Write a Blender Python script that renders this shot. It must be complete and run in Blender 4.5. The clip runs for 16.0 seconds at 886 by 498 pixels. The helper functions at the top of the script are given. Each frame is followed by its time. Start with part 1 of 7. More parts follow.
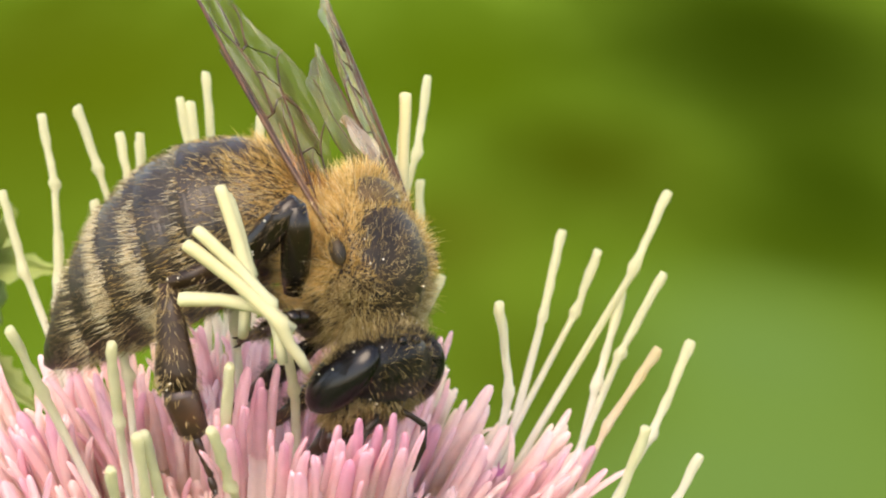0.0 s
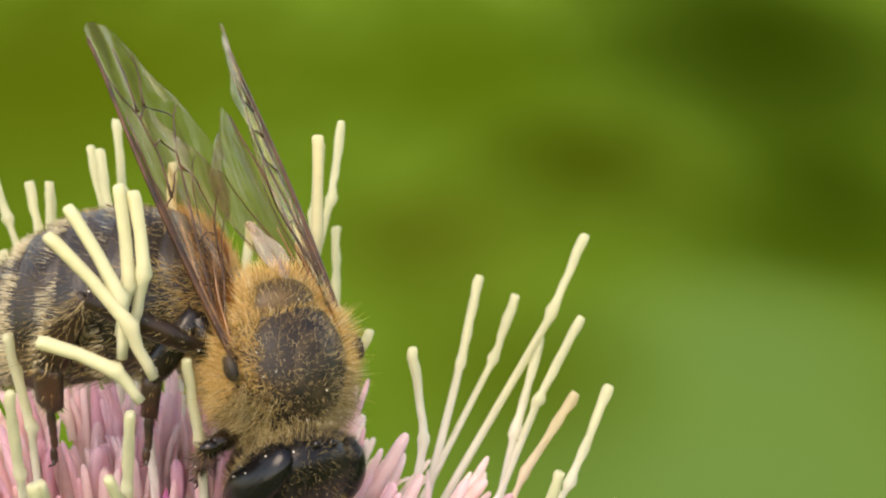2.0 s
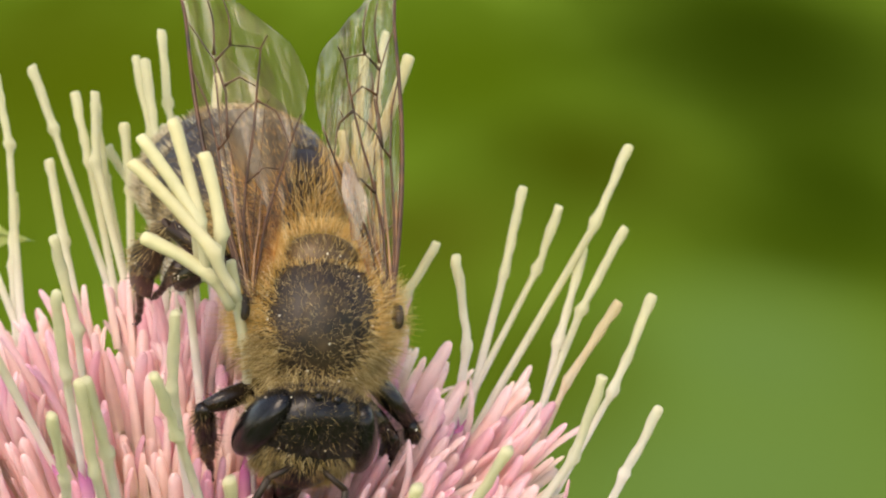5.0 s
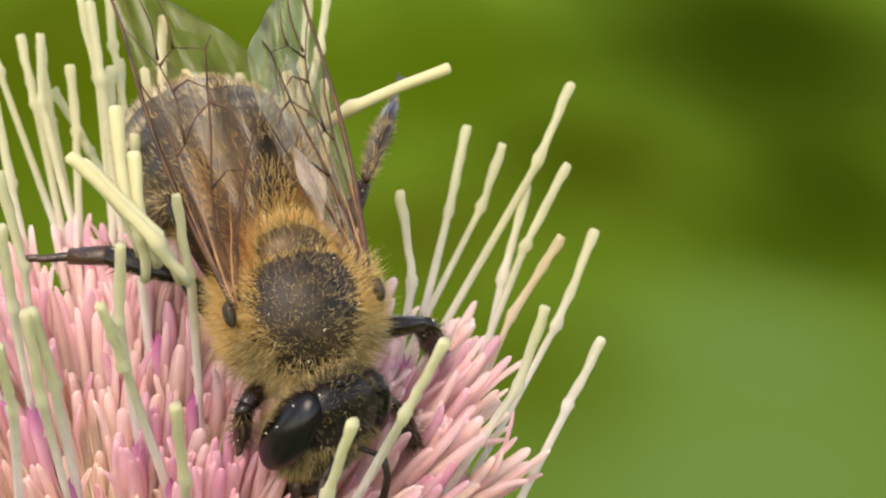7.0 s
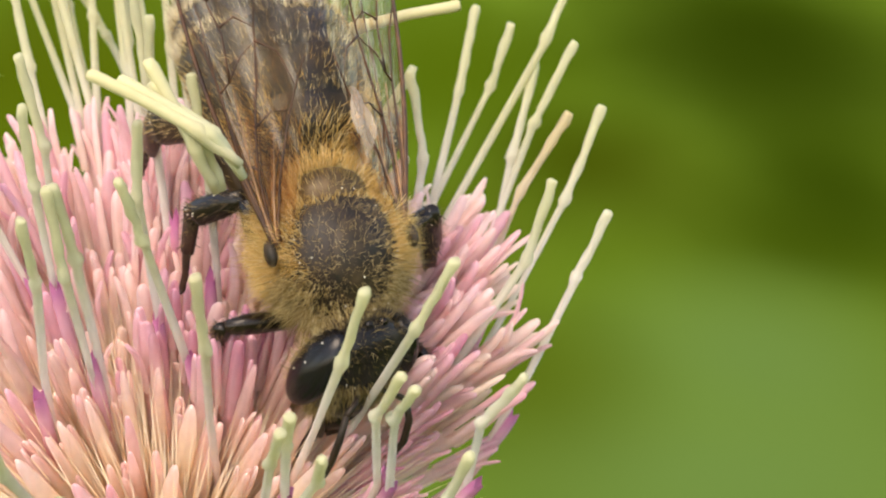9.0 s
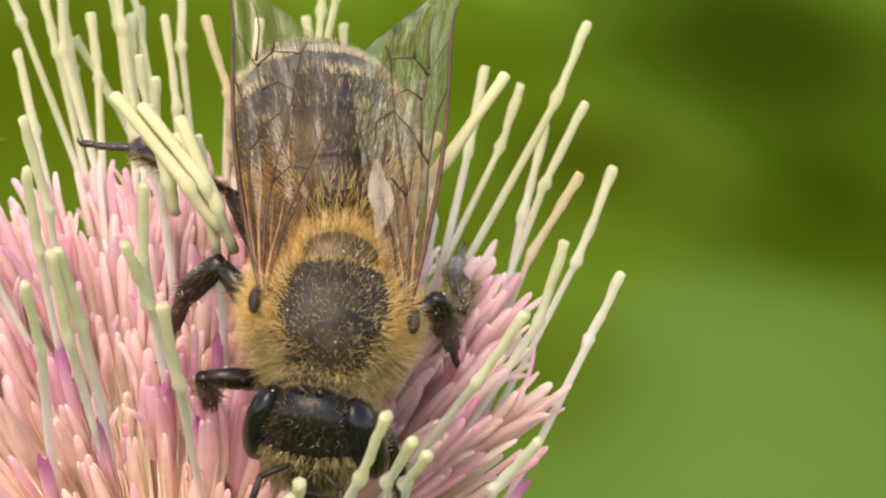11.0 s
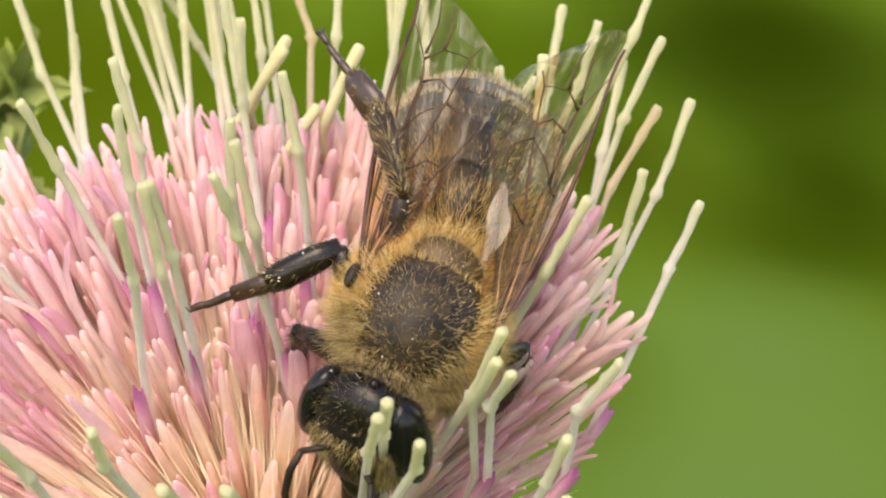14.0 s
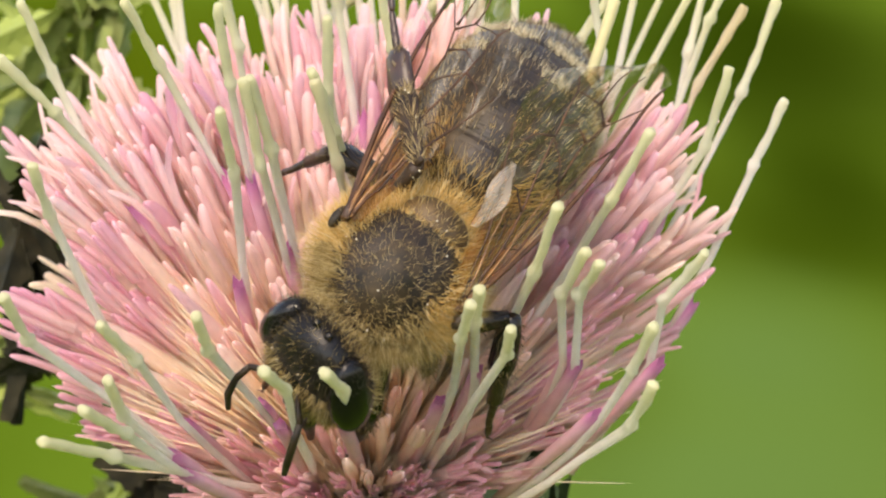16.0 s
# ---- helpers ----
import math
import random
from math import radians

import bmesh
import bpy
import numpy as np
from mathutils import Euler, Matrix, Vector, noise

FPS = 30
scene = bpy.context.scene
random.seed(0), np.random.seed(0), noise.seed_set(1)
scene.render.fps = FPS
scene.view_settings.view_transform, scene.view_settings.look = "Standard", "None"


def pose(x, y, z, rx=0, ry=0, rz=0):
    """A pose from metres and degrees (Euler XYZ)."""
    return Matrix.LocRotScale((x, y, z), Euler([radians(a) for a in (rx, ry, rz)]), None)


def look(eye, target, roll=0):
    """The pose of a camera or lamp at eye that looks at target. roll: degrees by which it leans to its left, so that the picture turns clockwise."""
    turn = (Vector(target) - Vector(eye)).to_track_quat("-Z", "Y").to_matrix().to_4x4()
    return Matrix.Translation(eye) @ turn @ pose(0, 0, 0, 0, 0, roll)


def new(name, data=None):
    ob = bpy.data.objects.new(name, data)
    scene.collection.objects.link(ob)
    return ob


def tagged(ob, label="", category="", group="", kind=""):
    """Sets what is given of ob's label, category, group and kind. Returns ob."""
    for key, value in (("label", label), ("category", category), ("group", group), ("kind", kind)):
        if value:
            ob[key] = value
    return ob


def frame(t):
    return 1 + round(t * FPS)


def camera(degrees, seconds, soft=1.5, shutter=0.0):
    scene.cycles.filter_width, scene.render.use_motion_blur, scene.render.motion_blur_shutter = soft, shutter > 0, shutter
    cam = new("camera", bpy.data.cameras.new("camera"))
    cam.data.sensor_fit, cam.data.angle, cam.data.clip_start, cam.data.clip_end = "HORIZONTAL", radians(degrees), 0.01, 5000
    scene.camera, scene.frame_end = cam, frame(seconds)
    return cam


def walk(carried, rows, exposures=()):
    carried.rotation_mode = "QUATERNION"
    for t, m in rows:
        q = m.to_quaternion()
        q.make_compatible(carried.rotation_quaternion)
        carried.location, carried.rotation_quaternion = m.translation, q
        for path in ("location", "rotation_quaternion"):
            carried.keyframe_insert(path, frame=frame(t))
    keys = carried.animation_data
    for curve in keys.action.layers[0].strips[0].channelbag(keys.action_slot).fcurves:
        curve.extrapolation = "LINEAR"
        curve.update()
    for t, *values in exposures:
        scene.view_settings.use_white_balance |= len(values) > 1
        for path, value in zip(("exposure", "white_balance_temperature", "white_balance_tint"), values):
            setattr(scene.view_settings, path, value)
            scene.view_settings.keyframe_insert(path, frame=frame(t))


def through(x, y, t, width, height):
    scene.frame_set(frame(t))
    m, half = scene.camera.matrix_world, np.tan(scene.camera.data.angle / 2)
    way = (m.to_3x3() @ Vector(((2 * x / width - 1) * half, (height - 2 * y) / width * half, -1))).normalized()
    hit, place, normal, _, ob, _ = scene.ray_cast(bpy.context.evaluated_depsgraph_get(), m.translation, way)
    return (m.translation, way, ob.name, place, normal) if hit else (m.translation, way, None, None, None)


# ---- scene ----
EXPOSURES = [(0.0, 2.06, 8300, 16), (1.5, 1.95, 8300, 16), (3.0, 1.81, 8300, 16), (4.5, 1.73, 8300, 16), (7.5, 1.79, 8300, 16), (12.0, 1.85, 8300, 16), (16.0, 1.84, 8300, 16)]
LEAVES = [(-9.8, 5.6, 1.7, -12.5, 9.5, 2.5, 6.0, 2.2), (-9.9, 4.4, -2.5, -13.0, 6.5, 0.5, 6.0, 2.2), (-5.6, 2.5, -4.6, -8.8, 1.0, -3.4, 5.0, 2.0), (-3.6, 1.8, -5.2, -6.8, 1.6, -4.6, 5.0, 2.0), (-16.5, 17.2, -6.7, -13.1, 24.6, -2.7, 8.5, 2.2), (-15.6, 18.0, -3.2, -10.7, 23.1, -2.8, 8.0, 2.0), (-18.5, 22.1, -4.6, -12.4, 20.5, -6.6, 8.0, 2.4), (-15.2, 8.9, -6.5, -12.0, 12.1, -6.4, 6.0, 1.6), (-14.7, 7.2, -8.1, -12.3, 10.2, -5.5, 6.0, 1.6), (-11.2, 5.4, -10.1, -5.8, 5.0, -8.1, 6.0, 1.4), (-12.8, 5.7, -12.5, -7.7, 6.7, -9.1, 6.0, 1.5), (-19.2, 26.1, -6.3, -15.6, 29.7, -3.1, 8.0, 2.6), (-10.5, 17.6, 1.5, -8.0, 16.6, 6.0, 6.0, 1.8), (-11.0, 15.6, -1.0, -8.0, 15.2, 3.6, 6.0, 1.8), (-12.0, 17.0, -0.5, -9.6, 18.8, 5.5, 6.5, 2.0), (-12.5, 18.5, -3.0, -10.5, 17.5, 3.0, 6.5, 2.2)]
SECONDS = 16.0
cam = camera(24, SECONDS, soft=2.1)
cam.data.dof.use_dof, cam.data.dof.focus_distance, cam.data.dof.aperture_fstop = True, 0.0505, 190.0
EYE = (0.0, 0.0, 0.65)
walk(cam, [(0.0, pose(*EYE, 75, 0, 0)), (SECONDS, pose(*EYE, 75, 0, 0))], EXPOSURES)

# ---- world and sun ----
world = bpy.data.worlds.new("world")
scene.world = world
world.use_nodes = True
wn = world.node_tree.nodes
sky = wn.new("ShaderNodeTexSky")
sky.sky_type, sky.sun_disc = "NISHITA", False
sky.sun_elevation, sky.sun_rotation = radians(52), radians(202)
world.node_tree.links.new(sky.outputs["Color"], wn["Background"].inputs["Color"])
wn["Background"].inputs["Strength"].default_value = 0.15
sun = new("sun", bpy.data.lights.new("sun", "SUN"))
sun.data.energy, sun.data.angle, sun.data.color = 0.98, radians(38), (1.0, 0.94, 0.84)
sun.matrix_world = look((-0.25, -0.62, 1.5), (0, 0, 0.65))

MM = 0.001


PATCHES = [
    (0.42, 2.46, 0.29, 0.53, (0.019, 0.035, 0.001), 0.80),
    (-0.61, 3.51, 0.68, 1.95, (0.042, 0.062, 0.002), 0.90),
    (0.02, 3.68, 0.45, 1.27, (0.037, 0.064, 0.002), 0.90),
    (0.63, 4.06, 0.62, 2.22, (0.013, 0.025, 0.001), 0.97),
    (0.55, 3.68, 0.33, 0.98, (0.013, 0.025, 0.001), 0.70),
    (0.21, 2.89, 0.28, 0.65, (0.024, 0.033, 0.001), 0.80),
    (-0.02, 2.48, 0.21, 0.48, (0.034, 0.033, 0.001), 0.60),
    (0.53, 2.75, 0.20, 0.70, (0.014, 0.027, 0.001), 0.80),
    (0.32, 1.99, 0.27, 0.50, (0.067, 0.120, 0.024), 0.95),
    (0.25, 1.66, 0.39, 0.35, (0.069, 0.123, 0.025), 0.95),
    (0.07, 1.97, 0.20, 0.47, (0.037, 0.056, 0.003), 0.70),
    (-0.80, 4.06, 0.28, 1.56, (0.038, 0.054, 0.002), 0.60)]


# ---- materials ----
def material(name):
    m = bpy.data.materials.new(name)
    m.use_nodes = True
    nt = m.node_tree
    return m, nt, nt.nodes["Principled BSDF"]


def node(nt, kind, **values):
    n = nt.nodes.new(kind)
    for key, v in values.items():
        n.inputs[key.replace("_", " ")].default_value = v
    return n


def noise_of(nt, scale, detail=4.0, source="Object"):
    tc = nt.nodes.new("ShaderNodeTexCoord")
    n = node(nt, "ShaderNodeTexNoise", Scale=scale, Detail=detail)
    nt.links.new(tc.outputs[source], n.inputs["Vector"])
    return n


def ramp(nt, fac, stops):
    r = nt.nodes.new("ShaderNodeValToRGB")
    els = r.color_ramp.elements
    while len(els) < len(stops):
        els.new(0.5)
    for e, (p, c) in zip(els, stops):
        e.position, e.color = p, (*c, 1)
    nt.links.new(fac, r.inputs["Fac"])
    return r.outputs["Color"]


def mix(nt, fac, a, b, kind="MIX"):
    n = nt.nodes.new("ShaderNodeMix")
    n.data_type, n.blend_type = "RGBA", kind
    for sock, v in ((n.inputs[0], fac), (n.inputs[6], a), (n.inputs[7], b)):
        if hasattr(v, "links"):
            nt.links.new(v, sock)
        elif isinstance(v, tuple):
            sock.default_value = (*v, 1)
        else:
            sock.default_value = v
    return n.outputs[2]


def bump(nt, bsdf, height, strength, distance):
    b = node(nt, "ShaderNodeBump", Strength=strength, Distance=distance)
    nt.links.new(height, b.inputs["Height"])
    nt.links.new(b.outputs["Normal"], bsdf.inputs["Normal"])


def along(nt, axis="Z", low=0.0, high=1.0):
    """Position along the thing's own axis, in metres, mapped to 0..1."""
    tc = nt.nodes.new("ShaderNodeTexCoord")
    sep = nt.nodes.new("ShaderNodeSeparateXYZ")
    nt.links.new(tc.outputs["Object"], sep.inputs[0])
    r = node(nt, "ShaderNodeMapRange")
    r.inputs["From Min"].default_value, r.inputs["From Max"].default_value = low, high
    nt.links.new(sep.outputs[axis], r.inputs["Value"])
    return r.outputs["Result"]


def leafy(name, stops, low, high, rough, vary, translucent, tint=None):
    """Soft plant tissue that lets some light through, coloured along its length."""
    m, nt, p = material(name)
    col = ramp(nt, along(nt, "Z", low, high), stops)
    info = nt.nodes.new("ShaderNodeObjectInfo")
    island = nt.nodes.new("ShaderNodeNewGeometry")
    both = nt.nodes.new("ShaderNodeMath")
    both.operation = "ADD"
    nt.links.new(info.outputs["Random"], both.inputs[0])
    nt.links.new(island.outputs["Random Per Island"], both.inputs[1])
    frac = nt.nodes.new("ShaderNodeMath")
    frac.operation = "FRACT"
    nt.links.new(both.outputs[0], frac.inputs[0])
    shade = ramp(nt, frac.outputs[0], vary)
    col = mix(nt, 1.0, col, shade, "MULTIPLY")
    fine = noise_of(nt, 2600, 3)
    col = mix(nt, 0.35, col, ramp(nt, fine.outputs["Fac"], [(0.3, (0.84, 0.82, 0.82)), (0.7, (1.08, 1.06, 1.06))]), "MULTIPLY")
    nt.links.new(col, p.inputs["Base Color"])
    p.inputs["Roughness"].default_value = rough
    p.inputs["Specular IOR Level"].default_value = 0.22
    bump(nt, p, fine.outputs["Fac"], 0.35, 0.00005)
    t = nt.nodes.new("ShaderNodeBsdfTranslucent")
    nt.links.new(col, t.inputs["Color"])
    ms = nt.nodes.new("ShaderNodeMixShader")
    ms.inputs[0].default_value = translucent
    out = nt.nodes["Material Output"]
    nt.links.new(p.outputs[0], ms.inputs[1])
    nt.links.new(t.outputs[0], ms.inputs[2])
    nt.links.new(ms.outputs[0], out.inputs["Surface"])
    return m


def inner_floret_material():
    return leafy("inner_floret", [(0.0, (0.98, 0.85, 0.6)), (0.4, (0.98, 0.875, 0.7)), (0.75, (0.98, 0.88, 0.77)), (0.97, (0.94, 0.77, 0.75))],
                 0.0, 11.5 * MM, 0.5, [(0.0, (0.93, 0.8, 0.9)), (0.15, (0.98, 0.92, 0.96)), (0.5, (1.0, 0.99, 0.98)), (1.0, (1.02, 1.03, 1.0))], 0.76)


def floret_material():
    return leafy("floret", [(0.0, (0.98, 0.85, 0.64)), (0.35, (0.98, 0.87, 0.73)), (0.6, (0.98, 0.86, 0.79)), (0.82, (0.955, 0.78, 0.78)), (0.97, (0.88, 0.6, 0.68))],
                 0.0, 11.5 * MM, 0.5, [(0.0, (0.9, 0.72, 0.83)), (0.14, (0.97, 0.88, 0.93)), (0.45, (1.0, 0.99, 0.98)), (1.0, (1.02, 1.04, 1.02))], 0.74)


def style_material():
    return leafy("style", [(0.0, (0.8, 0.66, 0.58)), (0.45, (0.88, 0.81, 0.78)), (0.7, (0.79, 0.75, 0.7)), (0.82, (0.7, 0.68, 0.55)), (0.9, (0.66, 0.645, 0.45)), (1.0, (0.645, 0.63, 0.43))],
                 0.0, 15 * MM, 0.45, [(0.0, (0.98, 0.84, 0.76)), (0.08, (1, 1, 1)), (1.0, (1.02, 1.02, 0.98))], 0.6)


def chitin_material(name, dark, light, rough, scale=1800, shine=0.5):
    m, nt, p = material(name)
    n = noise_of(nt, scale, 5)
    nt.links.new(ramp(nt, n.outputs["Fac"], [(0.35, dark), (0.75, light)]), p.inputs["Base Color"])
    p.inputs["Roughness"].default_value = rough
    p.inputs["Specular IOR Level"].default_value = shine
    fine = noise_of(nt, scale * 6, 3)
    bump(nt, p, fine.outputs["Fac"], 0.15, 0.00001)
    return m


def hair_material(name, stops, rough=0.6, through=0.35):
    m, nt, p = material(name)
    g = nt.nodes.new("ShaderNodeNewGeometry")
    col = ramp(nt, g.outputs["Random Per Island"], stops)
    nt.links.new(col, p.inputs["Base Color"])
    p.inputs["Roughness"].default_value = rough
    t = nt.nodes.new("ShaderNodeBsdfTranslucent")
    nt.links.new(col, t.inputs["Color"])
    ms = nt.nodes.new("ShaderNodeMixShader")
    ms.inputs[0].default_value = through
    nt.links.new(p.outputs[0], ms.inputs[1])
    nt.links.new(t.outputs[0], ms.inputs[2])
    nt.links.new(ms.outputs[0], nt.nodes["Material Output"].inputs["Surface"])
    return m


def wing_material(name, body):
    """Clear wrinkled film: mostly see-through, with a sheen that follows the wrinkles; pale and brown streaks put more
    of that sheen into its colour.
    """
    m, nt, p = material(name)
    lie = nt.nodes.new("ShaderNodeMapping")
    lie.inputs["Scale"].default_value = (300, 3000, 3000)
    nt.links.new(nt.nodes.new("ShaderNodeTexCoord").outputs["Object"], lie.inputs["Vector"])
    n = node(nt, "ShaderNodeTexNoise", Scale=1.0, Detail=4.0)
    nt.links.new(lie.outputs[0], n.inputs["Vector"])
    p.inputs["Base Color"].default_value = (0.84, 0.75, 0.62, 1)
    p.inputs["Roughness"].default_value = 0.5
    clear = nt.nodes.new("ShaderNodeBsdfTransparent")
    film = ramp(nt, along(nt, "X", 0.0, -8 * MM), [(0.0, (0.78, 0.58, 0.36)), (0.45, (0.9, 0.8, 0.64)), (0.75, (0.96, 0.95, 0.92))])
    film = mix(nt, 1.0, film, ramp(nt, n.outputs["Fac"], [(0.36, (0.68, 0.55, 0.42)), (0.5, (1, 1, 1))]), "MULTIPLY")
    nt.links.new(film, clear.inputs["Color"])
    ms = nt.nodes.new("ShaderNodeMixShader")
    # pale streaks along the folds, painted in place of bright glints
    nt.links.new(ramp(nt, n.outputs["Fac"], [(0.54, (body,) * 3), (0.66, (body + 0.12,) * 3)]), ms.inputs[0])
    nt.links.new(clear.outputs[0], ms.inputs[1])
    nt.links.new(p.outputs[0], ms.inputs[2])
    sheen = node(nt, "ShaderNodeBsdfGlossy", Roughness=0.22)
    sheen.inputs["Color"].default_value = (0.9, 0.76, 0.5, 1)
    b = node(nt, "ShaderNodeBump", Strength=0.9, Distance=0.0004)
    nt.links.new(n.outputs["Fac"], b.inputs["Height"])
    nt.links.new(b.outputs["Normal"], sheen.inputs["Normal"])
    fr = node(nt, "ShaderNodeFresnel", IOR=1.5)
    nt.links.new(b.outputs["Normal"], fr.inputs["Normal"])
    top = nt.nodes.new("ShaderNodeMixShader")
    soft_fr = nt.nodes.new("ShaderNodeMath")
    soft_fr.operation = "MULTIPLY"
    soft_fr.inputs[1].default_value = 0.22
    nt.links.new(fr.outputs[0], soft_fr.inputs[0])
    nt.links.new(soft_fr.outputs[0], top.inputs[0])
    nt.links.new(ms.outputs[0], top.inputs[1])
    nt.links.new(sheen.outputs[0], top.inputs[2])
    nt.links.new(top.outputs[0], nt.nodes["Material Output"].inputs["Surface"])
    return m


def tergite_material():
    """Dark plates of the abdomen: brown-black, finely striped across, unevenly polished."""
    m, nt, p = material("tergite")
    n = noise_of(nt, 1400, 5)
    nt.links.new(ramp(nt, n.outputs["Fac"], [(0.3, (0.007, 0.005, 0.003)), (0.75, (0.03, 0.018, 0.009))]), p.inputs["Base Color"])
    p.inputs["Specular IOR Level"].default_value = 0.4
    rr = node(nt, "ShaderNodeMapRange")
    rr.inputs["To Min"].default_value, rr.inputs["To Max"].default_value = 0.24, 0.6
    nt.links.new(n.outputs["Fac"], rr.inputs["Value"])
    nt.links.new(rr.outputs[0], p.inputs["Roughness"])
    tc = nt.nodes.new("ShaderNodeTexCoord")
    mp = nt.nodes.new("ShaderNodeMapping")
    mp.inputs["Scale"].default_value = (9000, 1500, 1500)
    nt.links.new(tc.outputs["Object"], mp.inputs["Vector"])
    fine = node(nt, "ShaderNodeTexNoise", Scale=1.0, Detail=3.0)
    nt.links.new(mp.outputs[0], fine.inputs["Vector"])
    bump(nt, p, fine.outputs["Fac"], 0.5, 0.00006)
    return m


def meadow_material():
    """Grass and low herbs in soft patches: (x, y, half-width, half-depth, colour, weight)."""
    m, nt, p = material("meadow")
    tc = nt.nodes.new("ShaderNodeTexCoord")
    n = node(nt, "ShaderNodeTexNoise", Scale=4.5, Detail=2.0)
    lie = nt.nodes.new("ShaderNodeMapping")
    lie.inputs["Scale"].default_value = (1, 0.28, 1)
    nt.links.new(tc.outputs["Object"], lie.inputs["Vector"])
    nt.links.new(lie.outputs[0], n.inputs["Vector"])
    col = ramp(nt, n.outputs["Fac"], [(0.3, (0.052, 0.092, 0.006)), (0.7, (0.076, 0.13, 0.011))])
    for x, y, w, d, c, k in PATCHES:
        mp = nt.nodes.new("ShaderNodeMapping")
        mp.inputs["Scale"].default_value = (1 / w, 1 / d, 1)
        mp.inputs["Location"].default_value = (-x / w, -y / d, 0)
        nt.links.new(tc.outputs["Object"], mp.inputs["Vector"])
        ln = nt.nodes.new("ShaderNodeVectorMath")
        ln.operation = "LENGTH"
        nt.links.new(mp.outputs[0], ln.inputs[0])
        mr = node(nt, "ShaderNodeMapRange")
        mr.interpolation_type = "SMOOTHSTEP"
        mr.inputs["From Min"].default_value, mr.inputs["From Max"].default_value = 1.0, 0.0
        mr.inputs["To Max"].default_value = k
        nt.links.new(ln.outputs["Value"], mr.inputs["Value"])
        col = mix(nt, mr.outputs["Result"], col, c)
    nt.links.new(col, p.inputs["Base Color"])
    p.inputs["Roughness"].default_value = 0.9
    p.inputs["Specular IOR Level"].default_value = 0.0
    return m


# ---- mesh helpers (millimetres in, metres out) ----
def finish(name, bm, mat, parent=None, label="", smooth=True):
    for v in bm.verts:
        v.co *= MM
    me = bpy.data.meshes.new(name)
    bm.to_mesh(me)
    bm.free()
    if smooth:
        me.polygons.foreach_set("use_smooth", [True] * len(me.polygons))
    me.materials.append(mat)
    ob = new(name, me)
    ob.parent = parent
    return tagged(ob, label)


part = finish


def ring(bm, centre, right, up, rx, ry, sides):
    return [bm.verts.new(centre + right * (rx * math.cos(2 * math.pi * i / sides)) + up * (ry * math.sin(2 * math.pi * i / sides))) for i in range(sides)]


def tube(bm, points, radii, sides=6, cap=True, flat=1.0):
    """A round or flattened tube through points; radii one for each."""
    rows = []
    pts = [Vector(p) for p in points]
    ref = Vector((0.13, 0.97, 0.21))
    for i, p in enumerate(pts):
        d = (pts[min(i + 1, len(pts) - 1)] - pts[max(i - 1, 0)]).normalized()
        r = d.cross(ref)
        if r.length < 0.05:
            r = d.cross(Vector((1, 0, 0)))
        r.normalize()
        rows.append(ring(bm, p, r, d.cross(r), radii[i], radii[i] * flat, sides))
    for a, b in zip(rows, rows[1:]):
        for i in range(sides):
            bm.faces.new((a[i], a[(i + 1) % sides], b[(i + 1) % sides], b[i]))
    if cap:
        bm.faces.new(rows[-1])
        bm.faces.new(rows[0][::-1])
    return rows


def egg(bm, centre, radii, turn=None, rows=16, sides=24, bulge=0.0):
    """An ellipsoid of rings along x."""
    c, m = Vector(centre), (turn or Matrix.Identity(3))
    made = []
    for i in range(rows + 1):
        a = math.pi * i / rows
        x = -math.cos(a)
        s = max(math.sin(a), 0.02) ** (1 - bulge)
        made.append([bm.verts.new(c + m @ Vector((x * radii[0], math.cos(2 * math.pi * j / sides) * s * radii[1], math.sin(2 * math.pi * j / sides) * s * radii[2]))) for j in range(sides)])
    for a, b in zip(made, made[1:]):
        for j in range(sides):
            bm.faces.new((a[j], b[j], b[(j + 1) % sides], a[(j + 1) % sides]))
    bm.faces.new(made[0])
    bm.faces.new(made[-1][::-1])


def hairs(bm, rng, places, length, width, lean, bend, spread=0.35, clump=0.0):
    """Tapered bristles: places yields (point, normal); lean is the way that they lie; clump gathers them in tufts."""
    for p, n in places:
        l = length * rng.uniform(0.6, 1.25)
        d = (n + lean * rng.uniform(0.5, 1.2) + Vector((rng.gauss(0, spread), rng.gauss(0, spread), rng.gauss(0, spread))) + noise.noise_vector(p * 2.4) * clump).normalized()
        side = d.cross(Vector((rng.gauss(0, 1), rng.gauss(0, 1), rng.gauss(0, 1)))).normalized() * width
        side2 = d.cross(side).normalized() * width
        mid = p + d * l * 0.55
        tip = p + d * l + bend * (l * l * rng.uniform(0.1, 0.5)) + lean * l * 0.25
        a = [bm.verts.new(p + side), bm.verts.new(p - side * 0.5 + side2 * 0.87), bm.verts.new(p - side * 0.5 - side2 * 0.87)]
        b = [bm.verts.new(mid + side * 0.7), bm.verts.new(mid - (side * 0.5 - side2 * 0.87) * 0.7), bm.verts.new(mid - (side * 0.5 + side2 * 0.87) * 0.7)]
        t = bm.verts.new(tip)
        for i in range(3):
            j = (i + 1) % 3
            bm.faces.new((a[i], a[j], b[j], b[i]))
            bm.faces.new((b[i], b[j], t))


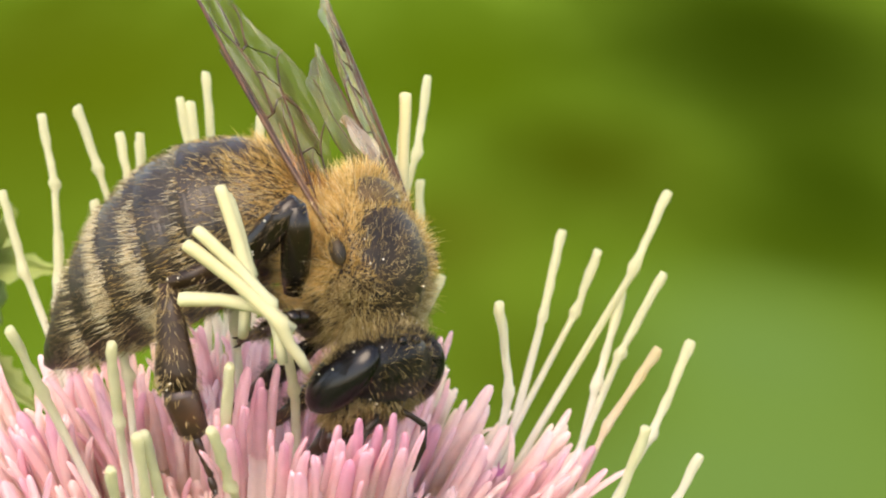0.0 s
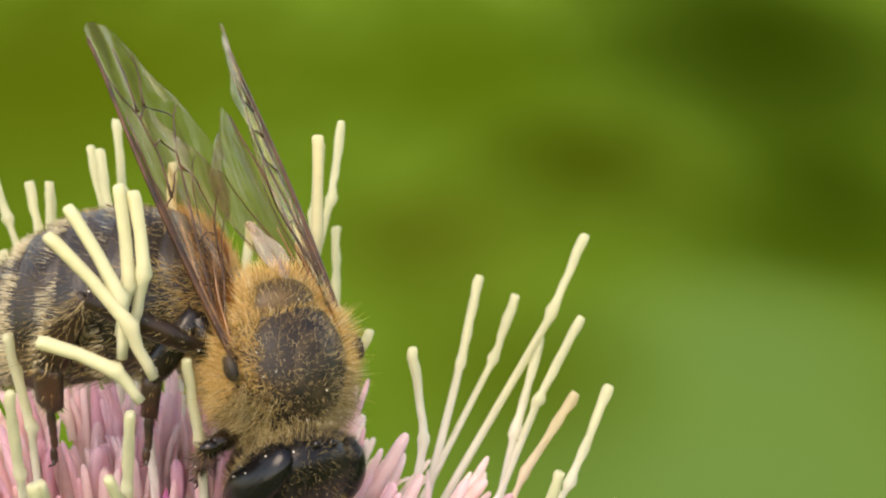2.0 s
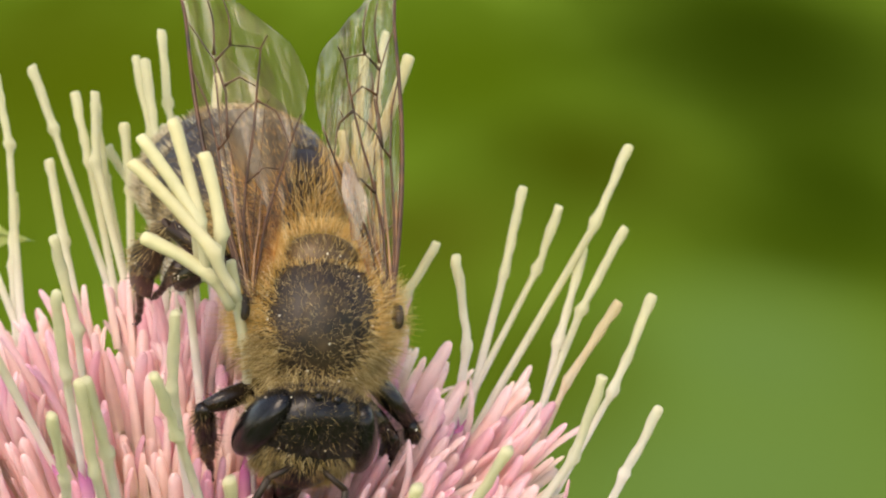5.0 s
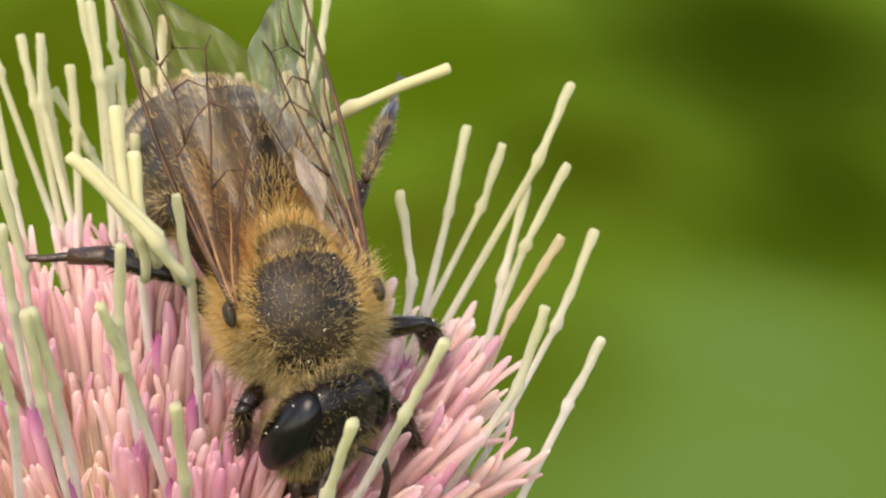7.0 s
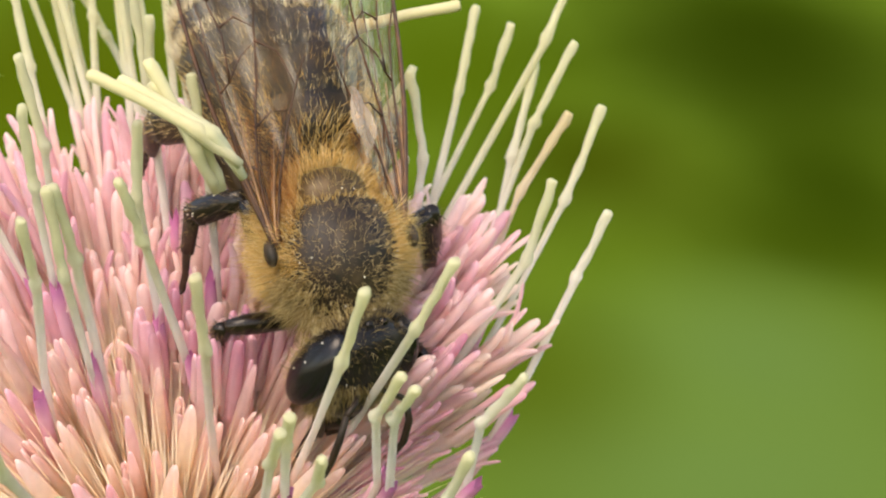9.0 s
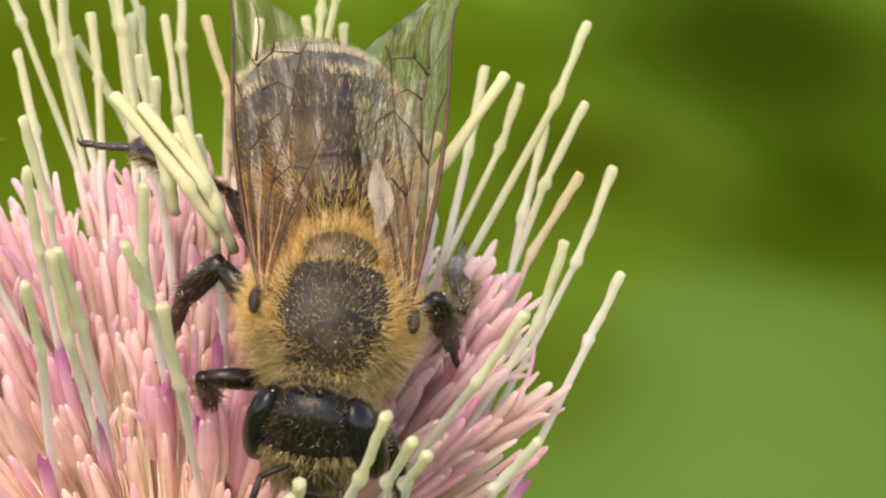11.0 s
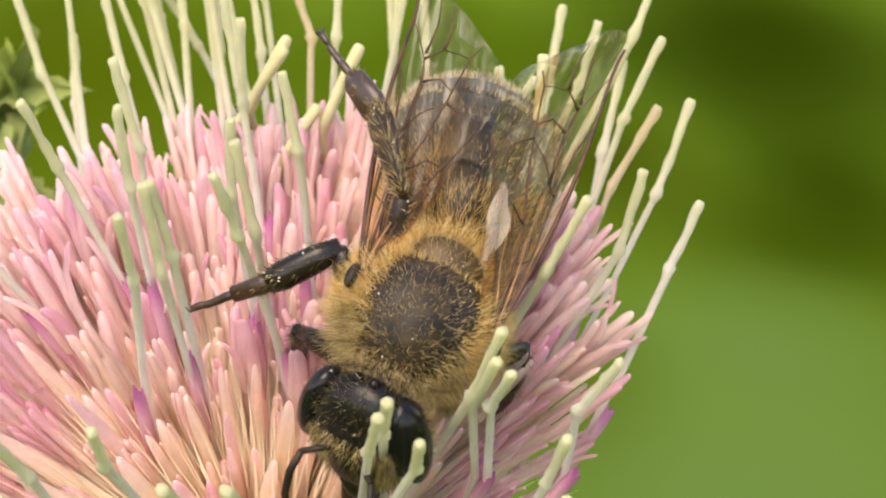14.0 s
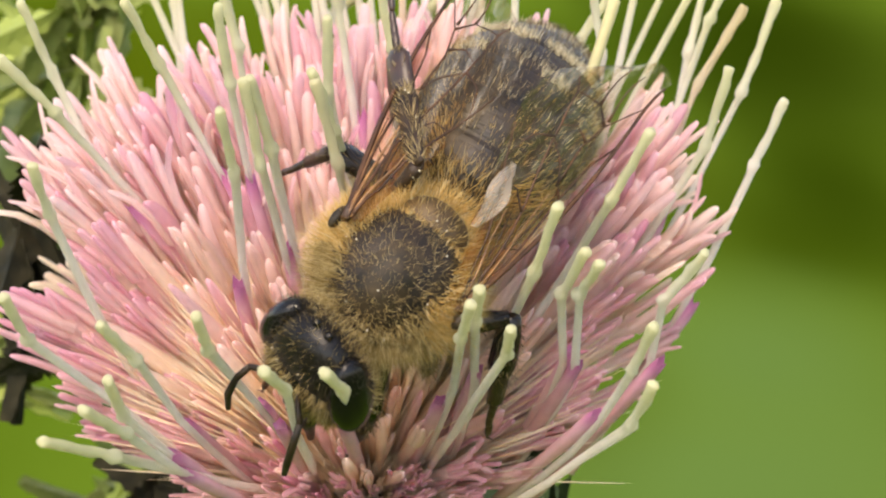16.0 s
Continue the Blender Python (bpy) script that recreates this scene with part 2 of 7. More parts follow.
# ---- the meadow ----
def build_meadow():
    bm = bmesh.new()
    xs = [-400e3, -60e3, -12e3, -4e3, -2e3, -1e3, 0, 1e3, 2e3, 4e3, 12e3, 60e3, 400e3]
    ys = [-400e3, -60e3, -12e3, -4e3, -1e3, 0, 1e3, 1.6e3, 2.2e3, 3e3, 4e3, 6e3, 12e3, 60e3, 400e3]
    g = [[bm.verts.new((x, y, 0)) for x in xs] for y in ys]
    for a, b in zip(g, g[1:]):
        for i in range(len(xs) - 1):
            bm.faces.new((a[i], a[i + 1], b[i + 1], b[i]))
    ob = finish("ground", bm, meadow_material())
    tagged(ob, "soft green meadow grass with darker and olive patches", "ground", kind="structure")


# styles: how far out on the head (0 to 1), turn in degrees, length, shift of the foot in mm
STYLES_A = [
    (0.75, 16, 15.2, 3.2, -1.5), (0.94, 18, 14.6, 6.7, -1.8), (0.96, 34, 15.3, 3.1, -1.3), (1.03, 34, 15.8, 4.6, -1.7), (1.03, 42, 16.7, 4.4, -1.4), (1.04, 45, 15.6, 7.5, -0.9), (1.03, 47, 18.6, 1.7, -0.7), (0.72, 49, 14.6, 6.4, 0.1), (1.03, 50, 16.2, 2.0, -0.7), (1.03, 55, 16.2, 4.5, -0.7), (1.03, 73, 16.1, 4.2, 0.2), (0.94, 74, 19.0, 1.1, -0.1), (0.26, 75, 15.3, 1.9, 0.2), (0.96, 76, 18.3, 2.4, -0.1), (0.99, 77, 16.1, 3.5, 0.2), (0.93, 82, 15.8, 0.3, 0.0), (0.94, 89, 15.8, 1.5, 0.2), (0.97, 92, 17.3, 1.6, 0.2)]
STYLES_B = [
    (0.47, 93, 15.3, 1.3, 0.2), (0.10, 93, 15.3, 0.5, 0.1), (0.96, 94, 15.8, 2.0, 0.4), (0.64, 97, 15.2, 1.4, 0.3), (1.00, 97, 16.1, 0.8, 0.1), (0.93, 98, 18.5, 1.6, 0.3), (0.92, 98, 15.9, -0.4, -0.1), (0.89, 100, 17.7, 1.6, 0.4), (0.95, 101, 17.8, 0.9, 0.2), (0.93, 103, 16.0, -1.3, -0.2), (1.04, 105, 15.4, 6.0, 3.3), (0.98, 106, 16.7, -0.2, -0.0), (0.92, 106, 16.9, 1.1, 0.3), (0.98, 108, 17.0, 0.6, 0.2), (0.99, 112, 17.9, 2.4, 0.9), (0.92, 113, 15.3, -0.5, -0.1), (0.98, 116, 17.9, -3.3, -0.7), (1.03, 117, 14.6, -4.3, -0.6)]
STYLES_C = [
    (1.03, 122, 16.1, -0.2, -0.1), (0.40, 126, 15.3, -1.1, -0.3), (0.25, 143, 15.3, -1.3, -0.3), (0.75, 149, 15.2, -2.9, -1.3), (0.44, 150, 15.3, 1.1, 0.6), (0.63, 167, 15.3, 0.6, 0.5), (0.52, 198, 15.0, -4.7, -2.0), (0.13, 203, 15.3, -0.6, -0.2), (0.14, 203, 15.3, 0.0, 0.0), (0.20, 215, 15.2, -3.0, -0.5), (0.66, 220, 15.2, -2.3, -2.1), (0.60, 237, 15.2, -1.9, -1.5), (0.80, 239, 15.3, -0.1, -0.5), (0.73, 242, 15.3, -1.3, -1.8), (0.67, 243, 15.2, -2.6, -2.0), (0.05, 251, 15.4, 3.0, 1.2), (0.53, 252, 15.3, -0.6, -0.4), (0.60, 265, 15.3, -1.4, -0.5)]
STYLES_D = [
    (0.60, 274, 15.3, 0.2, 0.1), (0.54, 299, 15.3, 1.1, -0.2), (0.52, 302, 15.2, 2.7, 0.0), (0.60, 303, 15.3, 1.3, -0.4), (0.79, 316, 15.2, 2.9, -2.1), (0.72, 322, 15.1, 3.7, -1.7), (0.59, 323, 15.1, 4.7, -0.6), (0.56, 323, 15.1, 4.8, -0.3), (0.72, 338, 14.9, 5.5, -1.7)]
PUSHED = [15.4, 15.4, 15.4, 15.0]
RISEN = [(2.6, 0.1, 14.3), (3.4, 0.4, 14.3), (4.3, 0.6, 14.4), (3.1, -0.1, 14.1), (2.0, 0.1, 14.2), (0.7, 2.0, 13.9), (0.2, 1.5, 14.1), (-0.2, 1.1, 13.7), (1.3, 0.6, 13.6)]
BENT = [(2.8, 0.50, 1.4), (2.4, 0.50, 1.4), (2.3, 0.50, 1.4), (1.9, 0.50, 1.4), (1.9, 0.50, 0.9), (2.7, 0.50, 4.2)]
STYLES = [STYLES_A, STYLES_B, STYLES_C, STYLES_D]


# ---- the thistle ----
RB, TH, FLORET = 2.2, radians(46), 11.0


def on_head(rho, phi, length, s=1.0):
    th = TH * rho
    r = RB * rho + length * s * math.sin(th)
    return Vector((r * math.cos(phi), r * math.sin(phi), length * s * math.cos(th)))


def aim(base, tip):
    q = (tip - base).to_track_quat("Z", "Y")
    return Matrix.Translation(base * MM) @ q.to_matrix().to_4x4()


def style_mesh(rng, foot, bend, tip, mat):
    """A thread-like style that curves from its foot to its tip, with a swollen collar under the paler, thicker end."""
    bm = bmesh.new()
    length = (tip - foot).length
    top = rng.uniform(2.0, 2.6) / length
    wob = Vector((rng.gauss(0, 0.16), rng.gauss(0, 0.16), 0))
    pts, rad = [], []
    stops = [(s, 0.115 + 0.02 * s) for s in (0, 0.15, 0.3, 0.45, 0.6)] + [(1 - top * 1.12, 0.13)]
    stops += [(1 - top * (1 - z), r) for z, r in ((-0.06, 0.14), (0.01, 0.2), (0.06, 0.205), (0.12, 0.15), (0.22, 0.143), (0.35, 0.15), (0.5, 0.147), (0.65, 0.158), (0.78, 0.155), (0.9, 0.17), (0.97, 0.165), (1.0, 0.125))]
    elbow = Vector((rng.gauss(0, 0.2), rng.gauss(0, 0.2), 0))
    for s, r in stops:
        p = foot * (1 - s) ** 2 + bend * (2 * s * (1 - s)) + tip * s * s
        z = (s - 1 + top) / top
        p += wob * math.sin(math.pi * s) + elbow * (max(0.0, 1 - z) if z > 0 else max(0.0, 1 + 0.5 * z) ** 2)
        pts.append(p)
        rad.append(r * rng.uniform(0.93, 1.07) * 0.83)
    tube(bm, pts, rad, 9)
    for v in bm.verts:
        v.co += Vector((noise.noise(v.co * 2.9), noise.noise(v.co * 2.9 + Vector((7, 0, 0))), noise.noise(v.co * 2.9 + Vector((0, 9, 0))))) * 0.05
        v.co += noise.noise_vector(v.co * 8.0) * 0.022
    me = bpy.data.meshes.new("style")
    # own axis along the style, so that its colour runs from foot to tip
    m = aim(foot, tip)
    back = m.inverted()
    for v in bm.verts:
        v.co = back @ (v.co * MM)
    bm.to_mesh(me)
    bm.free()
    me.polygons.foreach_set("use_smooth", [True] * len(me.polygons))
    me.materials.append(mat)
    return me, m


def floret_bm(bm, rng, length, m=None, flare=1.0):
    """A long tube, a little swollen, that splits near its top into five blunt lobes; with no flare it is still closed."""
    start = len(bm.verts)
    lean = Vector((rng.uniform(-0.5, 0.5), rng.uniform(-0.5, 0.5), 0))
    fat = rng.uniform(0.8, 1.2) * (1.3 - 0.15 * flare)
    split = rng.uniform(0.76, 0.84)
    if flare == 0.0:
        steps = ((0, 0.14), (0.25, 0.19), (0.45, 0.22), (0.6, 0.235), (0.75, 0.21), (0.87, 0.165), (0.95, 0.115), (0.985, 0.075), (1.0, 0.03))
        tube(bm, [lean * (z * z) + Vector((0, 0, z * length)) for z, r in steps], [r * fat for z, r in steps], 7)
    else:
        open_tube(bm, rng, length, lean, fat, split, flare)
    if m is not None:
        for v in list(bm.verts)[start:]:
            v.co = m @ v.co


def open_tube(bm, rng, length, lean, fat, split, flare):
    pts = [lean * (z * z) + Vector((0, 0, z * length)) for z in (0, 0.25, 0.45, 0.62, split)]
    rows = tube(bm, pts, [r * fat for r in (0.17, 0.22, 0.25, 0.285, 0.27)], 5, cap=False)
    top = rows[-1]
    c = pts[-1]
    slope = (pts[-1] - pts[-2]).normalized()
    for i in range(5):
        out = (top[i].co - c).normalized()
        l = length * (1 - split) * rng.uniform(1 - 0.3 * flare, 1 + 0.25 * flare)
        spread = -0.1 + flare * (rng.uniform(0.0, 0.3) if rng.random() < 0.8 else rng.uniform(0.3, 0.55))
        side = slope.cross(out).normalized()
        sway = rng.uniform(-0.12, 0.12)
        strip = []
        for z, w, o in ((-0.06, 0.175, 0.0), (0.35, 0.165, 0.1), (0.7, 0.145, 0.4), (0.9, 0.125, 0.75), (0.97, 0.09, 0.9), (1.0, 0.04, 0.95)):
            p = top[i].co + slope * (l * z) + out * (l * o * spread) + side * (sway * max(0.0, z) ** 2)
            w *= fat
            strip.append([bm.verts.new(p + side * w), bm.verts.new(p + out * (0.55 * w)), bm.verts.new(p - side * w), bm.verts.new(p - out * (0.55 * w))])
        for a, b in zip(strip, strip[1:]):
            for k in range(4):
                bm.faces.new((a[k], a[(k + 1) % 4], b[(k + 1) % 4], b[k]))
        bm.faces.new(strip[-1])

def blade(rng, length, width, curl):
    """A lobed, spiny leaf along z with its face to y."""
    bm = bmesh.new()
    rows = []
    n = 14
    for i in range(n + 1):
        s = i / n
        w = width * math.sin(math.pi * min(1, 0.12 + 0.88 * s)) * (0.62 if i % 2 else 0.42)
        y = curl * s * s
        z = length * s
        fold = 0.25 * w
        rows.append([bm.verts.new(p) for p in ((-w, y + fold, z + 0.3 * w), (-w * 0.5, y + fold * 0.5 + 0.06, z), (0, y - 0.05, z), (w * 0.5, y + fold * 0.5 + 0.06, z), (w, y + fold, z + 0.3 * w),
                                                   (w * 0.45, y + fold * 0.5 - 0.12, z), (0, y - 0.35, z), (-w * 0.45, y + fold * 0.5 - 0.12, z))])
    for a, b in zip(rows, rows[1:]):
        for j in range(8):
            bm.faces.new((a[j], a[(j + 1) % 8], b[(j + 1) % 8], b[j]))
    bm.faces.new(rows[-1])
    bm.faces.new(rows[0][::-1])
    return bm


def bud_leaves(rng, head, green, dark):
    leaf_m = leafy("leaf", [(0.0, (0.16, 0.2, 0.05)), (0.6, (0.32, 0.38, 0.12)), (1.0, (0.1, 0.09, 0.05))], 0.0, 14 * MM, 0.5, [(0.0, (0.5, 0.5, 0.45)), (0.5, (1, 1, 1)), (1.0, (1.5, 1.5, 1.2))], 0.25)
    for i, (x, y, z, tx, ty, tz, l, w) in enumerate(LEAVES):
        for k in range(5):
            shift = Vector((rng.gauss(0, 1.3), rng.gauss(0, 1.4), rng.gauss(0, 1.3)))
            bm = blade(rng, l * rng.uniform(0.6, 1.0), w * rng.uniform(0.4, 0.7), rng.uniform(-1, 1.5))
            ob = part("leaf", bm, dark if i < 4 else leaf_m, head, "spiny dark leaf" if i < 4 else "spiny green leaf", smooth=False)
            ob.matrix_basis = aim(Vector((x, y, z)) + shift, Vector((tx, ty, tz)) + shift * -1.5) @ Matrix.Rotation(rng.uniform(0, 6.28), 4, "Z")


def bud_stem(head, green):
    """The side shoot that carries the leaves beside the head."""
    bm = bmesh.new()
    tube(bm, [(0, 4, -45), (-7, 10, -32), (-13, 16, -16), (-14.5, 18, -6), (-14, 18, -3)], [1.1, 1.0, 0.9, 1.0, 0.6], 9)
    part("side_shoot", bm, green, head, "ribbed green side shoot")


def build_thistle():
    rng = random.Random(5)
    head = new("thistle_flower")
    tagged(head, "pink thistle flower head with pale cream styles on a green stem", "flower")
    fm, inner, sm = floret_material(), inner_floret_material(), style_material()
    bent_m = leafy("bent_style", [(0.0, (0.62, 0.58, 0.52)), (0.45, (0.6, 0.575, 0.42)), (0.75, (0.59, 0.575, 0.36)), (1.0, (0.59, 0.575, 0.34))], -6 * MM, 2 * MM, 0.5, [(0.0, (0.95, 0.9, 0.85)), (1.0, (1.02, 1.02, 1.0))], 0.3)
    green = chitin_material("involucre", (0.05, 0.075, 0.02), (0.12, 0.16, 0.05), 0.6, 900)
    dark = chitin_material("bract_tip", (0.01, 0.01, 0.006), (0.035, 0.03, 0.016), 0.8, 900, 0.1)
    # receptacle and stem
    bm = bmesh.new()
    prof = [(-9.5, 1.6), (-9, 3.2), (-7.5, 5.0), (-5, 5.6), (-2, 4.9), (0.0, 4.4), (0.8, 3.9), (1.0, 1.2)]
    tube(bm, [(0, 0, z) for z, r in prof], [r for z, r in prof], 28)
    part("receptacle", bm, green, head, "green urn of the flower head")
    bm = bmesh.new()
    pts = [Vector((0, 0, -9)), Vector((0, 0, -20)), Vector((0, 4, -45)), Vector((0, 20, -90)), Vector((-2, 60, -180)), Vector((-4, 160, -340)), Vector((-8, 330, -620))]
    tube(bm, pts, [1.5, 1.4, 1.5, 1.7, 2.0, 2.4, 3.0], 10)
    part("stem", bm, green, head, "ribbed green stem")
    # overlapping bracts round the urn
    bracts = []
    for k in range(4):
        bm = bmesh.new()
        l = 3.4
        a = [bm.verts.new(Vector(p)) for p in ((-0.75, 0, 0), (0.75, 0, 0), (0.6, 0.25, l * 0.55), (-0.6, 0.25, l * 0.55), (0, 0.15 + 0.1 * k, l), (0, 0.42, l * 0.3))]
        for f in ((0, 1, 5), (1, 2, 5), (2, 3, 5), (3, 0, 5), (3, 2, 4), (0, 3, 2), (0, 2, 1)):
            bm.faces.new([a[i] for i in f])
        for v in bm.verts:
            v.co *= MM
        me = bpy.data.meshes.new("bract")
        bm.to_mesh(me)
        bm.free()
        me.materials.append(dark if k == 3 else green)
        bracts.append(me)
    for level in range(5):
        for i in range(22):
            phi = 2 * math.pi * (i + 0.5 * level) / 22 + rng.uniform(-0.06, 0.06)
            z = -8.6 + level * 1.9 + rng.uniform(-0.3, 0.3)
            r = np.interp(z, [p[0] for p in prof], [p[1] for p in prof]) + 0.1
            slope = (np.interp(z + 2, [p[0] for p in prof], [p[1] for p in prof]) + 0.1 - r) / 2
            up = Vector((math.cos(phi) * (slope + 0.12), math.sin(phi) * (slope + 0.12), 1)).normalized()
            out = Vector((math.cos(phi), math.sin(phi), 0))
            out = (out - up * out.dot(up)).normalized()
            m = Matrix((up.cross(out) * -1, out, up)).transposed().to_4x4()
            ob = new("bract", bracts[rng.randrange(4)])
            ob.parent = head
            ob.matrix_basis = Matrix.Translation(Vector((r * math.cos(phi), r * math.sin(phi), z)) * MM) @ m
    # straw-coloured bristles, set thick and pale to stand in for light scattered between florets
    straw = hair_material("pappus", [(0.0, (0.95, 0.78, 0.58)), (0.6, (0.97, 0.85, 0.68)), (1.0, (0.98, 0.9, 0.77))], through=0.65)
    bm = bmesh.new()
    spots, low = [], []
    for i in range(6500):
        rho, phi = math.sqrt(rng.random()) * 0.88, rng.uniform(0, 2 * math.pi)
        base = on_head(rho, phi, 1.0, 0.0)
        (low if rho > 0.3 and math.sin(phi) < -0.5 else spots).append((base, (on_head(rho, phi, 6.0) - base).normalized()))
    hairs(bm, rng, spots, 7.4, 0.055, Vector((0, 0, 0)), Vector((0, 0, 0)), 0.12)
    hairs(bm, rng, low, 3.6, 0.055, Vector((0, 0, 0)), Vector((0, 0, 0)), 0.16)
    tagged(part("pappus", bm, straw, head, "straw-coloured bristles, pale and dense to brighten the gaps like scattered light"), kind="stuff")
    anthers = []
    am = leafy("anther", [(0.0, (0.66, 0.46, 0.36)), (0.75, (0.74, 0.45, 0.48)), (0.88, (0.76, 0.45, 0.56)), (0.95, (0.62, 0.26, 0.46)), (1.0, (0.52, 0.17, 0.36))],
               0.0, 8.4 * MM, 0.45, [(0.0, (0.9, 0.8, 0.85)), (1.0, (1.1, 1.1, 1.1))], 0.3)
    for k in range(3):
        bm = bmesh.new()
        rows = tube(bm, [(0, 0, 0), (0.04, 0, 3), (0.02, 0.03, 6), (0, 0, 7.6), (0, 0, 8.1)], [0.14, 0.17, 0.19, 0.18, 0.15], 7, cap=False)
        for i, v in enumerate(rows[-1]):
            v.co.z += 0.35 * (i % 2) * rng.uniform(0.4, 1)
        for v in bm.verts:
            v.co *= MM
        me = bpy.data.meshes.new("anther_tube")
        bm.to_mesh(me)
        bm.free()
        me.polygons.foreach_set("use_smooth", [True] * len(me.polygons))
        me.materials.append(am)
        anthers.append(me)
    # styles
    for group in STYLES:
        for rho, deg, length, dx, dy in group:
            phi = radians(deg)
            tip = on_head(rho, phi, length)
            base = on_head(rho, phi, length, 0.0) + Vector((dx, dy, 0))
            foot = on_head(rho, phi, length, 0.0) + Vector((dx, dy, 0)) * 0.6
            bend = (tip + base) * 0.5
            me, m = style_mesh(rng, foot, bend, tip, sm)
            ob = new("style", me)
            ob.parent, ob.matrix_basis = head, m
            if rng.random() < 0.8:
                mid = foot * 0.25 + bend * 0.5 + tip * 0.25
                ob = new("anther_tube", anthers[rng.randrange(3)])
                s = (mid - foot).length / 8.4 * (rng.uniform(1.12, 1.36) if rho < 0.85 else 1.0)
                ob.parent, ob.matrix_basis = head, aim(foot, mid) @ Matrix.Rotation(rng.uniform(0, 6.28), 4, "Z") @ Matrix.Diagonal((1, 1, s, 1))
    # florets: those that face the open side as parts, the rest joined
    kinds = []
    for k in range(16):
        bm = bmesh.new()
        floret_bm(bm, rng, FLORET, flare=0.8 if k < 8 else (0.0 if k < 14 else 0.35))
        for v in bm.verts:
            v.co *= MM
        me = bpy.data.meshes.new("floret")
        bm.to_mesh(me)
        bm.free()
        me.polygons.foreach_set("use_smooth", [True] * len(me.polygons))
        me.materials.append(fm if k < 8 else inner)
        kinds.append(me)
    n, spots = 430, []
    for i in range(n):
        rho = ((i + 0.5) / n) ** 0.5 * 1.05
        phi = i * 2.399963 + rng.uniform(-0.1, 0.1)
        spots.append((rho, phi))
    for i in range(100):
        spots.append((rng.uniform(0.92, 1.15), rng.uniform(0, 2 * math.pi)))
    front = sorted(spots, key=lambda s: s[0] * math.sin(s[1]))
    joined = bmesh.new()
    for i, (rho, phi) in enumerate(front):
        # the middle is sunk, the rim of the open side is short
        bowl = 0.76 + 0.24 * min(1.0, max(0.0, (rho - 0.25) / 0.5))
        rim = min(1.0, max(0.0, (rho - 0.45) / 0.35)) * min(1.0, max(0.0, (0.2 - math.sin(phi)) / 0.55)) * min(1.0, max(0.8, math.cos(phi) + 0.7))
        gap = min(1.0, max(0.0, (rho - 0.2) / 0.35)) * min(1.0, max(0.0, (-0.4 - math.sin(phi)) / 0.4))
        length = FLORET * rng.uniform(0.88, 1.08) * bowl * (1.0 - 0.3 * gap) * (1.0 if rho < 1.02 else rng.uniform(0.6, 0.85)) * (1.0 - 0.45 * rim)
        wob = Vector((rng.gauss(0, 0.5), rng.gauss(0, 0.5), rng.gauss(0, 0.3)))
        base, tip = on_head(rho * 0.98, phi, length, 0.0), on_head(rho * 0.95, phi, length) + wob
        m = aim(base, tip)
        if i < 300:
            ob = new("floret", kinds[rng.randrange(8) + (8 if rho < 0.68 else 0)])
            ob.parent = head
            ob.matrix_basis = m @ Matrix.Rotation(rng.uniform(0, 6.28), 4, "Z") @ Matrix.Scale((tip - base).length / FLORET, 4)
        else:
            mm = m.copy()
            mm.translation = base
            floret_bm(joined, rng, (tip - base).length, mm)
    ob = part("corolla_mass", joined, fm, head)
    tagged(ob, kind="stuff")
    # florets that stand before the bee until it treads them down
    risen = []
    for k, tip in enumerate(RISEN):
        ob = new("floret", kinds[k % 8])
        ob.parent = head
        risen.append(ob)
    # styles that the bee pushes aside
    pushed = []
    for l in PUSHED:
        me, _ = style_mesh(rng, Vector((0, 0, 0)), Vector((0.3, 0.2, l * 0.5)), Vector((0, 0, l)), sm)
        ob = new("style", me)
        ob.parent = head
        pushed.append(ob)
    # styles bent over and crossed; the bend is their own origin
    for l, turn, tail in BENT:
        bm = bmesh.new()
        low = Vector((math.sin(turn), 0, -math.cos(turn)))
        side = Vector((rng.uniform(-0.3, 0.3), rng.uniform(-0.3, 0.3), 0))
        pts = [low * tail + side * (0.4 * tail), low * (0.7 * tail) + side * (0.2 * tail), low * (0.4 * tail), low * (0.12 * tail), Vector((0, 0, 0.0)), Vector((0, 0, 0.25)), Vector((-0.05, 0, 0.5 * l)), Vector((0.03, 0, 0.9 * l)), Vector((0.05, 0.02, 0.98 * l)), Vector((0.05, 0.02, l))]
        tube(bm, pts, [0.12, 0.13, 0.14, 0.16, 0.2, 0.17, 0.15, 0.165, 0.15, 0.09], 8)
        for v in bm.verts:
            v.co += Vector((noise.noise(v.co * 2.9), noise.noise(v.co * 2.9 + Vector((7, 0, 0))), 0)) * 0.035
        ob = part("style", bm, bent_m, head)
        pushed.append(ob)
    # a half-open bud and dark leaves below the head
    bud_stem(head, green)
    bud_leaves(rng, head, green, dark)
    return head, pushed, risen


# ---- the bee ----


def on_egg(rng, centre, radii, count, keep):
    c = Vector(centre)
    made = 0
    while made < count:
        n = Vector((rng.gauss(0, 1), rng.gauss(0, 1), rng.gauss(0, 1))).normalized()
        if not keep(n):
            continue
        made += 1
        p = Vector((n.x * radii[0], n.y * radii[1], n.z * radii[2]))
        yield c + p, Vector((p.x / radii[0] ** 2, p.y / radii[1] ** 2, p.z / radii[2] ** 2)).normalized()


ABD = [(0.0, 0.35), (-0.35, 1.0), (-0.9, 1.65), (-1.8, 2.05), (-3.0, 2.25), (-4.2, 2.2), (-5.3, 1.95), (-6.3, 1.5), (-7.1, 0.95), (-7.7, 0.4), (-7.9, 0.06)]


def abd_axis(x):
    """Height of the abdomen's middle line at x, which curls down towards the tip."""
    return 0.1 - 0.25 * x - 0.065 * x * x


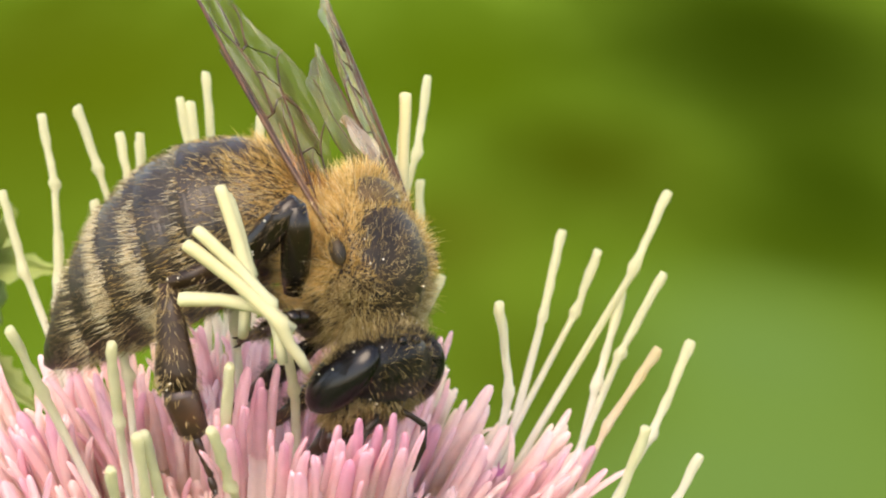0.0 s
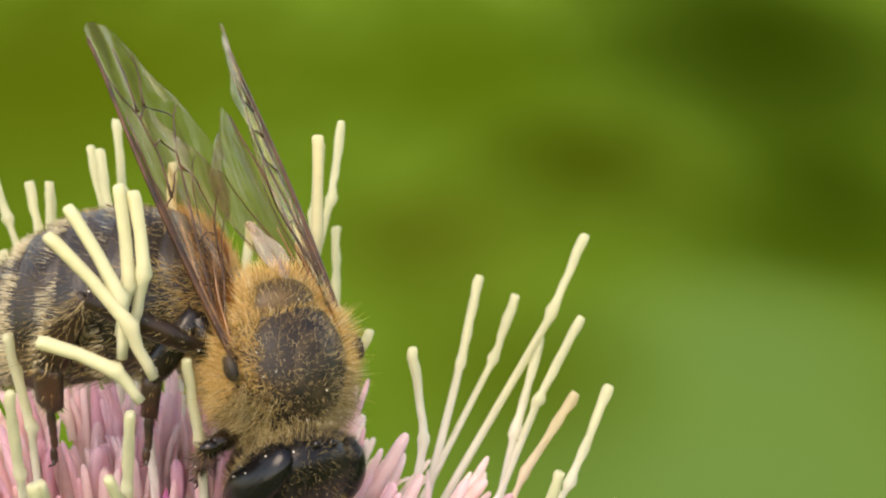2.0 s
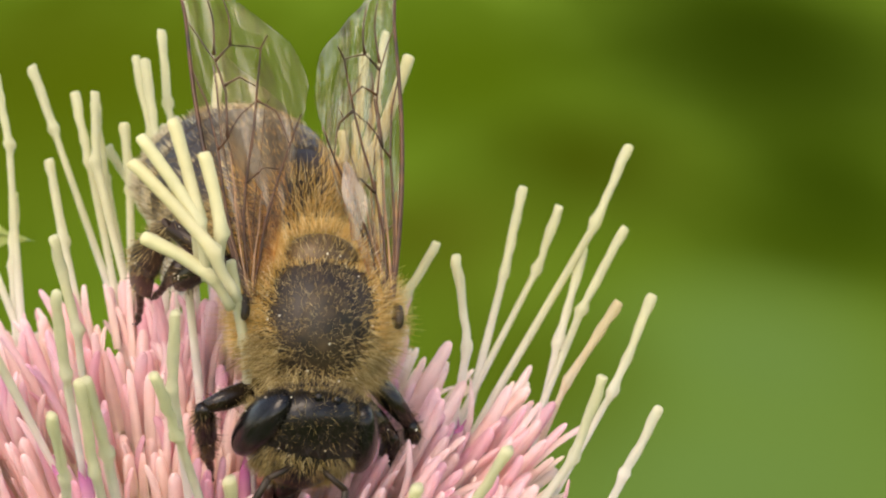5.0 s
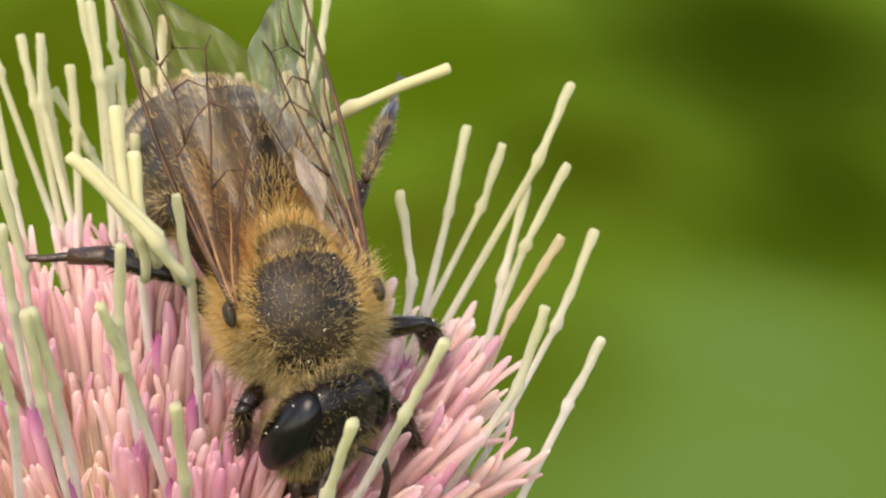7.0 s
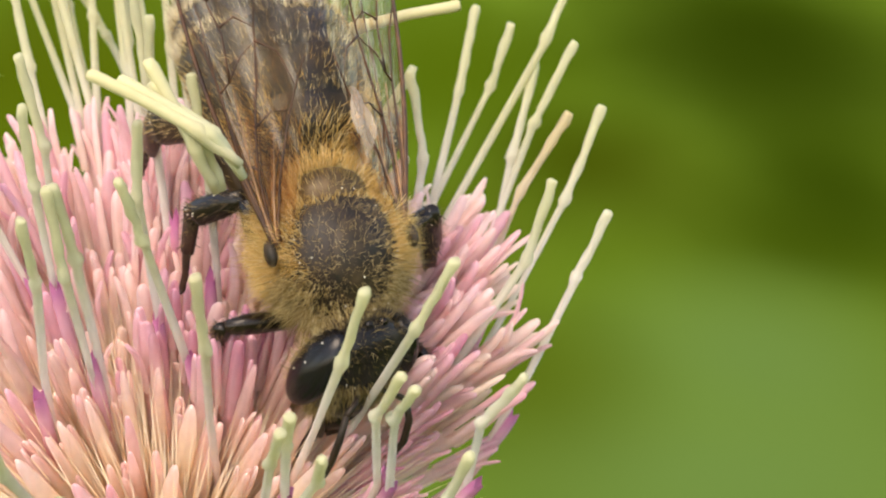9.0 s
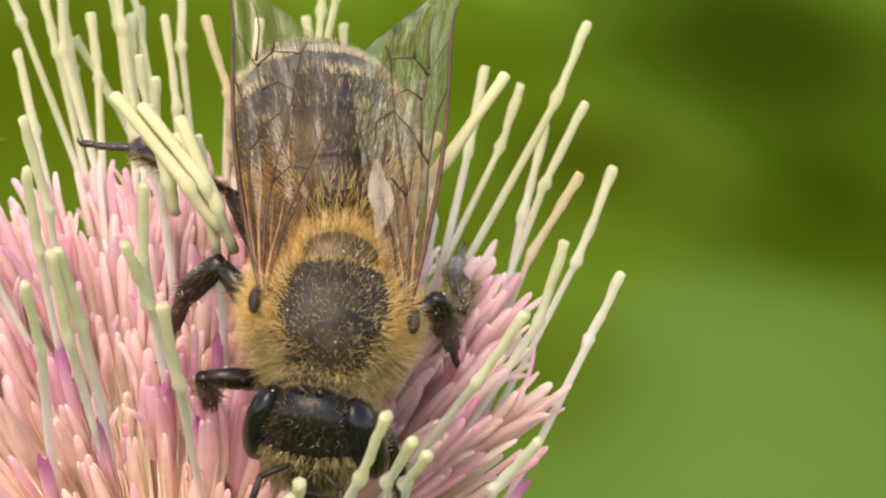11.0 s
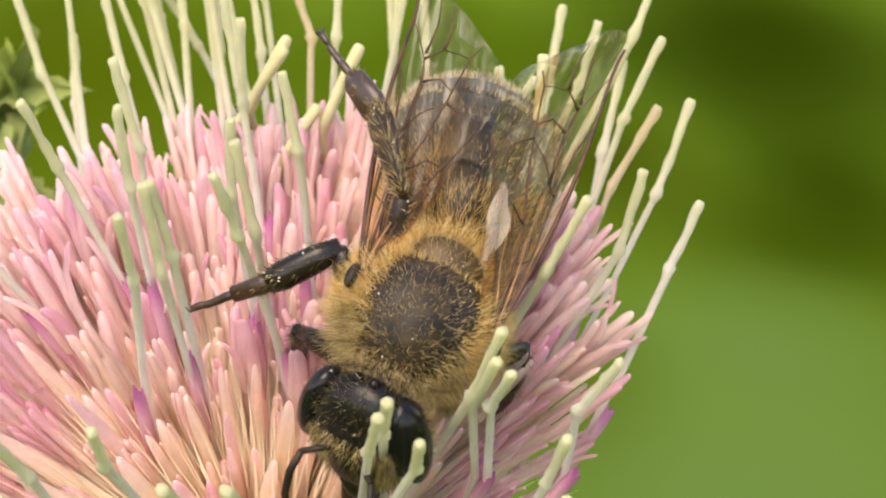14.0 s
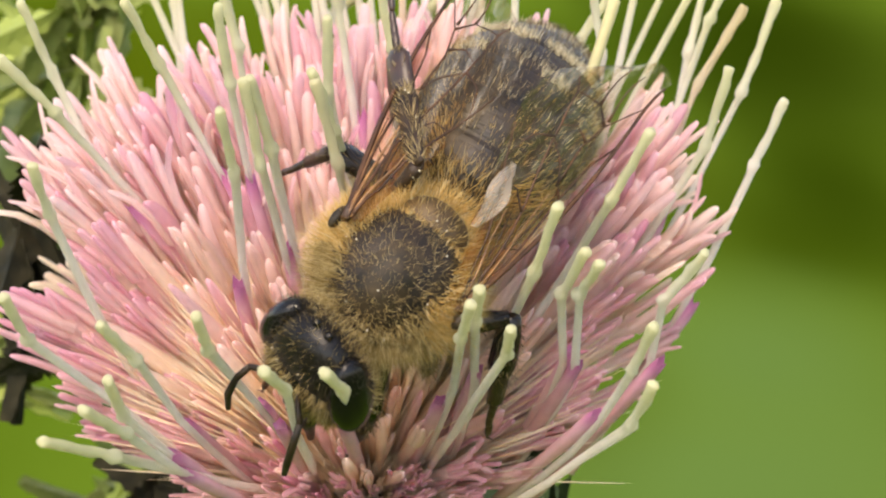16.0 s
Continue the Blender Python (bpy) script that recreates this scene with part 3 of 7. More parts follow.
def abd_point(x, a, grow=0.0):
    r = float(np.interp(-x, [-p[0] for p in ABD], [p[1] for p in ABD])) + grow
    return Vector((x, r * math.cos(a), abd_axis(x) + r * 0.9 * math.sin(a)))


def build_wing(rng, membrane, pale, vein, stalk, bee, name, length, width, side, label):
    """Outline with the stiff fore edge along -x; side is -1 for the right wing."""
    root = bmesh.new()
    nx, ny = 22, 9
    fore = lambda s: 0.1 * width * math.sin(math.pi * min(s * 1.15, 1)) 
    def rear(s):
        w = width * min(1.0, 0.12 + 1.5 * s) ** 0.9 * (1 - 0.5 * s ** 7)
        return -w
    grid = []
    for i in range(nx + 1):
        s = i / nx
        row = []
        for j in range(ny + 1):
            u = j / ny
            y = fore(s) * (1 - u) + rear(s) * u
            z = 0.1 * math.sin(7 * u + 1.3 * s * 9) * u * (0.4 + s) + 0.25 * s * s * u + 0.05 * math.sin(19 * u + 4 * s)
            if i == nx:
                y += rng.uniform(-0.1, 0.1)
            x = -length * (s - 0.13 * ((u - 0.35) / 0.6) ** 2 * s ** 3) + 0.08 * length * u * s * s + (rng.uniform(0, 0.3) if i >= nx - 1 and j > 1 else 0)
            row.append(root.verts.new((x, -y * side * -1, z)))
        grid.append(row)
    for a, b in zip(grid, grid[1:]):
        for j in range(ny):
            root.faces.new((a[j], a[j + 1], b[j + 1], b[j]))
    def pt(s, u):
        fi, fj = min(nx - 1e-6, s * nx), min(ny - 1e-6, u * ny)
        i, j = int(fi), int(fj)
        a, b = fi - i, fj - j
        return (grid[i][j].co * (1 - a) + grid[i + 1][j].co * a) * (1 - b) + (grid[i][j + 1].co * (1 - a) + grid[i + 1][j + 1].co * a) * b
    lines = [[(0, 0), (0.97, 0)], [(0.0, 0.05), (0.2, 0.07), (0.45, 0.13), (0.6, 0.09), (0.7, 0.01)], [(0.0, 0.12), (0.15, 0.24), (0.3, 0.38), (0.45, 0.5), (0.6, 0.55), (0.72, 0.68), (0.78, 0.8)],
             [(0.02, 0.3), (0.12, 0.55), (0.25, 0.75), (0.4, 0.88), (0.5, 0.97)], [(0.22, 0.31), (0.24, 0.16), (0.26, 0.08)], [(0.33, 0.4), (0.36, 0.62), (0.35, 0.82)],
             [(0.45, 0.13), (0.47, 0.25), (0.53, 0.4), (0.56, 0.54)], [(0.47, 0.25), (0.6, 0.28), (0.7, 0.24), (0.8, 0.1), (0.86, 0.01)], [(0.62, 0.28), (0.64, 0.42), (0.6, 0.55)], [(0.7, 0.24), (0.74, 0.4), (0.72, 0.68)],
             [(0.74, 0.4), (0.83, 0.48), (0.9, 0.52)], [(0.56, 0.54), (0.52, 0.72), (0.42, 0.88)], [(0.72, 0.24), (0.82, 0.3), (0.92, 0.32)]]
    stalks = [[(0.0, 0.03), (0.2, 0.045), (0.4, 0.07)], [(0.0, 0.08), (0.14, 0.15), (0.32, 0.24), (0.47, 0.27)], [(0.01, 0.2), (0.1, 0.4), (0.2, 0.55), (0.33, 0.64)]]
    if name == "hindwing":
        lines = lines[:6]
    vb = bmesh.new()
    for k, line in enumerate(lines):
        ps = []
        for (s0, u0), (s1, u1) in zip(line, line[1:]):
            steps = 20 if k == 0 else 3
            ps += [pt(s0 + (s1 - s0) * q / steps, u0 + (u1 - u0) * q / steps) for q in range(steps)]
        ps.append(pt(*line[-1]))
        w = (0.085 if k == 0 else (0.042 if k < 4 else 0.03)) * (1.0 if name == "forewing" else 0.6)
        tube(vb, ps, [w * (1 - 0.55 * i / len(ps)) * (1.5 if i == 0 else 1) for i in range(len(ps))], 5)
    sb = bmesh.new()
    for line in stalks:
        ps = []
        for (s0, u0), (s1, u1) in zip(line, line[1:]):
            ps += [pt(s0 + (s1 - s0) * q / 4, u0 + (u1 - u0) * q / 4) for q in range(4)]
        tube(sb, ps, [0.055 * (1 - 0.8 * i / len(ps)) for i in range(len(ps))], 5)
    wing = part(name, root, membrane, bee, label)
    wing.visible_shadow = False
    part("venation", vb, vein, wing, "brown branching veins")
    part("wing_stalk", sb, stalk, wing, "amber stalks at the wing root")
    if name == "hindwing" and side > 0:
        # the crumpled lobe at the inner base
        fold = bmesh.new()
        strip = []
        for i in range(9):
            s = i / 8
            c = Vector((-0.9 - 1.9 * s, side * (-1.15 - 0.35 * s), 0.55 + 0.25 * math.sin(3 * s)))
            w = 0.26 * math.sin(math.pi * (0.12 + 0.8 * s))
            strip.append([fold.verts.new(c + Vector((0.12 * w, side * w * q, 0.16 * math.sin(5 * q + 6 * s)))) for q in (-1, -0.5, 0, 0.5, 1)])
        for a, b in zip(strip, strip[1:]):
            for q in range(4):
                fold.faces.new((a[q], a[q + 1], b[q + 1], b[q]))
        part("wing_fold", fold, pale, wing, "silvery crumpled wing lobe").visible_shadow = False
    return wing


def bristles(rng, pts, count, flat=1.0):
    """Places and ways of the hairs on a limb that runs through pts (x, z, radius)."""
    for _ in range(count):
        i = rng.randrange(len(pts) - 1)
        f = rng.random()
        x, z, r = (pts[i][c] * (1 - f) + pts[i + 1][c] * f for c in range(3))
        d = Vector((pts[i + 1][0] - pts[i][0], 0, pts[i + 1][1] - pts[i][1])).normalized()
        a = rng.uniform(0, 2 * math.pi)
        n = (d.cross(Vector((0, 1, 0))) * math.cos(a) + Vector((0, 1, 0)) * math.sin(a)).normalized()
        yield Vector((x, 0, z)) + Vector((n.x, n.y * flat, n.z)) * r * 0.85, (n + d * 0.8).normalized()


def limb(name, pts, flat, mat, parent, label=""):
    """One segment of a leg along its own x axis."""
    bm = bmesh.new()
    tube(bm, [(x, 0, z) for x, z, r in pts], [r for x, z, r in pts], 10, flat=flat)
    return part(name, bm, mat, parent, label)


def leg(rng, bee, name, femur, tibia, tarsus, flat, mats, label):
    black, red, fuzz, grains = mats
    top = limb(name, femur, 0.8, black, bee, label)
    low = limb("tibia", tibia, flat, black, top)
    bm = bmesh.new()
    tube(bm, [(x, 0, z) for x, z, r in tarsus[0]], [r for x, z, r in tarsus[0]], 9, flat=flat)
    for x, z, r in tarsus[1]:
        egg(bm, (x, 0, z), (r * 2.1, r * 0.8, r * 0.9), rows=8, sides=9, bulge=0.35)
    x, z, r = tarsus[1][-1]
    for s in (-1, 1):
        tube(bm, [(x + 0.05, 0, z), (x + 0.2, s * 0.09, z + 0.02), (x + 0.26, s * 0.12, z - 0.12)], [0.05, 0.045, 0.012], 5)
    start = tibia[-1][0] - 0.05
    for v in bm.verts:
        v.co.x -= start
    foot = part("tarsus", bm, red, top, "red-brown jointed foot with claws")
    tufts = []
    for pts, n, l, thin in ((femur, 140, 0.24, 0.8), (tibia, 520 if flat < 0.5 else 220, 0.3, flat), ([(x - start, z, r) for x, z, r in tarsus[0]], 110, 0.18, flat)):
        hb = bmesh.new()
        hairs(hb, rng, bristles(rng, pts, n, thin), l, 0.008, Vector((0, 0, 0)), Vector((0, 0, 0)), 0.15)
        tufts.append(part("leg_hair", hb, fuzz, top, "short bristles"))
        tagged(tufts[-1], kind="stuff")
    for pts, own, thin in ((femur, top, 0.8), (tibia, low, flat)):
        hb = bmesh.new()
        for p, n in bristles(rng, pts, 9, thin):
            egg(hb, p + n * 0.03, (0.024, 0.024, 0.024), rows=4, sides=5)
        tagged(part("pollen", hb, grains, own, "pale pollen grains"), kind="stuff")
    return top, low, foot, tufts[1], tufts[2]


def build_bee():
    rng = random.Random(11)
    bee = new("honey_bee")
    tagged(bee, "brown honey bee with golden fuzzy thorax and banded abdomen, feeding", "bee")
    black = chitin_material("chitin_black", (0.004, 0.003, 0.002), (0.014, 0.008, 0.004), 0.27, 900, 0.3)
    brown = chitin_material("chitin_brown", (0.009, 0.006, 0.004), (0.03, 0.018, 0.009), 0.5, 1800, 0.25)
    tergite = tergite_material()
    shield = chitin_material("chitin_shield", (0.01, 0.008, 0.005), (0.055, 0.036, 0.018), 0.5, 2200, 0.2)
    amber = chitin_material("chitin_amber", (0.03, 0.018, 0.007), (0.11, 0.065, 0.024), 0.5, 1800, 0.3)
    shank = chitin_material("chitin_shank", (0.009, 0.005, 0.003), (0.04, 0.021, 0.009), 0.38, 1000, 0.22)
    tarsus = chitin_material("chitin_tarsus", (0.014, 0.007, 0.004), (0.05, 0.02, 0.01), 0.36)
    eye_m = chitin_material("compound_eye", (0.003, 0.003, 0.003), (0.006, 0.005, 0.005), 0.2, 9000, 0.26)
    gold = hair_material("golden_hair", [(0.0, (0.4, 0.24, 0.065)), (0.35, (0.76, 0.52, 0.17)), (0.7, (0.88, 0.68, 0.3)), (1.0, (0.96, 0.86, 0.58))], through=0.56)
    sooty = hair_material("sooty_hair", [(0.0, (0.004, 0.003, 0.0025)), (0.85, (0.018, 0.012, 0.007)), (1.0, (0.12, 0.08, 0.04))], through=0.08)
    dusk = hair_material("dusky_hair", [(0.0, (0.015, 0.01, 0.006)), (0.6, (0.08, 0.052, 0.025)), (1.0, (0.36, 0.26, 0.13))], through=0.2)
    olive = hair_material("olive_hair", [(0.0, (0.16, 0.105, 0.03)), (0.5, (0.46, 0.33, 0.12)), (1.0, (0.82, 0.68, 0.38))], through=0.45)
    tan = hair_material("tan_hair", [(0.0, (0.12, 0.08, 0.035)), (0.5, (0.36, 0.26, 0.12)), (1.0, (0.74, 0.62, 0.38))], through=0.4)
    short = hair_material("grey_brown_hair", [(0.0, (0.14, 0.1, 0.05)), (0.6, (0.42, 0.3, 0.13)), (1.0, (0.75, 0.6, 0.32))])
    bristle = hair_material("leg_bristle", [(0.0, (0.03, 0.02, 0.01)), (0.7, (0.14, 0.09, 0.04)), (0.9, (0.4, 0.28, 0.12)), (1.0, (0.7, 0.53, 0.26))])
    cream = hair_material("cream_hair", [(0.0, (0.6, 0.49, 0.28)), (0.6, (0.82, 0.73, 0.5)), (1.0, (0.92, 0.87, 0.68))], through=0.45)
    dust = chitin_material("pollen", (0.75, 0.68, 0.5), (0.85, 0.8, 0.65), 0.8)
    face = chitin_material("face", (0.003, 0.0025, 0.002), (0.009, 0.006, 0.004), 0.3, 2500, 0.28)
    # thorax
    bm = bmesh.new()
    egg(bm, (0, 0, 0), (1.85, 1.72, 1.65), rows=20, sides=28)
    thorax = part("thorax", bm, brown, bee, "dark thorax under golden fuzz")
    bm = bmesh.new()
    egg(bm, (0.22, 0, 0.2), (1.58, 1.22, 1.5), rows=22, sides=30)
    for v in bm.verts:
        v.co.z -= 0.05 * math.exp(-(v.co.y / 0.1) ** 2) + 0.03 * math.exp(-((abs(v.co.y) - 0.7) / 0.12) ** 2)
    part("scutum", bm, shield, thorax, "bare dark back shield")
    bm = bmesh.new()
    egg(bm, (-1.16, 0, 0.96), (0.64, 0.92, 0.58), rows=16, sides=24)
    part("scutellum", bm, amber, thorax, "amber-brown ridge behind the back shield")
    def off_shield(n):
        """Zero on the bare back shield, one where the long fuzz begins."""
        return math.hypot((n.x - 0.12) / 0.98, n.y / 0.76) + 0.16 * noise.noise(n * 4.0) if n.z > 0.15 else 2.0
    def on_ridge(n):
        return n.x < -0.46 and abs(n.y) < 0.5 and n.z > 0.2
    def fringe(n):
        return not on_ridge(n) and rng.random() < (off_shield(n) - 0.84) / 0.2 and off_shield(n) < 1.25
    def flank(n):
        return off_shield(n) >= 1.2 and not on_ridge(n)
    skin = (1.82, 1.7, 1.62)
    # one coat in two colours: olive on the fore part paints its shaded side
    for mat, front in ((gold, False), (olive, True)):
        here = lambda n: (n.x + 0.25 * noise.noise(n * 3.0) > 0.42) == front
        share = 0.26 if front else 0.74
        bm = bmesh.new()
        hairs(bm, rng, on_egg(rng, (0, 0, 0), skin, int(3600 * share), lambda n: here(n) and fringe(n)), 0.42, 0.007, Vector((-0.15, 0, 0)), Vector((0, 0, -0.1)), 0.3, 0.5)
        hairs(bm, rng, on_egg(rng, (0, 0, 0), skin, int(5600 * share), lambda n: here(n) and flank(n) and n.z > -0.15), 0.66, 0.007, Vector((-0.05, 0, 0.1)), Vector((0, 0, -0.15)), 0.22, 0.75)
        hairs(bm, rng, on_egg(rng, (0, 0, 0), skin, int(4000 * share), lambda n: here(n) and flank(n) and n.z <= -0.05), 0.6, 0.007, Vector((-0.35, 0, -0.25)), Vector((0, 0, -0.1)), 0.28, 0.75)
        hairs(bm, rng, on_egg(rng, (0, 0, 0), skin, int(1500 * share), lambda n: here(n) and flank(n) and n.z > -0.5), 0.88, 0.0065, Vector((-0.05, 0, 0.1)), Vector((0, 0, -0.15)), 0.35, 0.5)
        if front:
            hairs(bm, rng, on_egg(rng, (0.1, 0, 0.12), (1.72, 1.5, 1.58), 260, lambda n: n.z > 0.2 and 0.75 < off_shield(n) < 1.1), 0.26, 0.0065, Vector((-0.3, 0, 0)), Vector((0, 0, 0)), 0.35, 0.6)
            tagged(part("shaded_fuzz", bm, mat, thorax, "thorax hairs on the fore part, shade put into their olive-brown colour"), kind="stuff")
        else:
            hairs(bm, rng, on_egg(rng, (-1.2, 0, 0.85), (0.7, 1.0, 0.5), 800, lambda n: n.z > -0.4 and (n.x < -0.6 or abs(n.y) > 0.8)), 0.5, 0.009, Vector((-0.4, 0, 0.1)), Vector((0, 0, 0)), 0.3, 0.5)
            hairs(bm, rng, on_egg(rng, (0, 0, 0), skin, 150, lambda n: -0.5 < n.x < -0.4 and abs(n.y) < 0.6 and n.z > 0.3), 0.16, 0.008, Vector((-0.6, 0, 0.1)), Vector((0, 0, 0)), 0.25)
            tagged(part("thorax_fuzz", bm, mat, thorax, "long golden hairs"), kind="stuff")
    bm = bmesh.new()
    hairs(bm, rng, on_egg(rng, (0.1, 0, 0.12), (1.72, 1.45, 1.58), 1700, lambda n: n.z > 0.2 and off_shield(n) < 1.08 and rng.random() < 0.2 + 0.75 * off_shield(n)), 0.17, 0.0055, Vector((-0.45, 0, 0)), Vector((0, 0, 0)), 0.5)
    tagged(part("shield_hairs", bm, short, thorax, "short grey-brown hairs"), kind="stuff")
    bm = bmesh.new()
    hairs(bm, rng, on_egg(rng, (-1.16, 0, 0.96), (0.64, 0.92, 0.58), 420, lambda n: n.z > 0.0), 0.22, 0.006, Vector((-0.5, 0, 0)), Vector((0, 0, 0)), 0.35)
    tagged(part("ridge_hairs", bm, olive, thorax, "sparse brown hairs"), kind="stuff")
    for s in (-1, 1):
        bm = bmesh.new()
        egg(bm, (0.15, s * 1.86, 0.8), (0.34, 0.16, 0.22), rows=8, sides=12)
        part("tegula", bm, shield, thorax, "shiny black wing base")
    # head, about the neck
    bm = bmesh.new()
    egg(bm, (0.8, 0, -0.6), (0.78, 1.45, 1.5), rows=18, sides=30, bulge=0.2)
    egg(bm, (1.2, 0, -1.1), (0.6, 0.85, 0.95), rows=12, sides=18)
    tube(bm, [(1.0, 0, -1.7), (1.05, 0, -2.35), (1.0, 0, -2.7)], [0.75, 0.5, 0.28], 12, flat=0.6)
    head = part("head", bm, face, bee, "black triangular head")
    for s in (-1, 1):
        bm = bmesh.new()
        egg(bm, (0.8, s * 1.2, -0.4), (0.68, 0.46, 1.2), Matrix.Rotation(s * 0.22, 3, "X") @ Matrix.Rotation(s * 0.25, 3, "Z"), rows=18, sides=24)
        part("compound_eye", bm, eye_m, head, "large glossy black compound eye")
        bm = bmesh.new()
        tube(bm, [(1.6, s * 0.3, -0.7), (1.9, s * 0.6, -0.65), (2.1, s * 0.95, -0.75)], [0.07, 0.075, 0.08], 8)
        tube(bm, [(2.1, s * 0.95, -0.75), (2.4, s * 1.1, -1.25), (2.58, s * 1.15, -1.9), (2.6, s * 1.1, -2.5)], [0.085, 0.095, 0.095, 0.07], 8)
        part("antenna", bm, brown, head, "dark elbowed antenna")
        bm = bmesh.new()
        egg(bm, (0.75, s * 0.22, 0.9), (0.13, 0.13, 0.12), rows=6, sides=10)
        part("ocellus", bm, eye_m, head)
        bm = bmesh.new()
        tube(bm, [(1.05, s * 0.35, -2.3), (1.25, s * 0.3, -2.8), (1.2, s * 0.1, -3.05)], [0.24, 0.2, 0.08], 8, flat=0.7)
        part("mandible", bm, tarsus, head, "red-brown jaw")
    bm = bmesh.new()
    tube(bm, [(0.9, 0, -2.5), (0.95, 0, -3.4), (0.85, 0, -4.4)], [0.28, 0.18, 0.09], 8)
    part("proboscis", bm, tarsus, head, "red-brown tongue")
    bm = bmesh.new()
    hairs(bm, rng, on_egg(rng, (0.8, 0, -0.6), (0.8, 1.46, 1.52), 2200, lambda n: n.x > 0.1 and abs(n.y) < 0.75 and n.z < 0.15), 0.32, 0.007, Vector((0.1, 0, -0.5)), Vector((0, 0, 0)), 0.4)
    hairs(bm, rng, on_egg(rng, (0.8, 0, -0.6), (0.8, 1.5, 1.52), 1500, lambda n: n.x < -0.25), 0.46, 0.007, Vector((-0.2, 0, 0.2)), Vector((0, 0, 0)), 0.4)
    hairs(bm, rng, on_egg(rng, (0.8, 0, -0.6), (0.8, 1.46, 1.52), 260, lambda n: n.z > 0.3 and abs(n.y) < 0.7), 0.24, 0.006, Vector((0.1, 0, 0.1)), Vector((0, 0, 0)), 0.4)
    tagged(part("face_hairs", bm, olive, head, "short tawny face hairs"), kind="stuff")
    bm = bmesh.new()
    hairs(bm, rng, on_egg(rng, (0.8, 0, -0.5), (0.82, 1.62, 1.55), 3200, lambda n: n.x > -0.8 and abs(n.y) < 0.88 and n.z > -0.5), 0.2, 0.005, Vector((0, 0, 0)), Vector((0, 0, 0)), 0.4)
    tagged(part("head_bristles", bm, sooty, head, "fine dark bristles"), kind="stuff")
    # abdomen, about the waist
    bm = bmesh.new()
    rows = []
    edges = [-1.7, -2.95, -4.1, -5.2, -6.3]
    xs = sorted({p[0] for p in ABD} | {e for e in edges} | {e - 0.06 for e in edges} | {-2.4, -3.6, -4.75, -5.8}, reverse=True)
    for x in xs:
        step = 0.05 if any(abs(x - e) < 0.01 for e in edges) else (-0.03 if any(abs(x - e + 0.06) < 0.01 for e in edges) else 0.0)
        rows.append([bm.verts.new(abd_point(x, 2 * math.pi * j / 32, step)) for j in range(32)])
    for a, b in zip(rows, rows[1:]):
        for j in range(32):
            bm.faces.new((a[j], a[(j + 1) % 32], b[(j + 1) % 32], b[j]))
    bm.faces.new(rows[-1])
    bm.faces.new(rows[0][::-1])
    abdomen = part("abdomen", bm, tergite, bee, "dark glossy abdomen with pale hair bands")
    for k, e in enumerate(edges):
        bm = bmesh.new()
        spots = []
        for _ in range((500, 800, 2600, 2800, 400)[k]):
            x, a = e - rng.uniform(0.02, (0.3, 0.3, 0.46, 0.42, 0.3)[k]), rng.uniform(0, 2 * math.pi)
            if math.sin(a) > 0.35 and rng.random() < (0.8, 0.7, 0.35, 0.1, 0.3)[k]:
                continue
            p = abd_point(x, a)
            if noise.noise(p * 1.5 + Vector((3, 0, 5))) > rng.uniform(-0.05, 0.3):
                continue
            spots.append((p, (p - Vector((x, 0, abd_axis(x)))).normalized()))
        hairs(bm, rng, [q for q in spots if q[1].z < 0.3], 0.25, 0.0065, Vector((-2.4, 0, 0)), Vector((0, 0, 0)), 0.2)
        hairs(bm, rng, [q for q in spots if q[1].z >= 0.3], 0.15, 0.0065, Vector((-2.8, 0, 0)), Vector((0, 0, 0)), 0.2)
        tagged(part("hair_band", bm, cream, abdomen, "cream hair band"), kind="stuff")
    bm = bmesh.new()
    spots = []
    for _ in range(4200):
        x, a = -rng.uniform(0.3, 7.6), rng.uniform(0, 2 * math.pi)
        if rng.random() < 0.5 + 0.9 * math.sin(a) + 0.5 * max(0.0, -x - 5.6):
            continue
        p = abd_point(x, a)
        spots.append((p, (p - Vector((x, 0, abd_axis(x)))).normalized()))
    hairs(bm, rng, spots, 0.36, 0.0065, Vector((-1.4, 0, 0)), Vector((0, 0, 0)), 0.25)
    spots = []
    for _ in range(600):
        x, a = -rng.uniform(0.8, 6.8), rng.uniform(0.35, math.pi - 0.35)
        p = abd_point(x, a)
        spots.append((p, (p - Vector((x, 0, abd_axis(x)))).normalized()))
    hairs(bm, rng, spots, 0.2, 0.006, Vector((-1.6, 0, 0)), Vector((0, 0, 0)), 0.3)
    tagged(part("side_hairs", bm, tan, abdomen, "tan side hairs"), kind="stuff")
    # short dark fur over all the plates
    bm = bmesh.new()
    spots = []
    for _ in range(6500):
        x, a = -rng.uniform(0.5, 7.4), rng.uniform(-0.7, math.pi + 0.7)
        p = abd_point(x, a)
        spots.append((p, (p - Vector((x, 0, abd_axis(x)))).normalized()))
    hairs(bm, rng, spots, 0.15, 0.006, Vector((-1.1, 0, 0)), Vector((0, 0, 0)), 0.35, 0.6)
    tagged(part("plate_hairs", bm, dusk, abdomen, "short dark-brown fur"), kind="stuff")
    # tawny down in uneven patches on the fore plates
    bm = bmesh.new()
    spots = []
    for _ in range(9000):
        x, a = -rng.uniform(0.4, 5.6), rng.uniform(-0.5, math.pi + 0.5)
        p = abd_point(x, a)
        cover = 0.3 - 0.09 * -x + 0.8 * noise.noise(p * 1.1) + 0.5 * abs(math.cos(a)) - 0.25
        if rng.random() > cover:
            continue
        spots.append((p, (p - Vector((x, 0, abd_axis(x)))).normalized()))
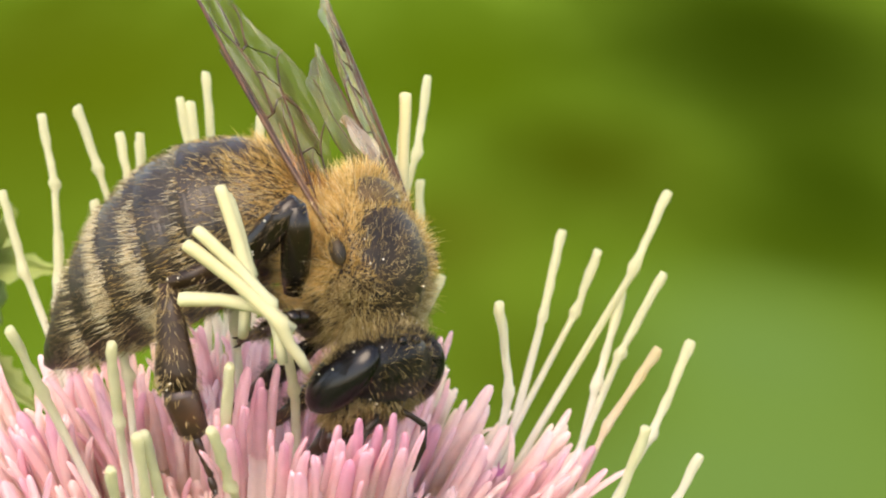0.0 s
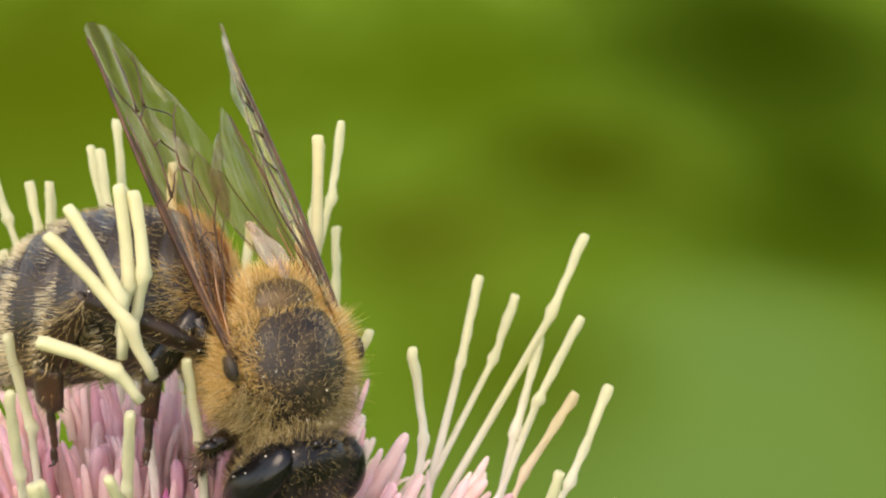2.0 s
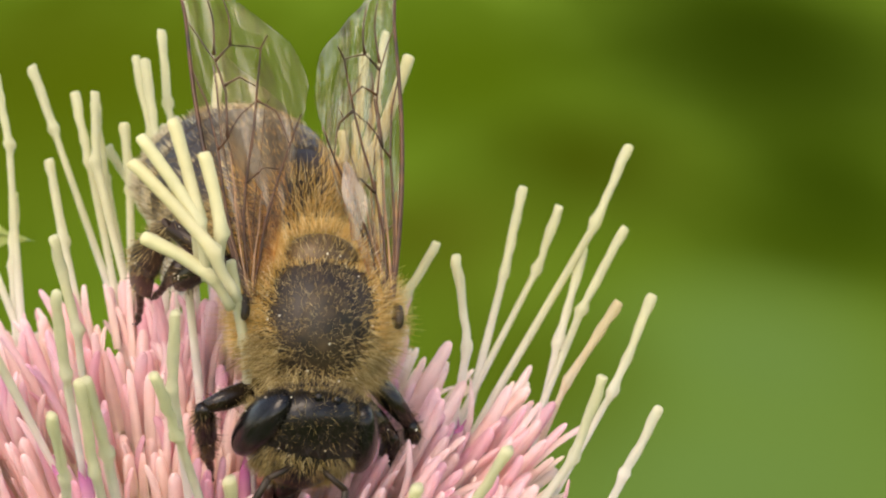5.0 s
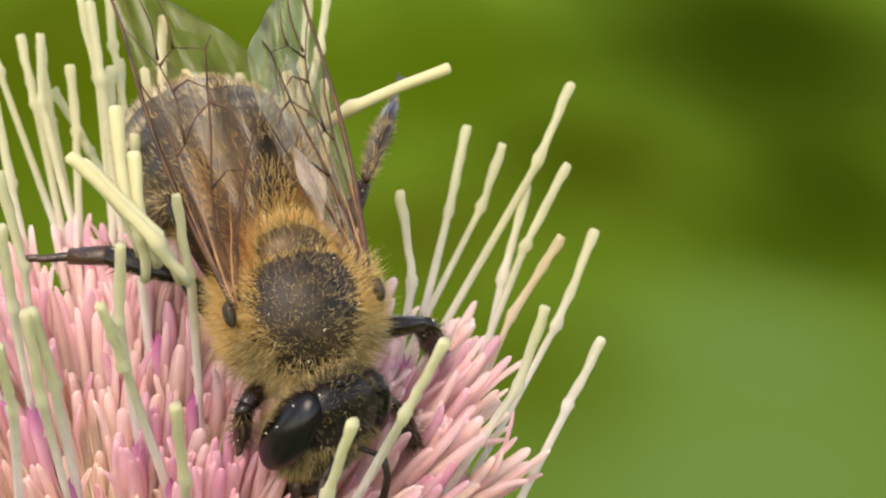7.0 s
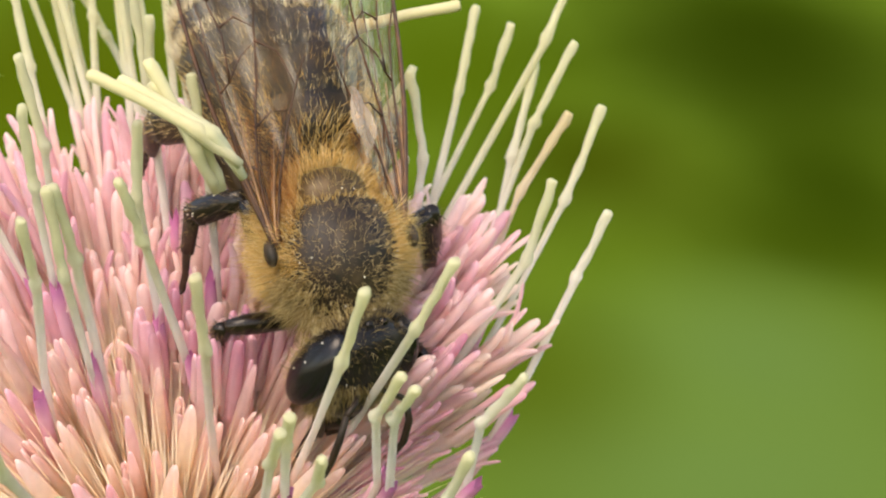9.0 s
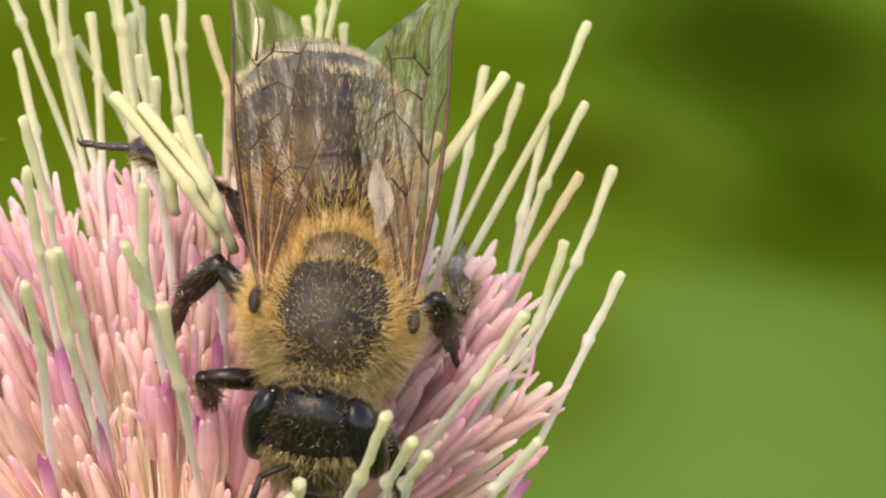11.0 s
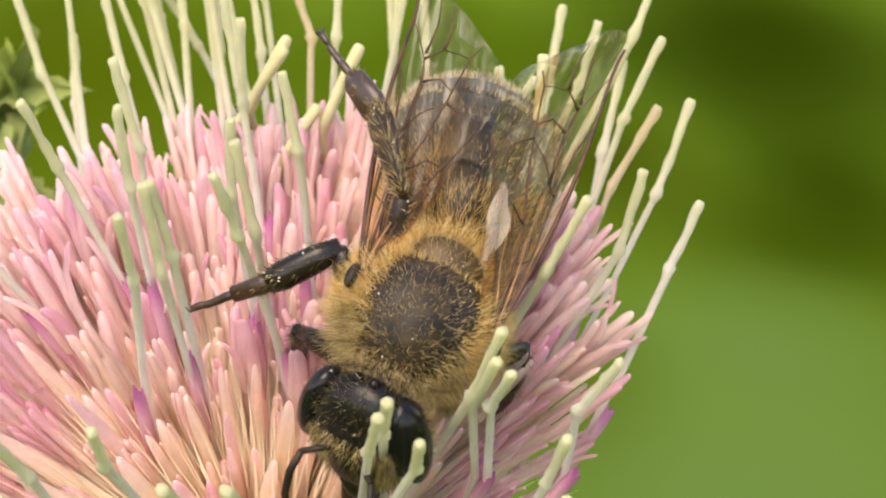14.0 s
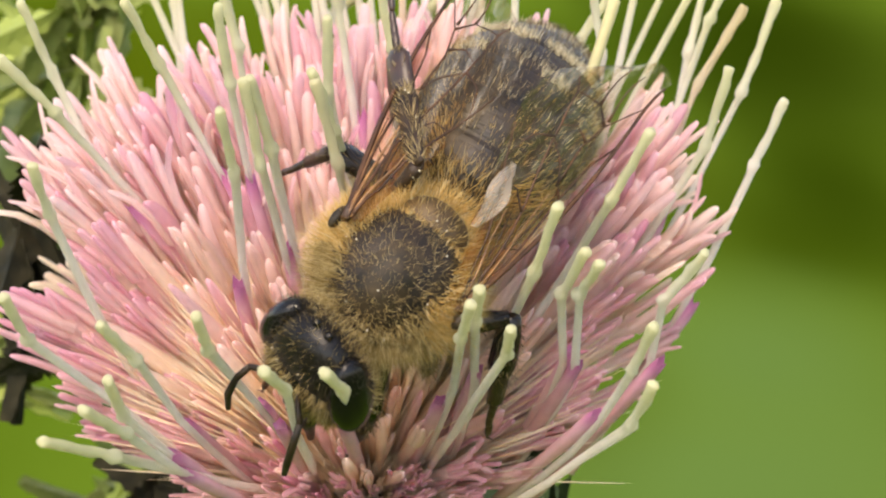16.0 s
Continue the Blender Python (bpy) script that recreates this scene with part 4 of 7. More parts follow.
    hairs(bm, rng, spots, 0.14, 0.006, Vector((-1.2, 0, 0)), Vector((0, 0, 0)), 0.4, 0.8)
    tagged(part("tawny_down", bm, gold, abdomen, "tawny down on the fore plates"), kind="stuff")
    bm = bmesh.new()
    spots = []
    for _ in range(3800):
        x, a = -rng.uniform(0.15, 1.75), rng.uniform(-0.4, math.pi + 0.4)
        if rng.random() < (0.75 if abs(math.cos(a)) < 0.5 else 0.25) * -x:
            continue
        p = abd_point(x, a)
        spots.append((p, (p - Vector((x, 0, abd_axis(x)))).normalized()))
    hairs(bm, rng, spots, 0.5, 0.007, Vector((-0.45, 0, 0)), Vector((0, 0, 0)), 0.3, 0.4)
    tagged(part("base_fuzz", bm, gold, abdomen, "golden fuzz at the waist"), kind="stuff")
    # wings
    membrane, pale = wing_material("wing_membrane", 0.014), wing_material("wing_lobe", 0.2)
    vein = chitin_material("wing_vein", (0.022, 0.009, 0.004), (0.1, 0.04, 0.014), 0.45, 1800, 0.3)
    stalk = chitin_material("wing_stalk", (0.1, 0.045, 0.015), (0.34, 0.17, 0.06), 0.35)
    wings = {}
    for s, key in ((-1, "r"), (1, "l")):
        wings["f" + key] = build_wing(rng, membrane, pale, vein, stalk, bee, "forewing", 9.0, 2.7, s, "clear brown-veined forewing")
        wings["h" + key] = build_wing(rng, membrane, pale, vein, stalk, bee, "hindwing", 6.3, 1.75, s, "small clear hindwing")
    # legs: femur, tibia, then the jointed foot
    legs = {}
    shapes = {
        "f": ("foreleg", "black bristly fore leg", 0.75, [(0, 0, 0.2), (0.4, 0, 0.33), (1.3, 0.02, 0.32), (1.85, 0, 0.2)], [(-0.05, 0, 0.2), (0.5, 0, 0.28), (1.4, 0, 0.27), (1.6, 0, 0.2)],
              ([(1.5, 0, 0.18), (1.8, 0, 0.2), (2.4, 0, 0.17)], [(2.55, 0, 0.12), (2.75, 0.02, 0.11), (2.95, 0.03, 0.1), (3.2, 0.0, 0.1)])),
        "m": ("middle_leg", "black bristly middle leg", 0.7, [(0, 0, 0.22), (0.6, 0.04, 0.35), (1.6, 0.05, 0.37), (2.35, 0, 0.24)], [(-0.05, 0, 0.23), (0.6, 0, 0.34), (1.5, 0, 0.36), (1.9, 0, 0.28)],
              ([(1.8, 0, 0.22), (2.1, 0, 0.25), (2.9, 0, 0.2)], [(3.05, 0, 0.13), (3.3, 0.02, 0.12), (3.55, 0.03, 0.11), (3.85, 0.0, 0.11)])),
        "h": ("hind_leg", "dark-brown hind leg with golden-haired flat shin", 0.45, [(0, 0, 0.22), (0.8, 0.05, 0.32), (2.0, 0.05, 0.31), (2.85, 0, 0.22)], [(-0.05, 0, 0.2), (0.8, 0, 0.34), (2.0, 0, 0.5), (2.45, 0, 0.44)],
              ([(2.4, 0, 0.36), (2.7, 0, 0.44), (3.5, 0, 0.38), (3.7, 0, 0.2)], [(3.9, 0, 0.13), (4.2, 0.02, 0.12), (4.5, 0.03, 0.11), (4.9, 0.0, 0.11)])),
    }
    for key, (name, lab, flat, femur, tibia, tarsus_) in shapes.items():
        for s in "rl":
            legs[key + s] = leg(rng, bee, name, femur, tibia, tarsus_, flat, (shank, tarsus, short, dust) if key == "h" else (black, tarsus, bristle, dust), lab)
    # pollen grains on the hair
    bm = bmesh.new()
    for p, n in on_egg(rng, (0, 0, 0), (2.1, 1.95, 1.9), 34, lambda n: n.z > -0.6):
        egg(bm, p, (0.022, 0.022, 0.022), rows=4, sides=5)
    tagged(part("pollen", bm, dust, thorax, "pale pollen grains"), kind="stuff")
    bm = bmesh.new()
    for p, n in on_egg(rng, (0.8, 0, -0.5), (0.86, 1.75, 1.55), 14, lambda n: n.z > -0.6 and n.x > -0.3):
        egg(bm, p, (0.022, 0.022, 0.022), rows=4, sides=5)
    tagged(part("pollen", bm, dust, head, "pale pollen grains"), kind="stuff")
    return bee, head, abdomen, wings, legs


def motions():
    for ob, tip in zip(risen, RISEN):
        tip = Vector(tip)
        way = (tip - Vector((0.45 * tip.x, 0.4 * tip.y, 0))).normalized()
        stand = [(t, aim(tip - way * (FLORET + sunk), tip - way * sunk)) for t, sunk in ((0, 0), (1, 0.2), (1.6, 1.5), (2.3, 4.5), (16, 4.5))]
        walk(ob, stand)
    walk(thistle, [
        (0, pose(-0.00569, 0.05072, 0.62098, 27.1, 3.5, 0.3)), (0.5, pose(-0.00672, 0.05007, 0.62126, 26.9, 3.6, 0.7)),
        (1, pose(-0.00679, 0.04973, 0.62077, 26.3, 3.3, 0.6)), (1.5, pose(-0.00788, 0.04930, 0.62039, 25.8, 3.4, 1.5)),
        (2, pose(-0.00780, 0.04905, 0.62008, 25.3, 3.1, 1.2)), (2.5, pose(-0.00670, 0.04939, 0.62090, 25.9, 3.4, 0.5)),
        (3, pose(-0.00713, 0.04927, 0.62072, 26.0, 3.3, 0.9)), (3.5, pose(-0.00943, 0.04906, 0.62106, 25.7, 2.3, 1.9)),
        (4, pose(-0.00796, 0.04944, 0.62171, 26.3, 2.2, 0.6)), (4.5, pose(-0.00668, 0.04995, 0.62197, 26.4, 2.7, 0.0)),
        (6.8, pose(-0.00760, 0.05089, 0.62368, 27.3, 3.0, 1.1)), (7, pose(-0.00806, 0.05116, 0.62371, 27.2, 2.8, 1.4)),
        (7.5, pose(-0.00721, 0.05226, 0.62398, 27.7, 2.6, 0.5)), (8, pose(-0.00723, 0.05344, 0.62621, 29.9, 2.4, 0.7)),
        (8.5, pose(-0.00622, 0.05361, 0.62572, 29.4, 1.8, -0.1)), (9, pose(-0.00764, 0.05379, 0.62641, 30.0, 2.0, 1.1)),
        (9.5, pose(-0.00775, 0.05328, 0.62516, 28.8, 1.9, 1.3)), (9.7, pose(-0.00754, 0.05269, 0.62463, 28.1, 2.2, 1.1)),
        (11.8, pose(-0.00731, 0.05231, 0.62563, 28.3, 1.4, 1.0)), (12, pose(-0.00741, 0.05242, 0.62594, 28.6, 1.3, 1.1)),
        (12.5, pose(-0.00674, 0.05294, 0.62725, 29.8, 1.0, 0.5)), (13, pose(-0.00668, 0.05330, 0.62642, 29.0, 1.0, 0.6)),
        (13.5, pose(-0.00482, 0.05434, 0.62804, 30.3, 0.3, -1.0)), (14, pose(-0.00487, 0.05407, 0.62622, 28.7, 0.2, -1.0)),
        (14.5, pose(-0.00571, 0.05422, 0.62508, 28.2, 0.8, -0.7)), (15, pose(-0.00551, 0.05485, 0.62673, 29.4, 0.5, -0.5)),
        (15.5, pose(-0.00428, 0.05582, 0.62783, 30.4, 0.5, -1.6)), (16, pose(-0.00234, 0.05676, 0.62858, 31.1, -0.1, -3.2))])
    walk(pushed[0], [
        (0, pose(0.00173, 0.00031, 0.00000, 13.2, -0.4, -0.1)), (7, pose(0.00173, 0.00031, 0.00000, 13.2, -0.4, -0.1)),
        (7.5, pose(0.00173, 0.00031, 0.00000, 13.2, -0.6, -0.1)), (8, pose(0.00173, 0.00031, 0.00000, 13.1, -1.3, -0.3)),
        (8.5, pose(0.00173, 0.00031, 0.00000, 13.0, -0.8, -0.2)), (9, pose(0.00173, 0.00031, 0.00000, 13.2, -0.2, -0.1)),
        (9.5, pose(0.00173, 0.00031, 0.00000, 12.9, -0.4, -0.1)), (12, pose(0.00173, 0.00031, 0.00000, 8.7, -6.4, -1.0)),
        (12.5, pose(0.00173, 0.00031, 0.00000, 9.7, -7.2, -1.2)), (13, pose(0.00173, 0.00031, 0.00000, 4.0, -7.8, -0.5)),
        (13.5, pose(0.00173, 0.00031, 0.00000, 8.1, -12.7, -1.8)), (14, pose(0.00173, 0.00031, 0.00000, -1.1, -6.0, 0.1)),
        (14.5, pose(0.00173, 0.00031, 0.00000, 1.0, -2.8, -0.0)), (15, pose(0.00173, 0.00031, 0.00000, 1.2, -3.6, -0.1)),
        (16, pose(0.00173, 0.00031, 0.00000, 4.3, -7.0, -0.5))])
    walk(pushed[1], [
        (0, pose(0.00191, -0.00051, 0.00000, 9.3, 12.4, 2.0)), (4.5, pose(0.00191, -0.00051, 0.00000, 9.5, 13.6, 2.2)),
        (7, pose(0.00191, -0.00051, 0.00000, 10.8, 12.8, 2.4)), (7.5, pose(0.00191, -0.00051, 0.00000, 10.8, 12.9, 2.4)),
        (8, pose(0.00191, -0.00051, 0.00000, 10.9, 12.8, 2.4)), (8.5, pose(0.00191, -0.00051, 0.00000, 10.9, 12.8, 2.4)),
        (9, pose(0.00191, -0.00051, 0.00000, 10.8, 12.8, 2.4)), (9.5, pose(0.00191, -0.00051, 0.00000, 11.3, 11.4, 2.3)),
        (12, pose(0.00191, -0.00051, 0.00000, 19.6, 14.5, 5.1)), (12.5, pose(0.00191, -0.00051, 0.00000, 19.9, 13.6, 4.9)),
        (13, pose(0.00191, -0.00051, 0.00000, 16.3, 13.4, 3.9)), (13.5, pose(0.00191, -0.00051, 0.00000, 15.5, 13.3, 3.7)),
        (14, pose(0.00191, -0.00051, 0.00000, 15.8, 16.1, 4.5)), (14.5, pose(0.00191, -0.00051, 0.00000, 14.8, 13.8, 3.6)),
        (15, pose(0.00191, -0.00051, 0.00000, 14.7, 13.6, 3.5)), (15.5, pose(0.00191, -0.00051, 0.00000, 14.4, 13.8, 3.5)),
        (16, pose(0.00191, -0.00051, 0.00000, 14.5, 13.4, 3.4))])
    walk(pushed[2], [
        (0, pose(0.00209, 0.00000, 0.00000, 6.1, 19.5, 2.1)), (4.5, pose(0.00209, 0.00000, 0.00000, 6.3, 20.5, 2.2)),
        (7, pose(0.00209, 0.00000, 0.00000, 1.7, 20.0, 0.6)), (7.5, pose(0.00209, 0.00000, 0.00000, 3.5, 20.3, 1.2)),
        (8, pose(0.00209, 0.00000, 0.00000, 6.9, 16.8, 2.0)), (8.5, pose(0.00209, 0.00000, 0.00000, 7.2, 17.5, 2.2)),
        (9, pose(0.00209, 0.00000, 0.00000, 7.8, 19.9, 2.7)), (9.5, pose(0.00209, 0.00000, 0.00000, 3.7, 18.3, 1.2)),
        (12, pose(0.00209, 0.00000, 0.00000, 7.0, 29.4, 3.5)), (12.5, pose(0.00209, 0.00000, 0.00000, 12.6, 28.8, 6.1)),
        (13, pose(0.00209, 0.00000, 0.00000, 9.0, 24.1, 3.7)), (13.5, pose(0.00209, 0.00000, 0.00000, 3.2, 24.1, 1.3)),
        (14, pose(0.00209, 0.00000, 0.00000, -0.6, 24.1, -0.2)), (14.5, pose(0.00209, 0.00000, 0.00000, 5.4, 21.4, 2.0)),
        (15, pose(0.00209, 0.00000, 0.00000, 4.2, 18.0, 1.3)), (15.5, pose(0.00209, 0.00000, 0.00000, 4.7, 21.4, 1.7)),
        (16, pose(0.00209, 0.00000, 0.00000, 6.0, 21.4, 2.2))])
    walk(pushed[3], [
        (0, pose(0.00195, -0.00034, 0.00000, -43.0, 8.2, -7.6)), (0.5, pose(0.00195, -0.00034, 0.00000, -42.9, 8.1, -7.5)),
        (1, pose(0.00195, -0.00034, 0.00000, -42.9, 8.0, -7.4)), (1.5, pose(0.00195, -0.00034, 0.00000, -43.0, 7.9, -7.3)),
        (2, pose(0.00195, -0.00034, 0.00000, -36.1, 10.2, -7.4)), (2.5, pose(0.00195, -0.00034, 0.00000, -34.7, 8.1, -5.6)),
        (3, pose(0.00195, -0.00034, 0.00000, -36.3, 14.2, -10.2)), (3.5, pose(0.00195, -0.00034, 0.00000, -43.8, 14.4, -13.4)),
        (4, pose(0.00195, -0.00034, 0.00000, -28.2, 14.6, -7.7)), (4.5, pose(0.00195, -0.00034, 0.00000, -42.5, 11.7, -10.5)),
        (7, pose(0.00195, -0.00034, 0.00000, -41.0, 10.2, -8.7)), (7.5, pose(0.00195, -0.00034, 0.00000, -41.5, 13.3, -11.5)),
        (8, pose(0.00195, -0.00034, 0.00000, -41.5, 14.6, -12.6)), (8.5, pose(0.00195, -0.00034, 0.00000, -41.0, 12.2, -10.4)),
        (9, pose(0.00195, -0.00034, 0.00000, -41.1, 13.2, -11.3)), (9.5, pose(0.00195, -0.00034, 0.00000, -41.1, 13.1, -11.2)),
        (12, pose(0.00195, -0.00034, 0.00000, -40.9, 15.8, -13.2)), (14.5, pose(0.00195, -0.00034, 0.00000, -41.0, 16.1, -13.6)),
        (15, pose(0.00195, -0.00034, 0.00000, -40.4, 16.2, -13.4)), (16, pose(0.00195, -0.00034, 0.00000, -39.8, 16.2, -13.1))])
    walk(pushed[4], [
        (0, pose(0.00107, 0.00174, 0.01640, 25.7, 53.5, -171.1)), (0.5, pose(0.00161, 0.00204, 0.01604, 20.8, 38.1, 157.9)),
        (1, pose(0.00108, 0.00280, 0.01620, 21.2, 41.5, 164.8)), (2, pose(-0.00016, 0.00293, 0.01650, 22.1, 50.0, 177.1)),
        (2.5, pose(0.00046, 0.00319, 0.01647, 24.1, 53.8, -173.4)), (3, pose(0.00056, 0.00284, 0.01597, 26.3, 57.7, -168.7)),
        (4, pose(0.00063, 0.00337, 0.01583, 23.7, 50.5, -176.8)), (7, pose(0.00075, 0.00158, 0.01523, -23.1, 50.1, 123.6)),
        (8, pose(0.00144, 0.00115, 0.01509, -27.7, 64.8, 133.9)), (9.5, pose(0.00140, 0.00057, 0.01598, -29.6, 64.2, 131.9)),
        (12, pose(0.00027, 0.00419, 0.01281, -7.9, 39.1, 93.5))])
    walk(pushed[5], [
        (0, pose(0.00080, 0.00206, 0.01664, 23.8, 49.2, -176.7)), (0.5, pose(-0.00046, 0.00219, 0.01589, 10.8, 34.0, 90.8)),
        (1, pose(-0.00083, 0.00292, 0.01596, -4.5, 42.4, 34.6)), (2, pose(-0.00043, 0.00339, 0.01692, 20.0, 42.1, 164.8)),
        (2.5, pose(-0.00003, 0.00361, 0.01689, 20.7, 42.6, 169.7)), (3, pose(-0.00021, 0.00334, 0.01649, 23.1, 49.9, 178.6)),
        (4, pose(0.00010, 0.00390, 0.01639, 22.1, 43.9, 172.3)), (7, pose(0.00072, 0.00177, 0.01525, -22.4, 48.7, 125.2)),
        (8, pose(0.00157, 0.00125, 0.01498, -23.0, 58.7, 133.3)), (9.5, pose(0.00168, 0.00064, 0.01584, -26.4, 61.0, 133.8)),
        (12, pose(0.00062, 0.00440, 0.01290, -8.7, 38.9, 94.3))])
    walk(pushed[6], [
        (0, pose(0.00029, 0.00243, 0.01692, 20.0, 33.5, 153.5)), (0.5, pose(0.00124, 0.00329, 0.01721, 20.5, 37.2, 150.7)),
        (1, pose(0.00083, 0.00384, 0.01707, 17.8, 32.1, 128.4)), (2, pose(-0.00029, 0.00378, 0.01698, 17.0, 27.7, 136.0)),
        (2.5, pose(0.00008, 0.00389, 0.01697, 17.8, 29.3, 138.6)), (3, pose(0.00000, 0.00353, 0.01645, 17.7, 29.9, 135.6)),
        (4, pose(0.00033, 0.00398, 0.01624, 19.7, 31.8, 151.2)), (7, pose(0.00000, 0.00221, 0.01573, -10.5, 34.7, 85.0)),
        (8, pose(0.00065, 0.00161, 0.01515, -10.2, 36.3, 87.8)), (9.5, pose(0.00148, 0.00052, 0.01520, -16.5, 40.2, 121.5)),
        (12, pose(0.00152, 0.00416, 0.01251, -5.6, 38.0, 91.6))])
    walk(pushed[7], [
        (0, pose(0.00028, 0.00260, 0.01702, 20.0, 33.5, 152.7)), (0.5, pose(0.00066, 0.00360, 0.01737, 18.3, 33.5, 130.9)),
        (1, pose(0.00035, 0.00404, 0.01714, 17.8, 31.7, 128.8)), (2, pose(0.00004, 0.00392, 0.01721, 17.6, 31.1, 136.3)),
        (2.5, pose(0.00038, 0.00389, 0.01683, 17.0, 27.4, 129.8)), (3, pose(0.00052, 0.00335, 0.01598, 16.9, 25.4, 131.8)),
        (4, pose(0.00094, 0.00386, 0.01587, 18.9, 28.9, 154.7)), (7, pose(0.00034, 0.00195, 0.01515, -9.3, 30.1, 83.7)),
        (8, pose(0.00115, 0.00132, 0.01454, -16.1, 42.0, 121.7)), (9.5, pose(0.00152, 0.00087, 0.01526, -16.1, 37.4, 129.8)),
        (12, pose(0.00095, 0.00402, 0.01212, -2.1, 35.7, 88.5))])
    walk(pushed[8], [
        (0, pose(0.00061, 0.00222, 0.01642, 61.1, 75.8, -115.5)), (0.5, pose(0.00231, 0.00185, 0.01517, 35.0, 65.6, -152.5)),
        (1, pose(0.00128, 0.00245, 0.01498, 45.3, 73.4, -132.9)), (2, pose(-0.00050, 0.00262, 0.01540, 33.0, 67.6, -154.0)),
        (2.5, pose(-0.00028, 0.00280, 0.01539, 34.5, 67.9, -149.5)), (3, pose(-0.00002, 0.00276, 0.01511, 30.3, 65.2, -153.8)),
        (4, pose(0.00069, 0.00334, 0.01482, 24.8, 61.4, -154.6)), (7, pose(0.00040, 0.00202, 0.01500, -20.2, 43.9, 122.8)),
        (8, pose(0.00231, 0.00162, 0.01453, -133.6, 83.5, 74.7)), (9.5, pose(0.00131, 0.00088, 0.01561, -16.6, 42.7, 113.9)),
        (12, pose(-0.00002, 0.00470, 0.01275, -11.1, 39.5, 96.4))])
    walk(pushed[9], [
        (0, pose(0.00361, 0.00836, 0.01458, 11.0, 32.2, 110.5)), (2, pose(0.00373, 0.00900, 0.01413, 9.7, 31.5, 110.1)),
        (4, pose(0.00428, 0.00970, 0.01342, 15.6, 25.9, 102.7)), (4.5, pose(0.00405, 0.00952, 0.01354, 15.9, 24.4, 101.6)),
        (7, pose(0.00499, 0.00839, 0.01399, 49.6, 53.5, 66.9)), (7.5, pose(0.00533, 0.00777, 0.01346, 47.4, 52.0, 69.0)),
        (8, pose(0.00527, 0.00806, 0.01344, 45.4, 53.5, 68.2)), (9, pose(0.00493, 0.00772, 0.01323, 57.2, 62.3, 64.4)),
        (9.5, pose(0.00519, 0.00699, 0.01389, 97.4, 71.9, 83.5)), (12, pose(0.00760, 0.00489, 0.01218, 13.4, 35.9, 111.5)),
        (16, pose(0.00612, 0.00172, 0.01232, 26.5, 35.9, 103.9))])
    walk(bee, [
        (0, pose(-0.00204, 0.04805, 0.63676, -25.1, 52.9, -56.0)), (0.5, pose(-0.00206, 0.04785, 0.63616, -30.3, 53.7, -57.4)),
        (1, pose(-0.00228, 0.04825, 0.63604, -3.5, 48.7, -51.5)), (1.5, pose(-0.00368, 0.04749, 0.63526, -4.3, 50.1, -53.5)),
        (2, pose(-0.00400, 0.04743, 0.63444, -6.8, 53.2, -54.5)), (2.5, pose(-0.00250, 0.04787, 0.63578, 9.6, 46.6, -50.5)),
        (3, pose(-0.00255, 0.04749, 0.63434, 15.6, 53.0, -49.0)), (3.5, pose(-0.00433, 0.04757, 0.63456, 5.4, 56.9, -47.6)),
        (4, pose(-0.00451, 0.04820, 0.63587, -6.1, 48.9, -79.5)), (4.5, pose(-0.00304, 0.04813, 0.63531, -12.3, 48.5, -87.1)),
        (7, pose(-0.00352, 0.04810, 0.63556, 5.1, 46.4, -64.1)), (7.5, pose(-0.00251, 0.04864, 0.63499, 4.0, 49.9, -60.2)),
        (8, pose(-0.00249, 0.04931, 0.63667, 3.0, 51.4, -62.2)), (8.5, pose(-0.00168, 0.04891, 0.63762, 2.7, 51.1, -69.6)),
        (9, pose(-0.00277, 0.04948, 0.63669, 1.0, 53.8, -62.8)), (9.5, pose(-0.00325, 0.04873, 0.63709, -2.3, 50.1, -82.4)),
        (12, pose(-0.00183, 0.04680, 0.63491, -24.8, 43.0, -101.0)), (12.5, pose(-0.00154, 0.04706, 0.63613, -34.4, 42.9, -108.5)),
        (13, pose(-0.00233, 0.04693, 0.63575, -39.1, 37.1, -118.5)), (13.5, pose(-0.00155, 0.04746, 0.63766, -43.0, 31.4, -126.4)),
        (14, pose(-0.00060, 0.04691, 0.63566, -34.5, 36.8, -118.7)), (14.5, pose(-0.00281, 0.04645, 0.63348, -28.0, 34.4, -119.8)),
        (15, pose(-0.00279, 0.04691, 0.63468, -26.4, 41.1, -111.1)), (15.5, pose(-0.00209, 0.04728, 0.63675, -46.2, 27.8, -135.5)),
        (16, pose(-0.00113, 0.04743, 0.63663, -44.9, 31.5, -133.1))])
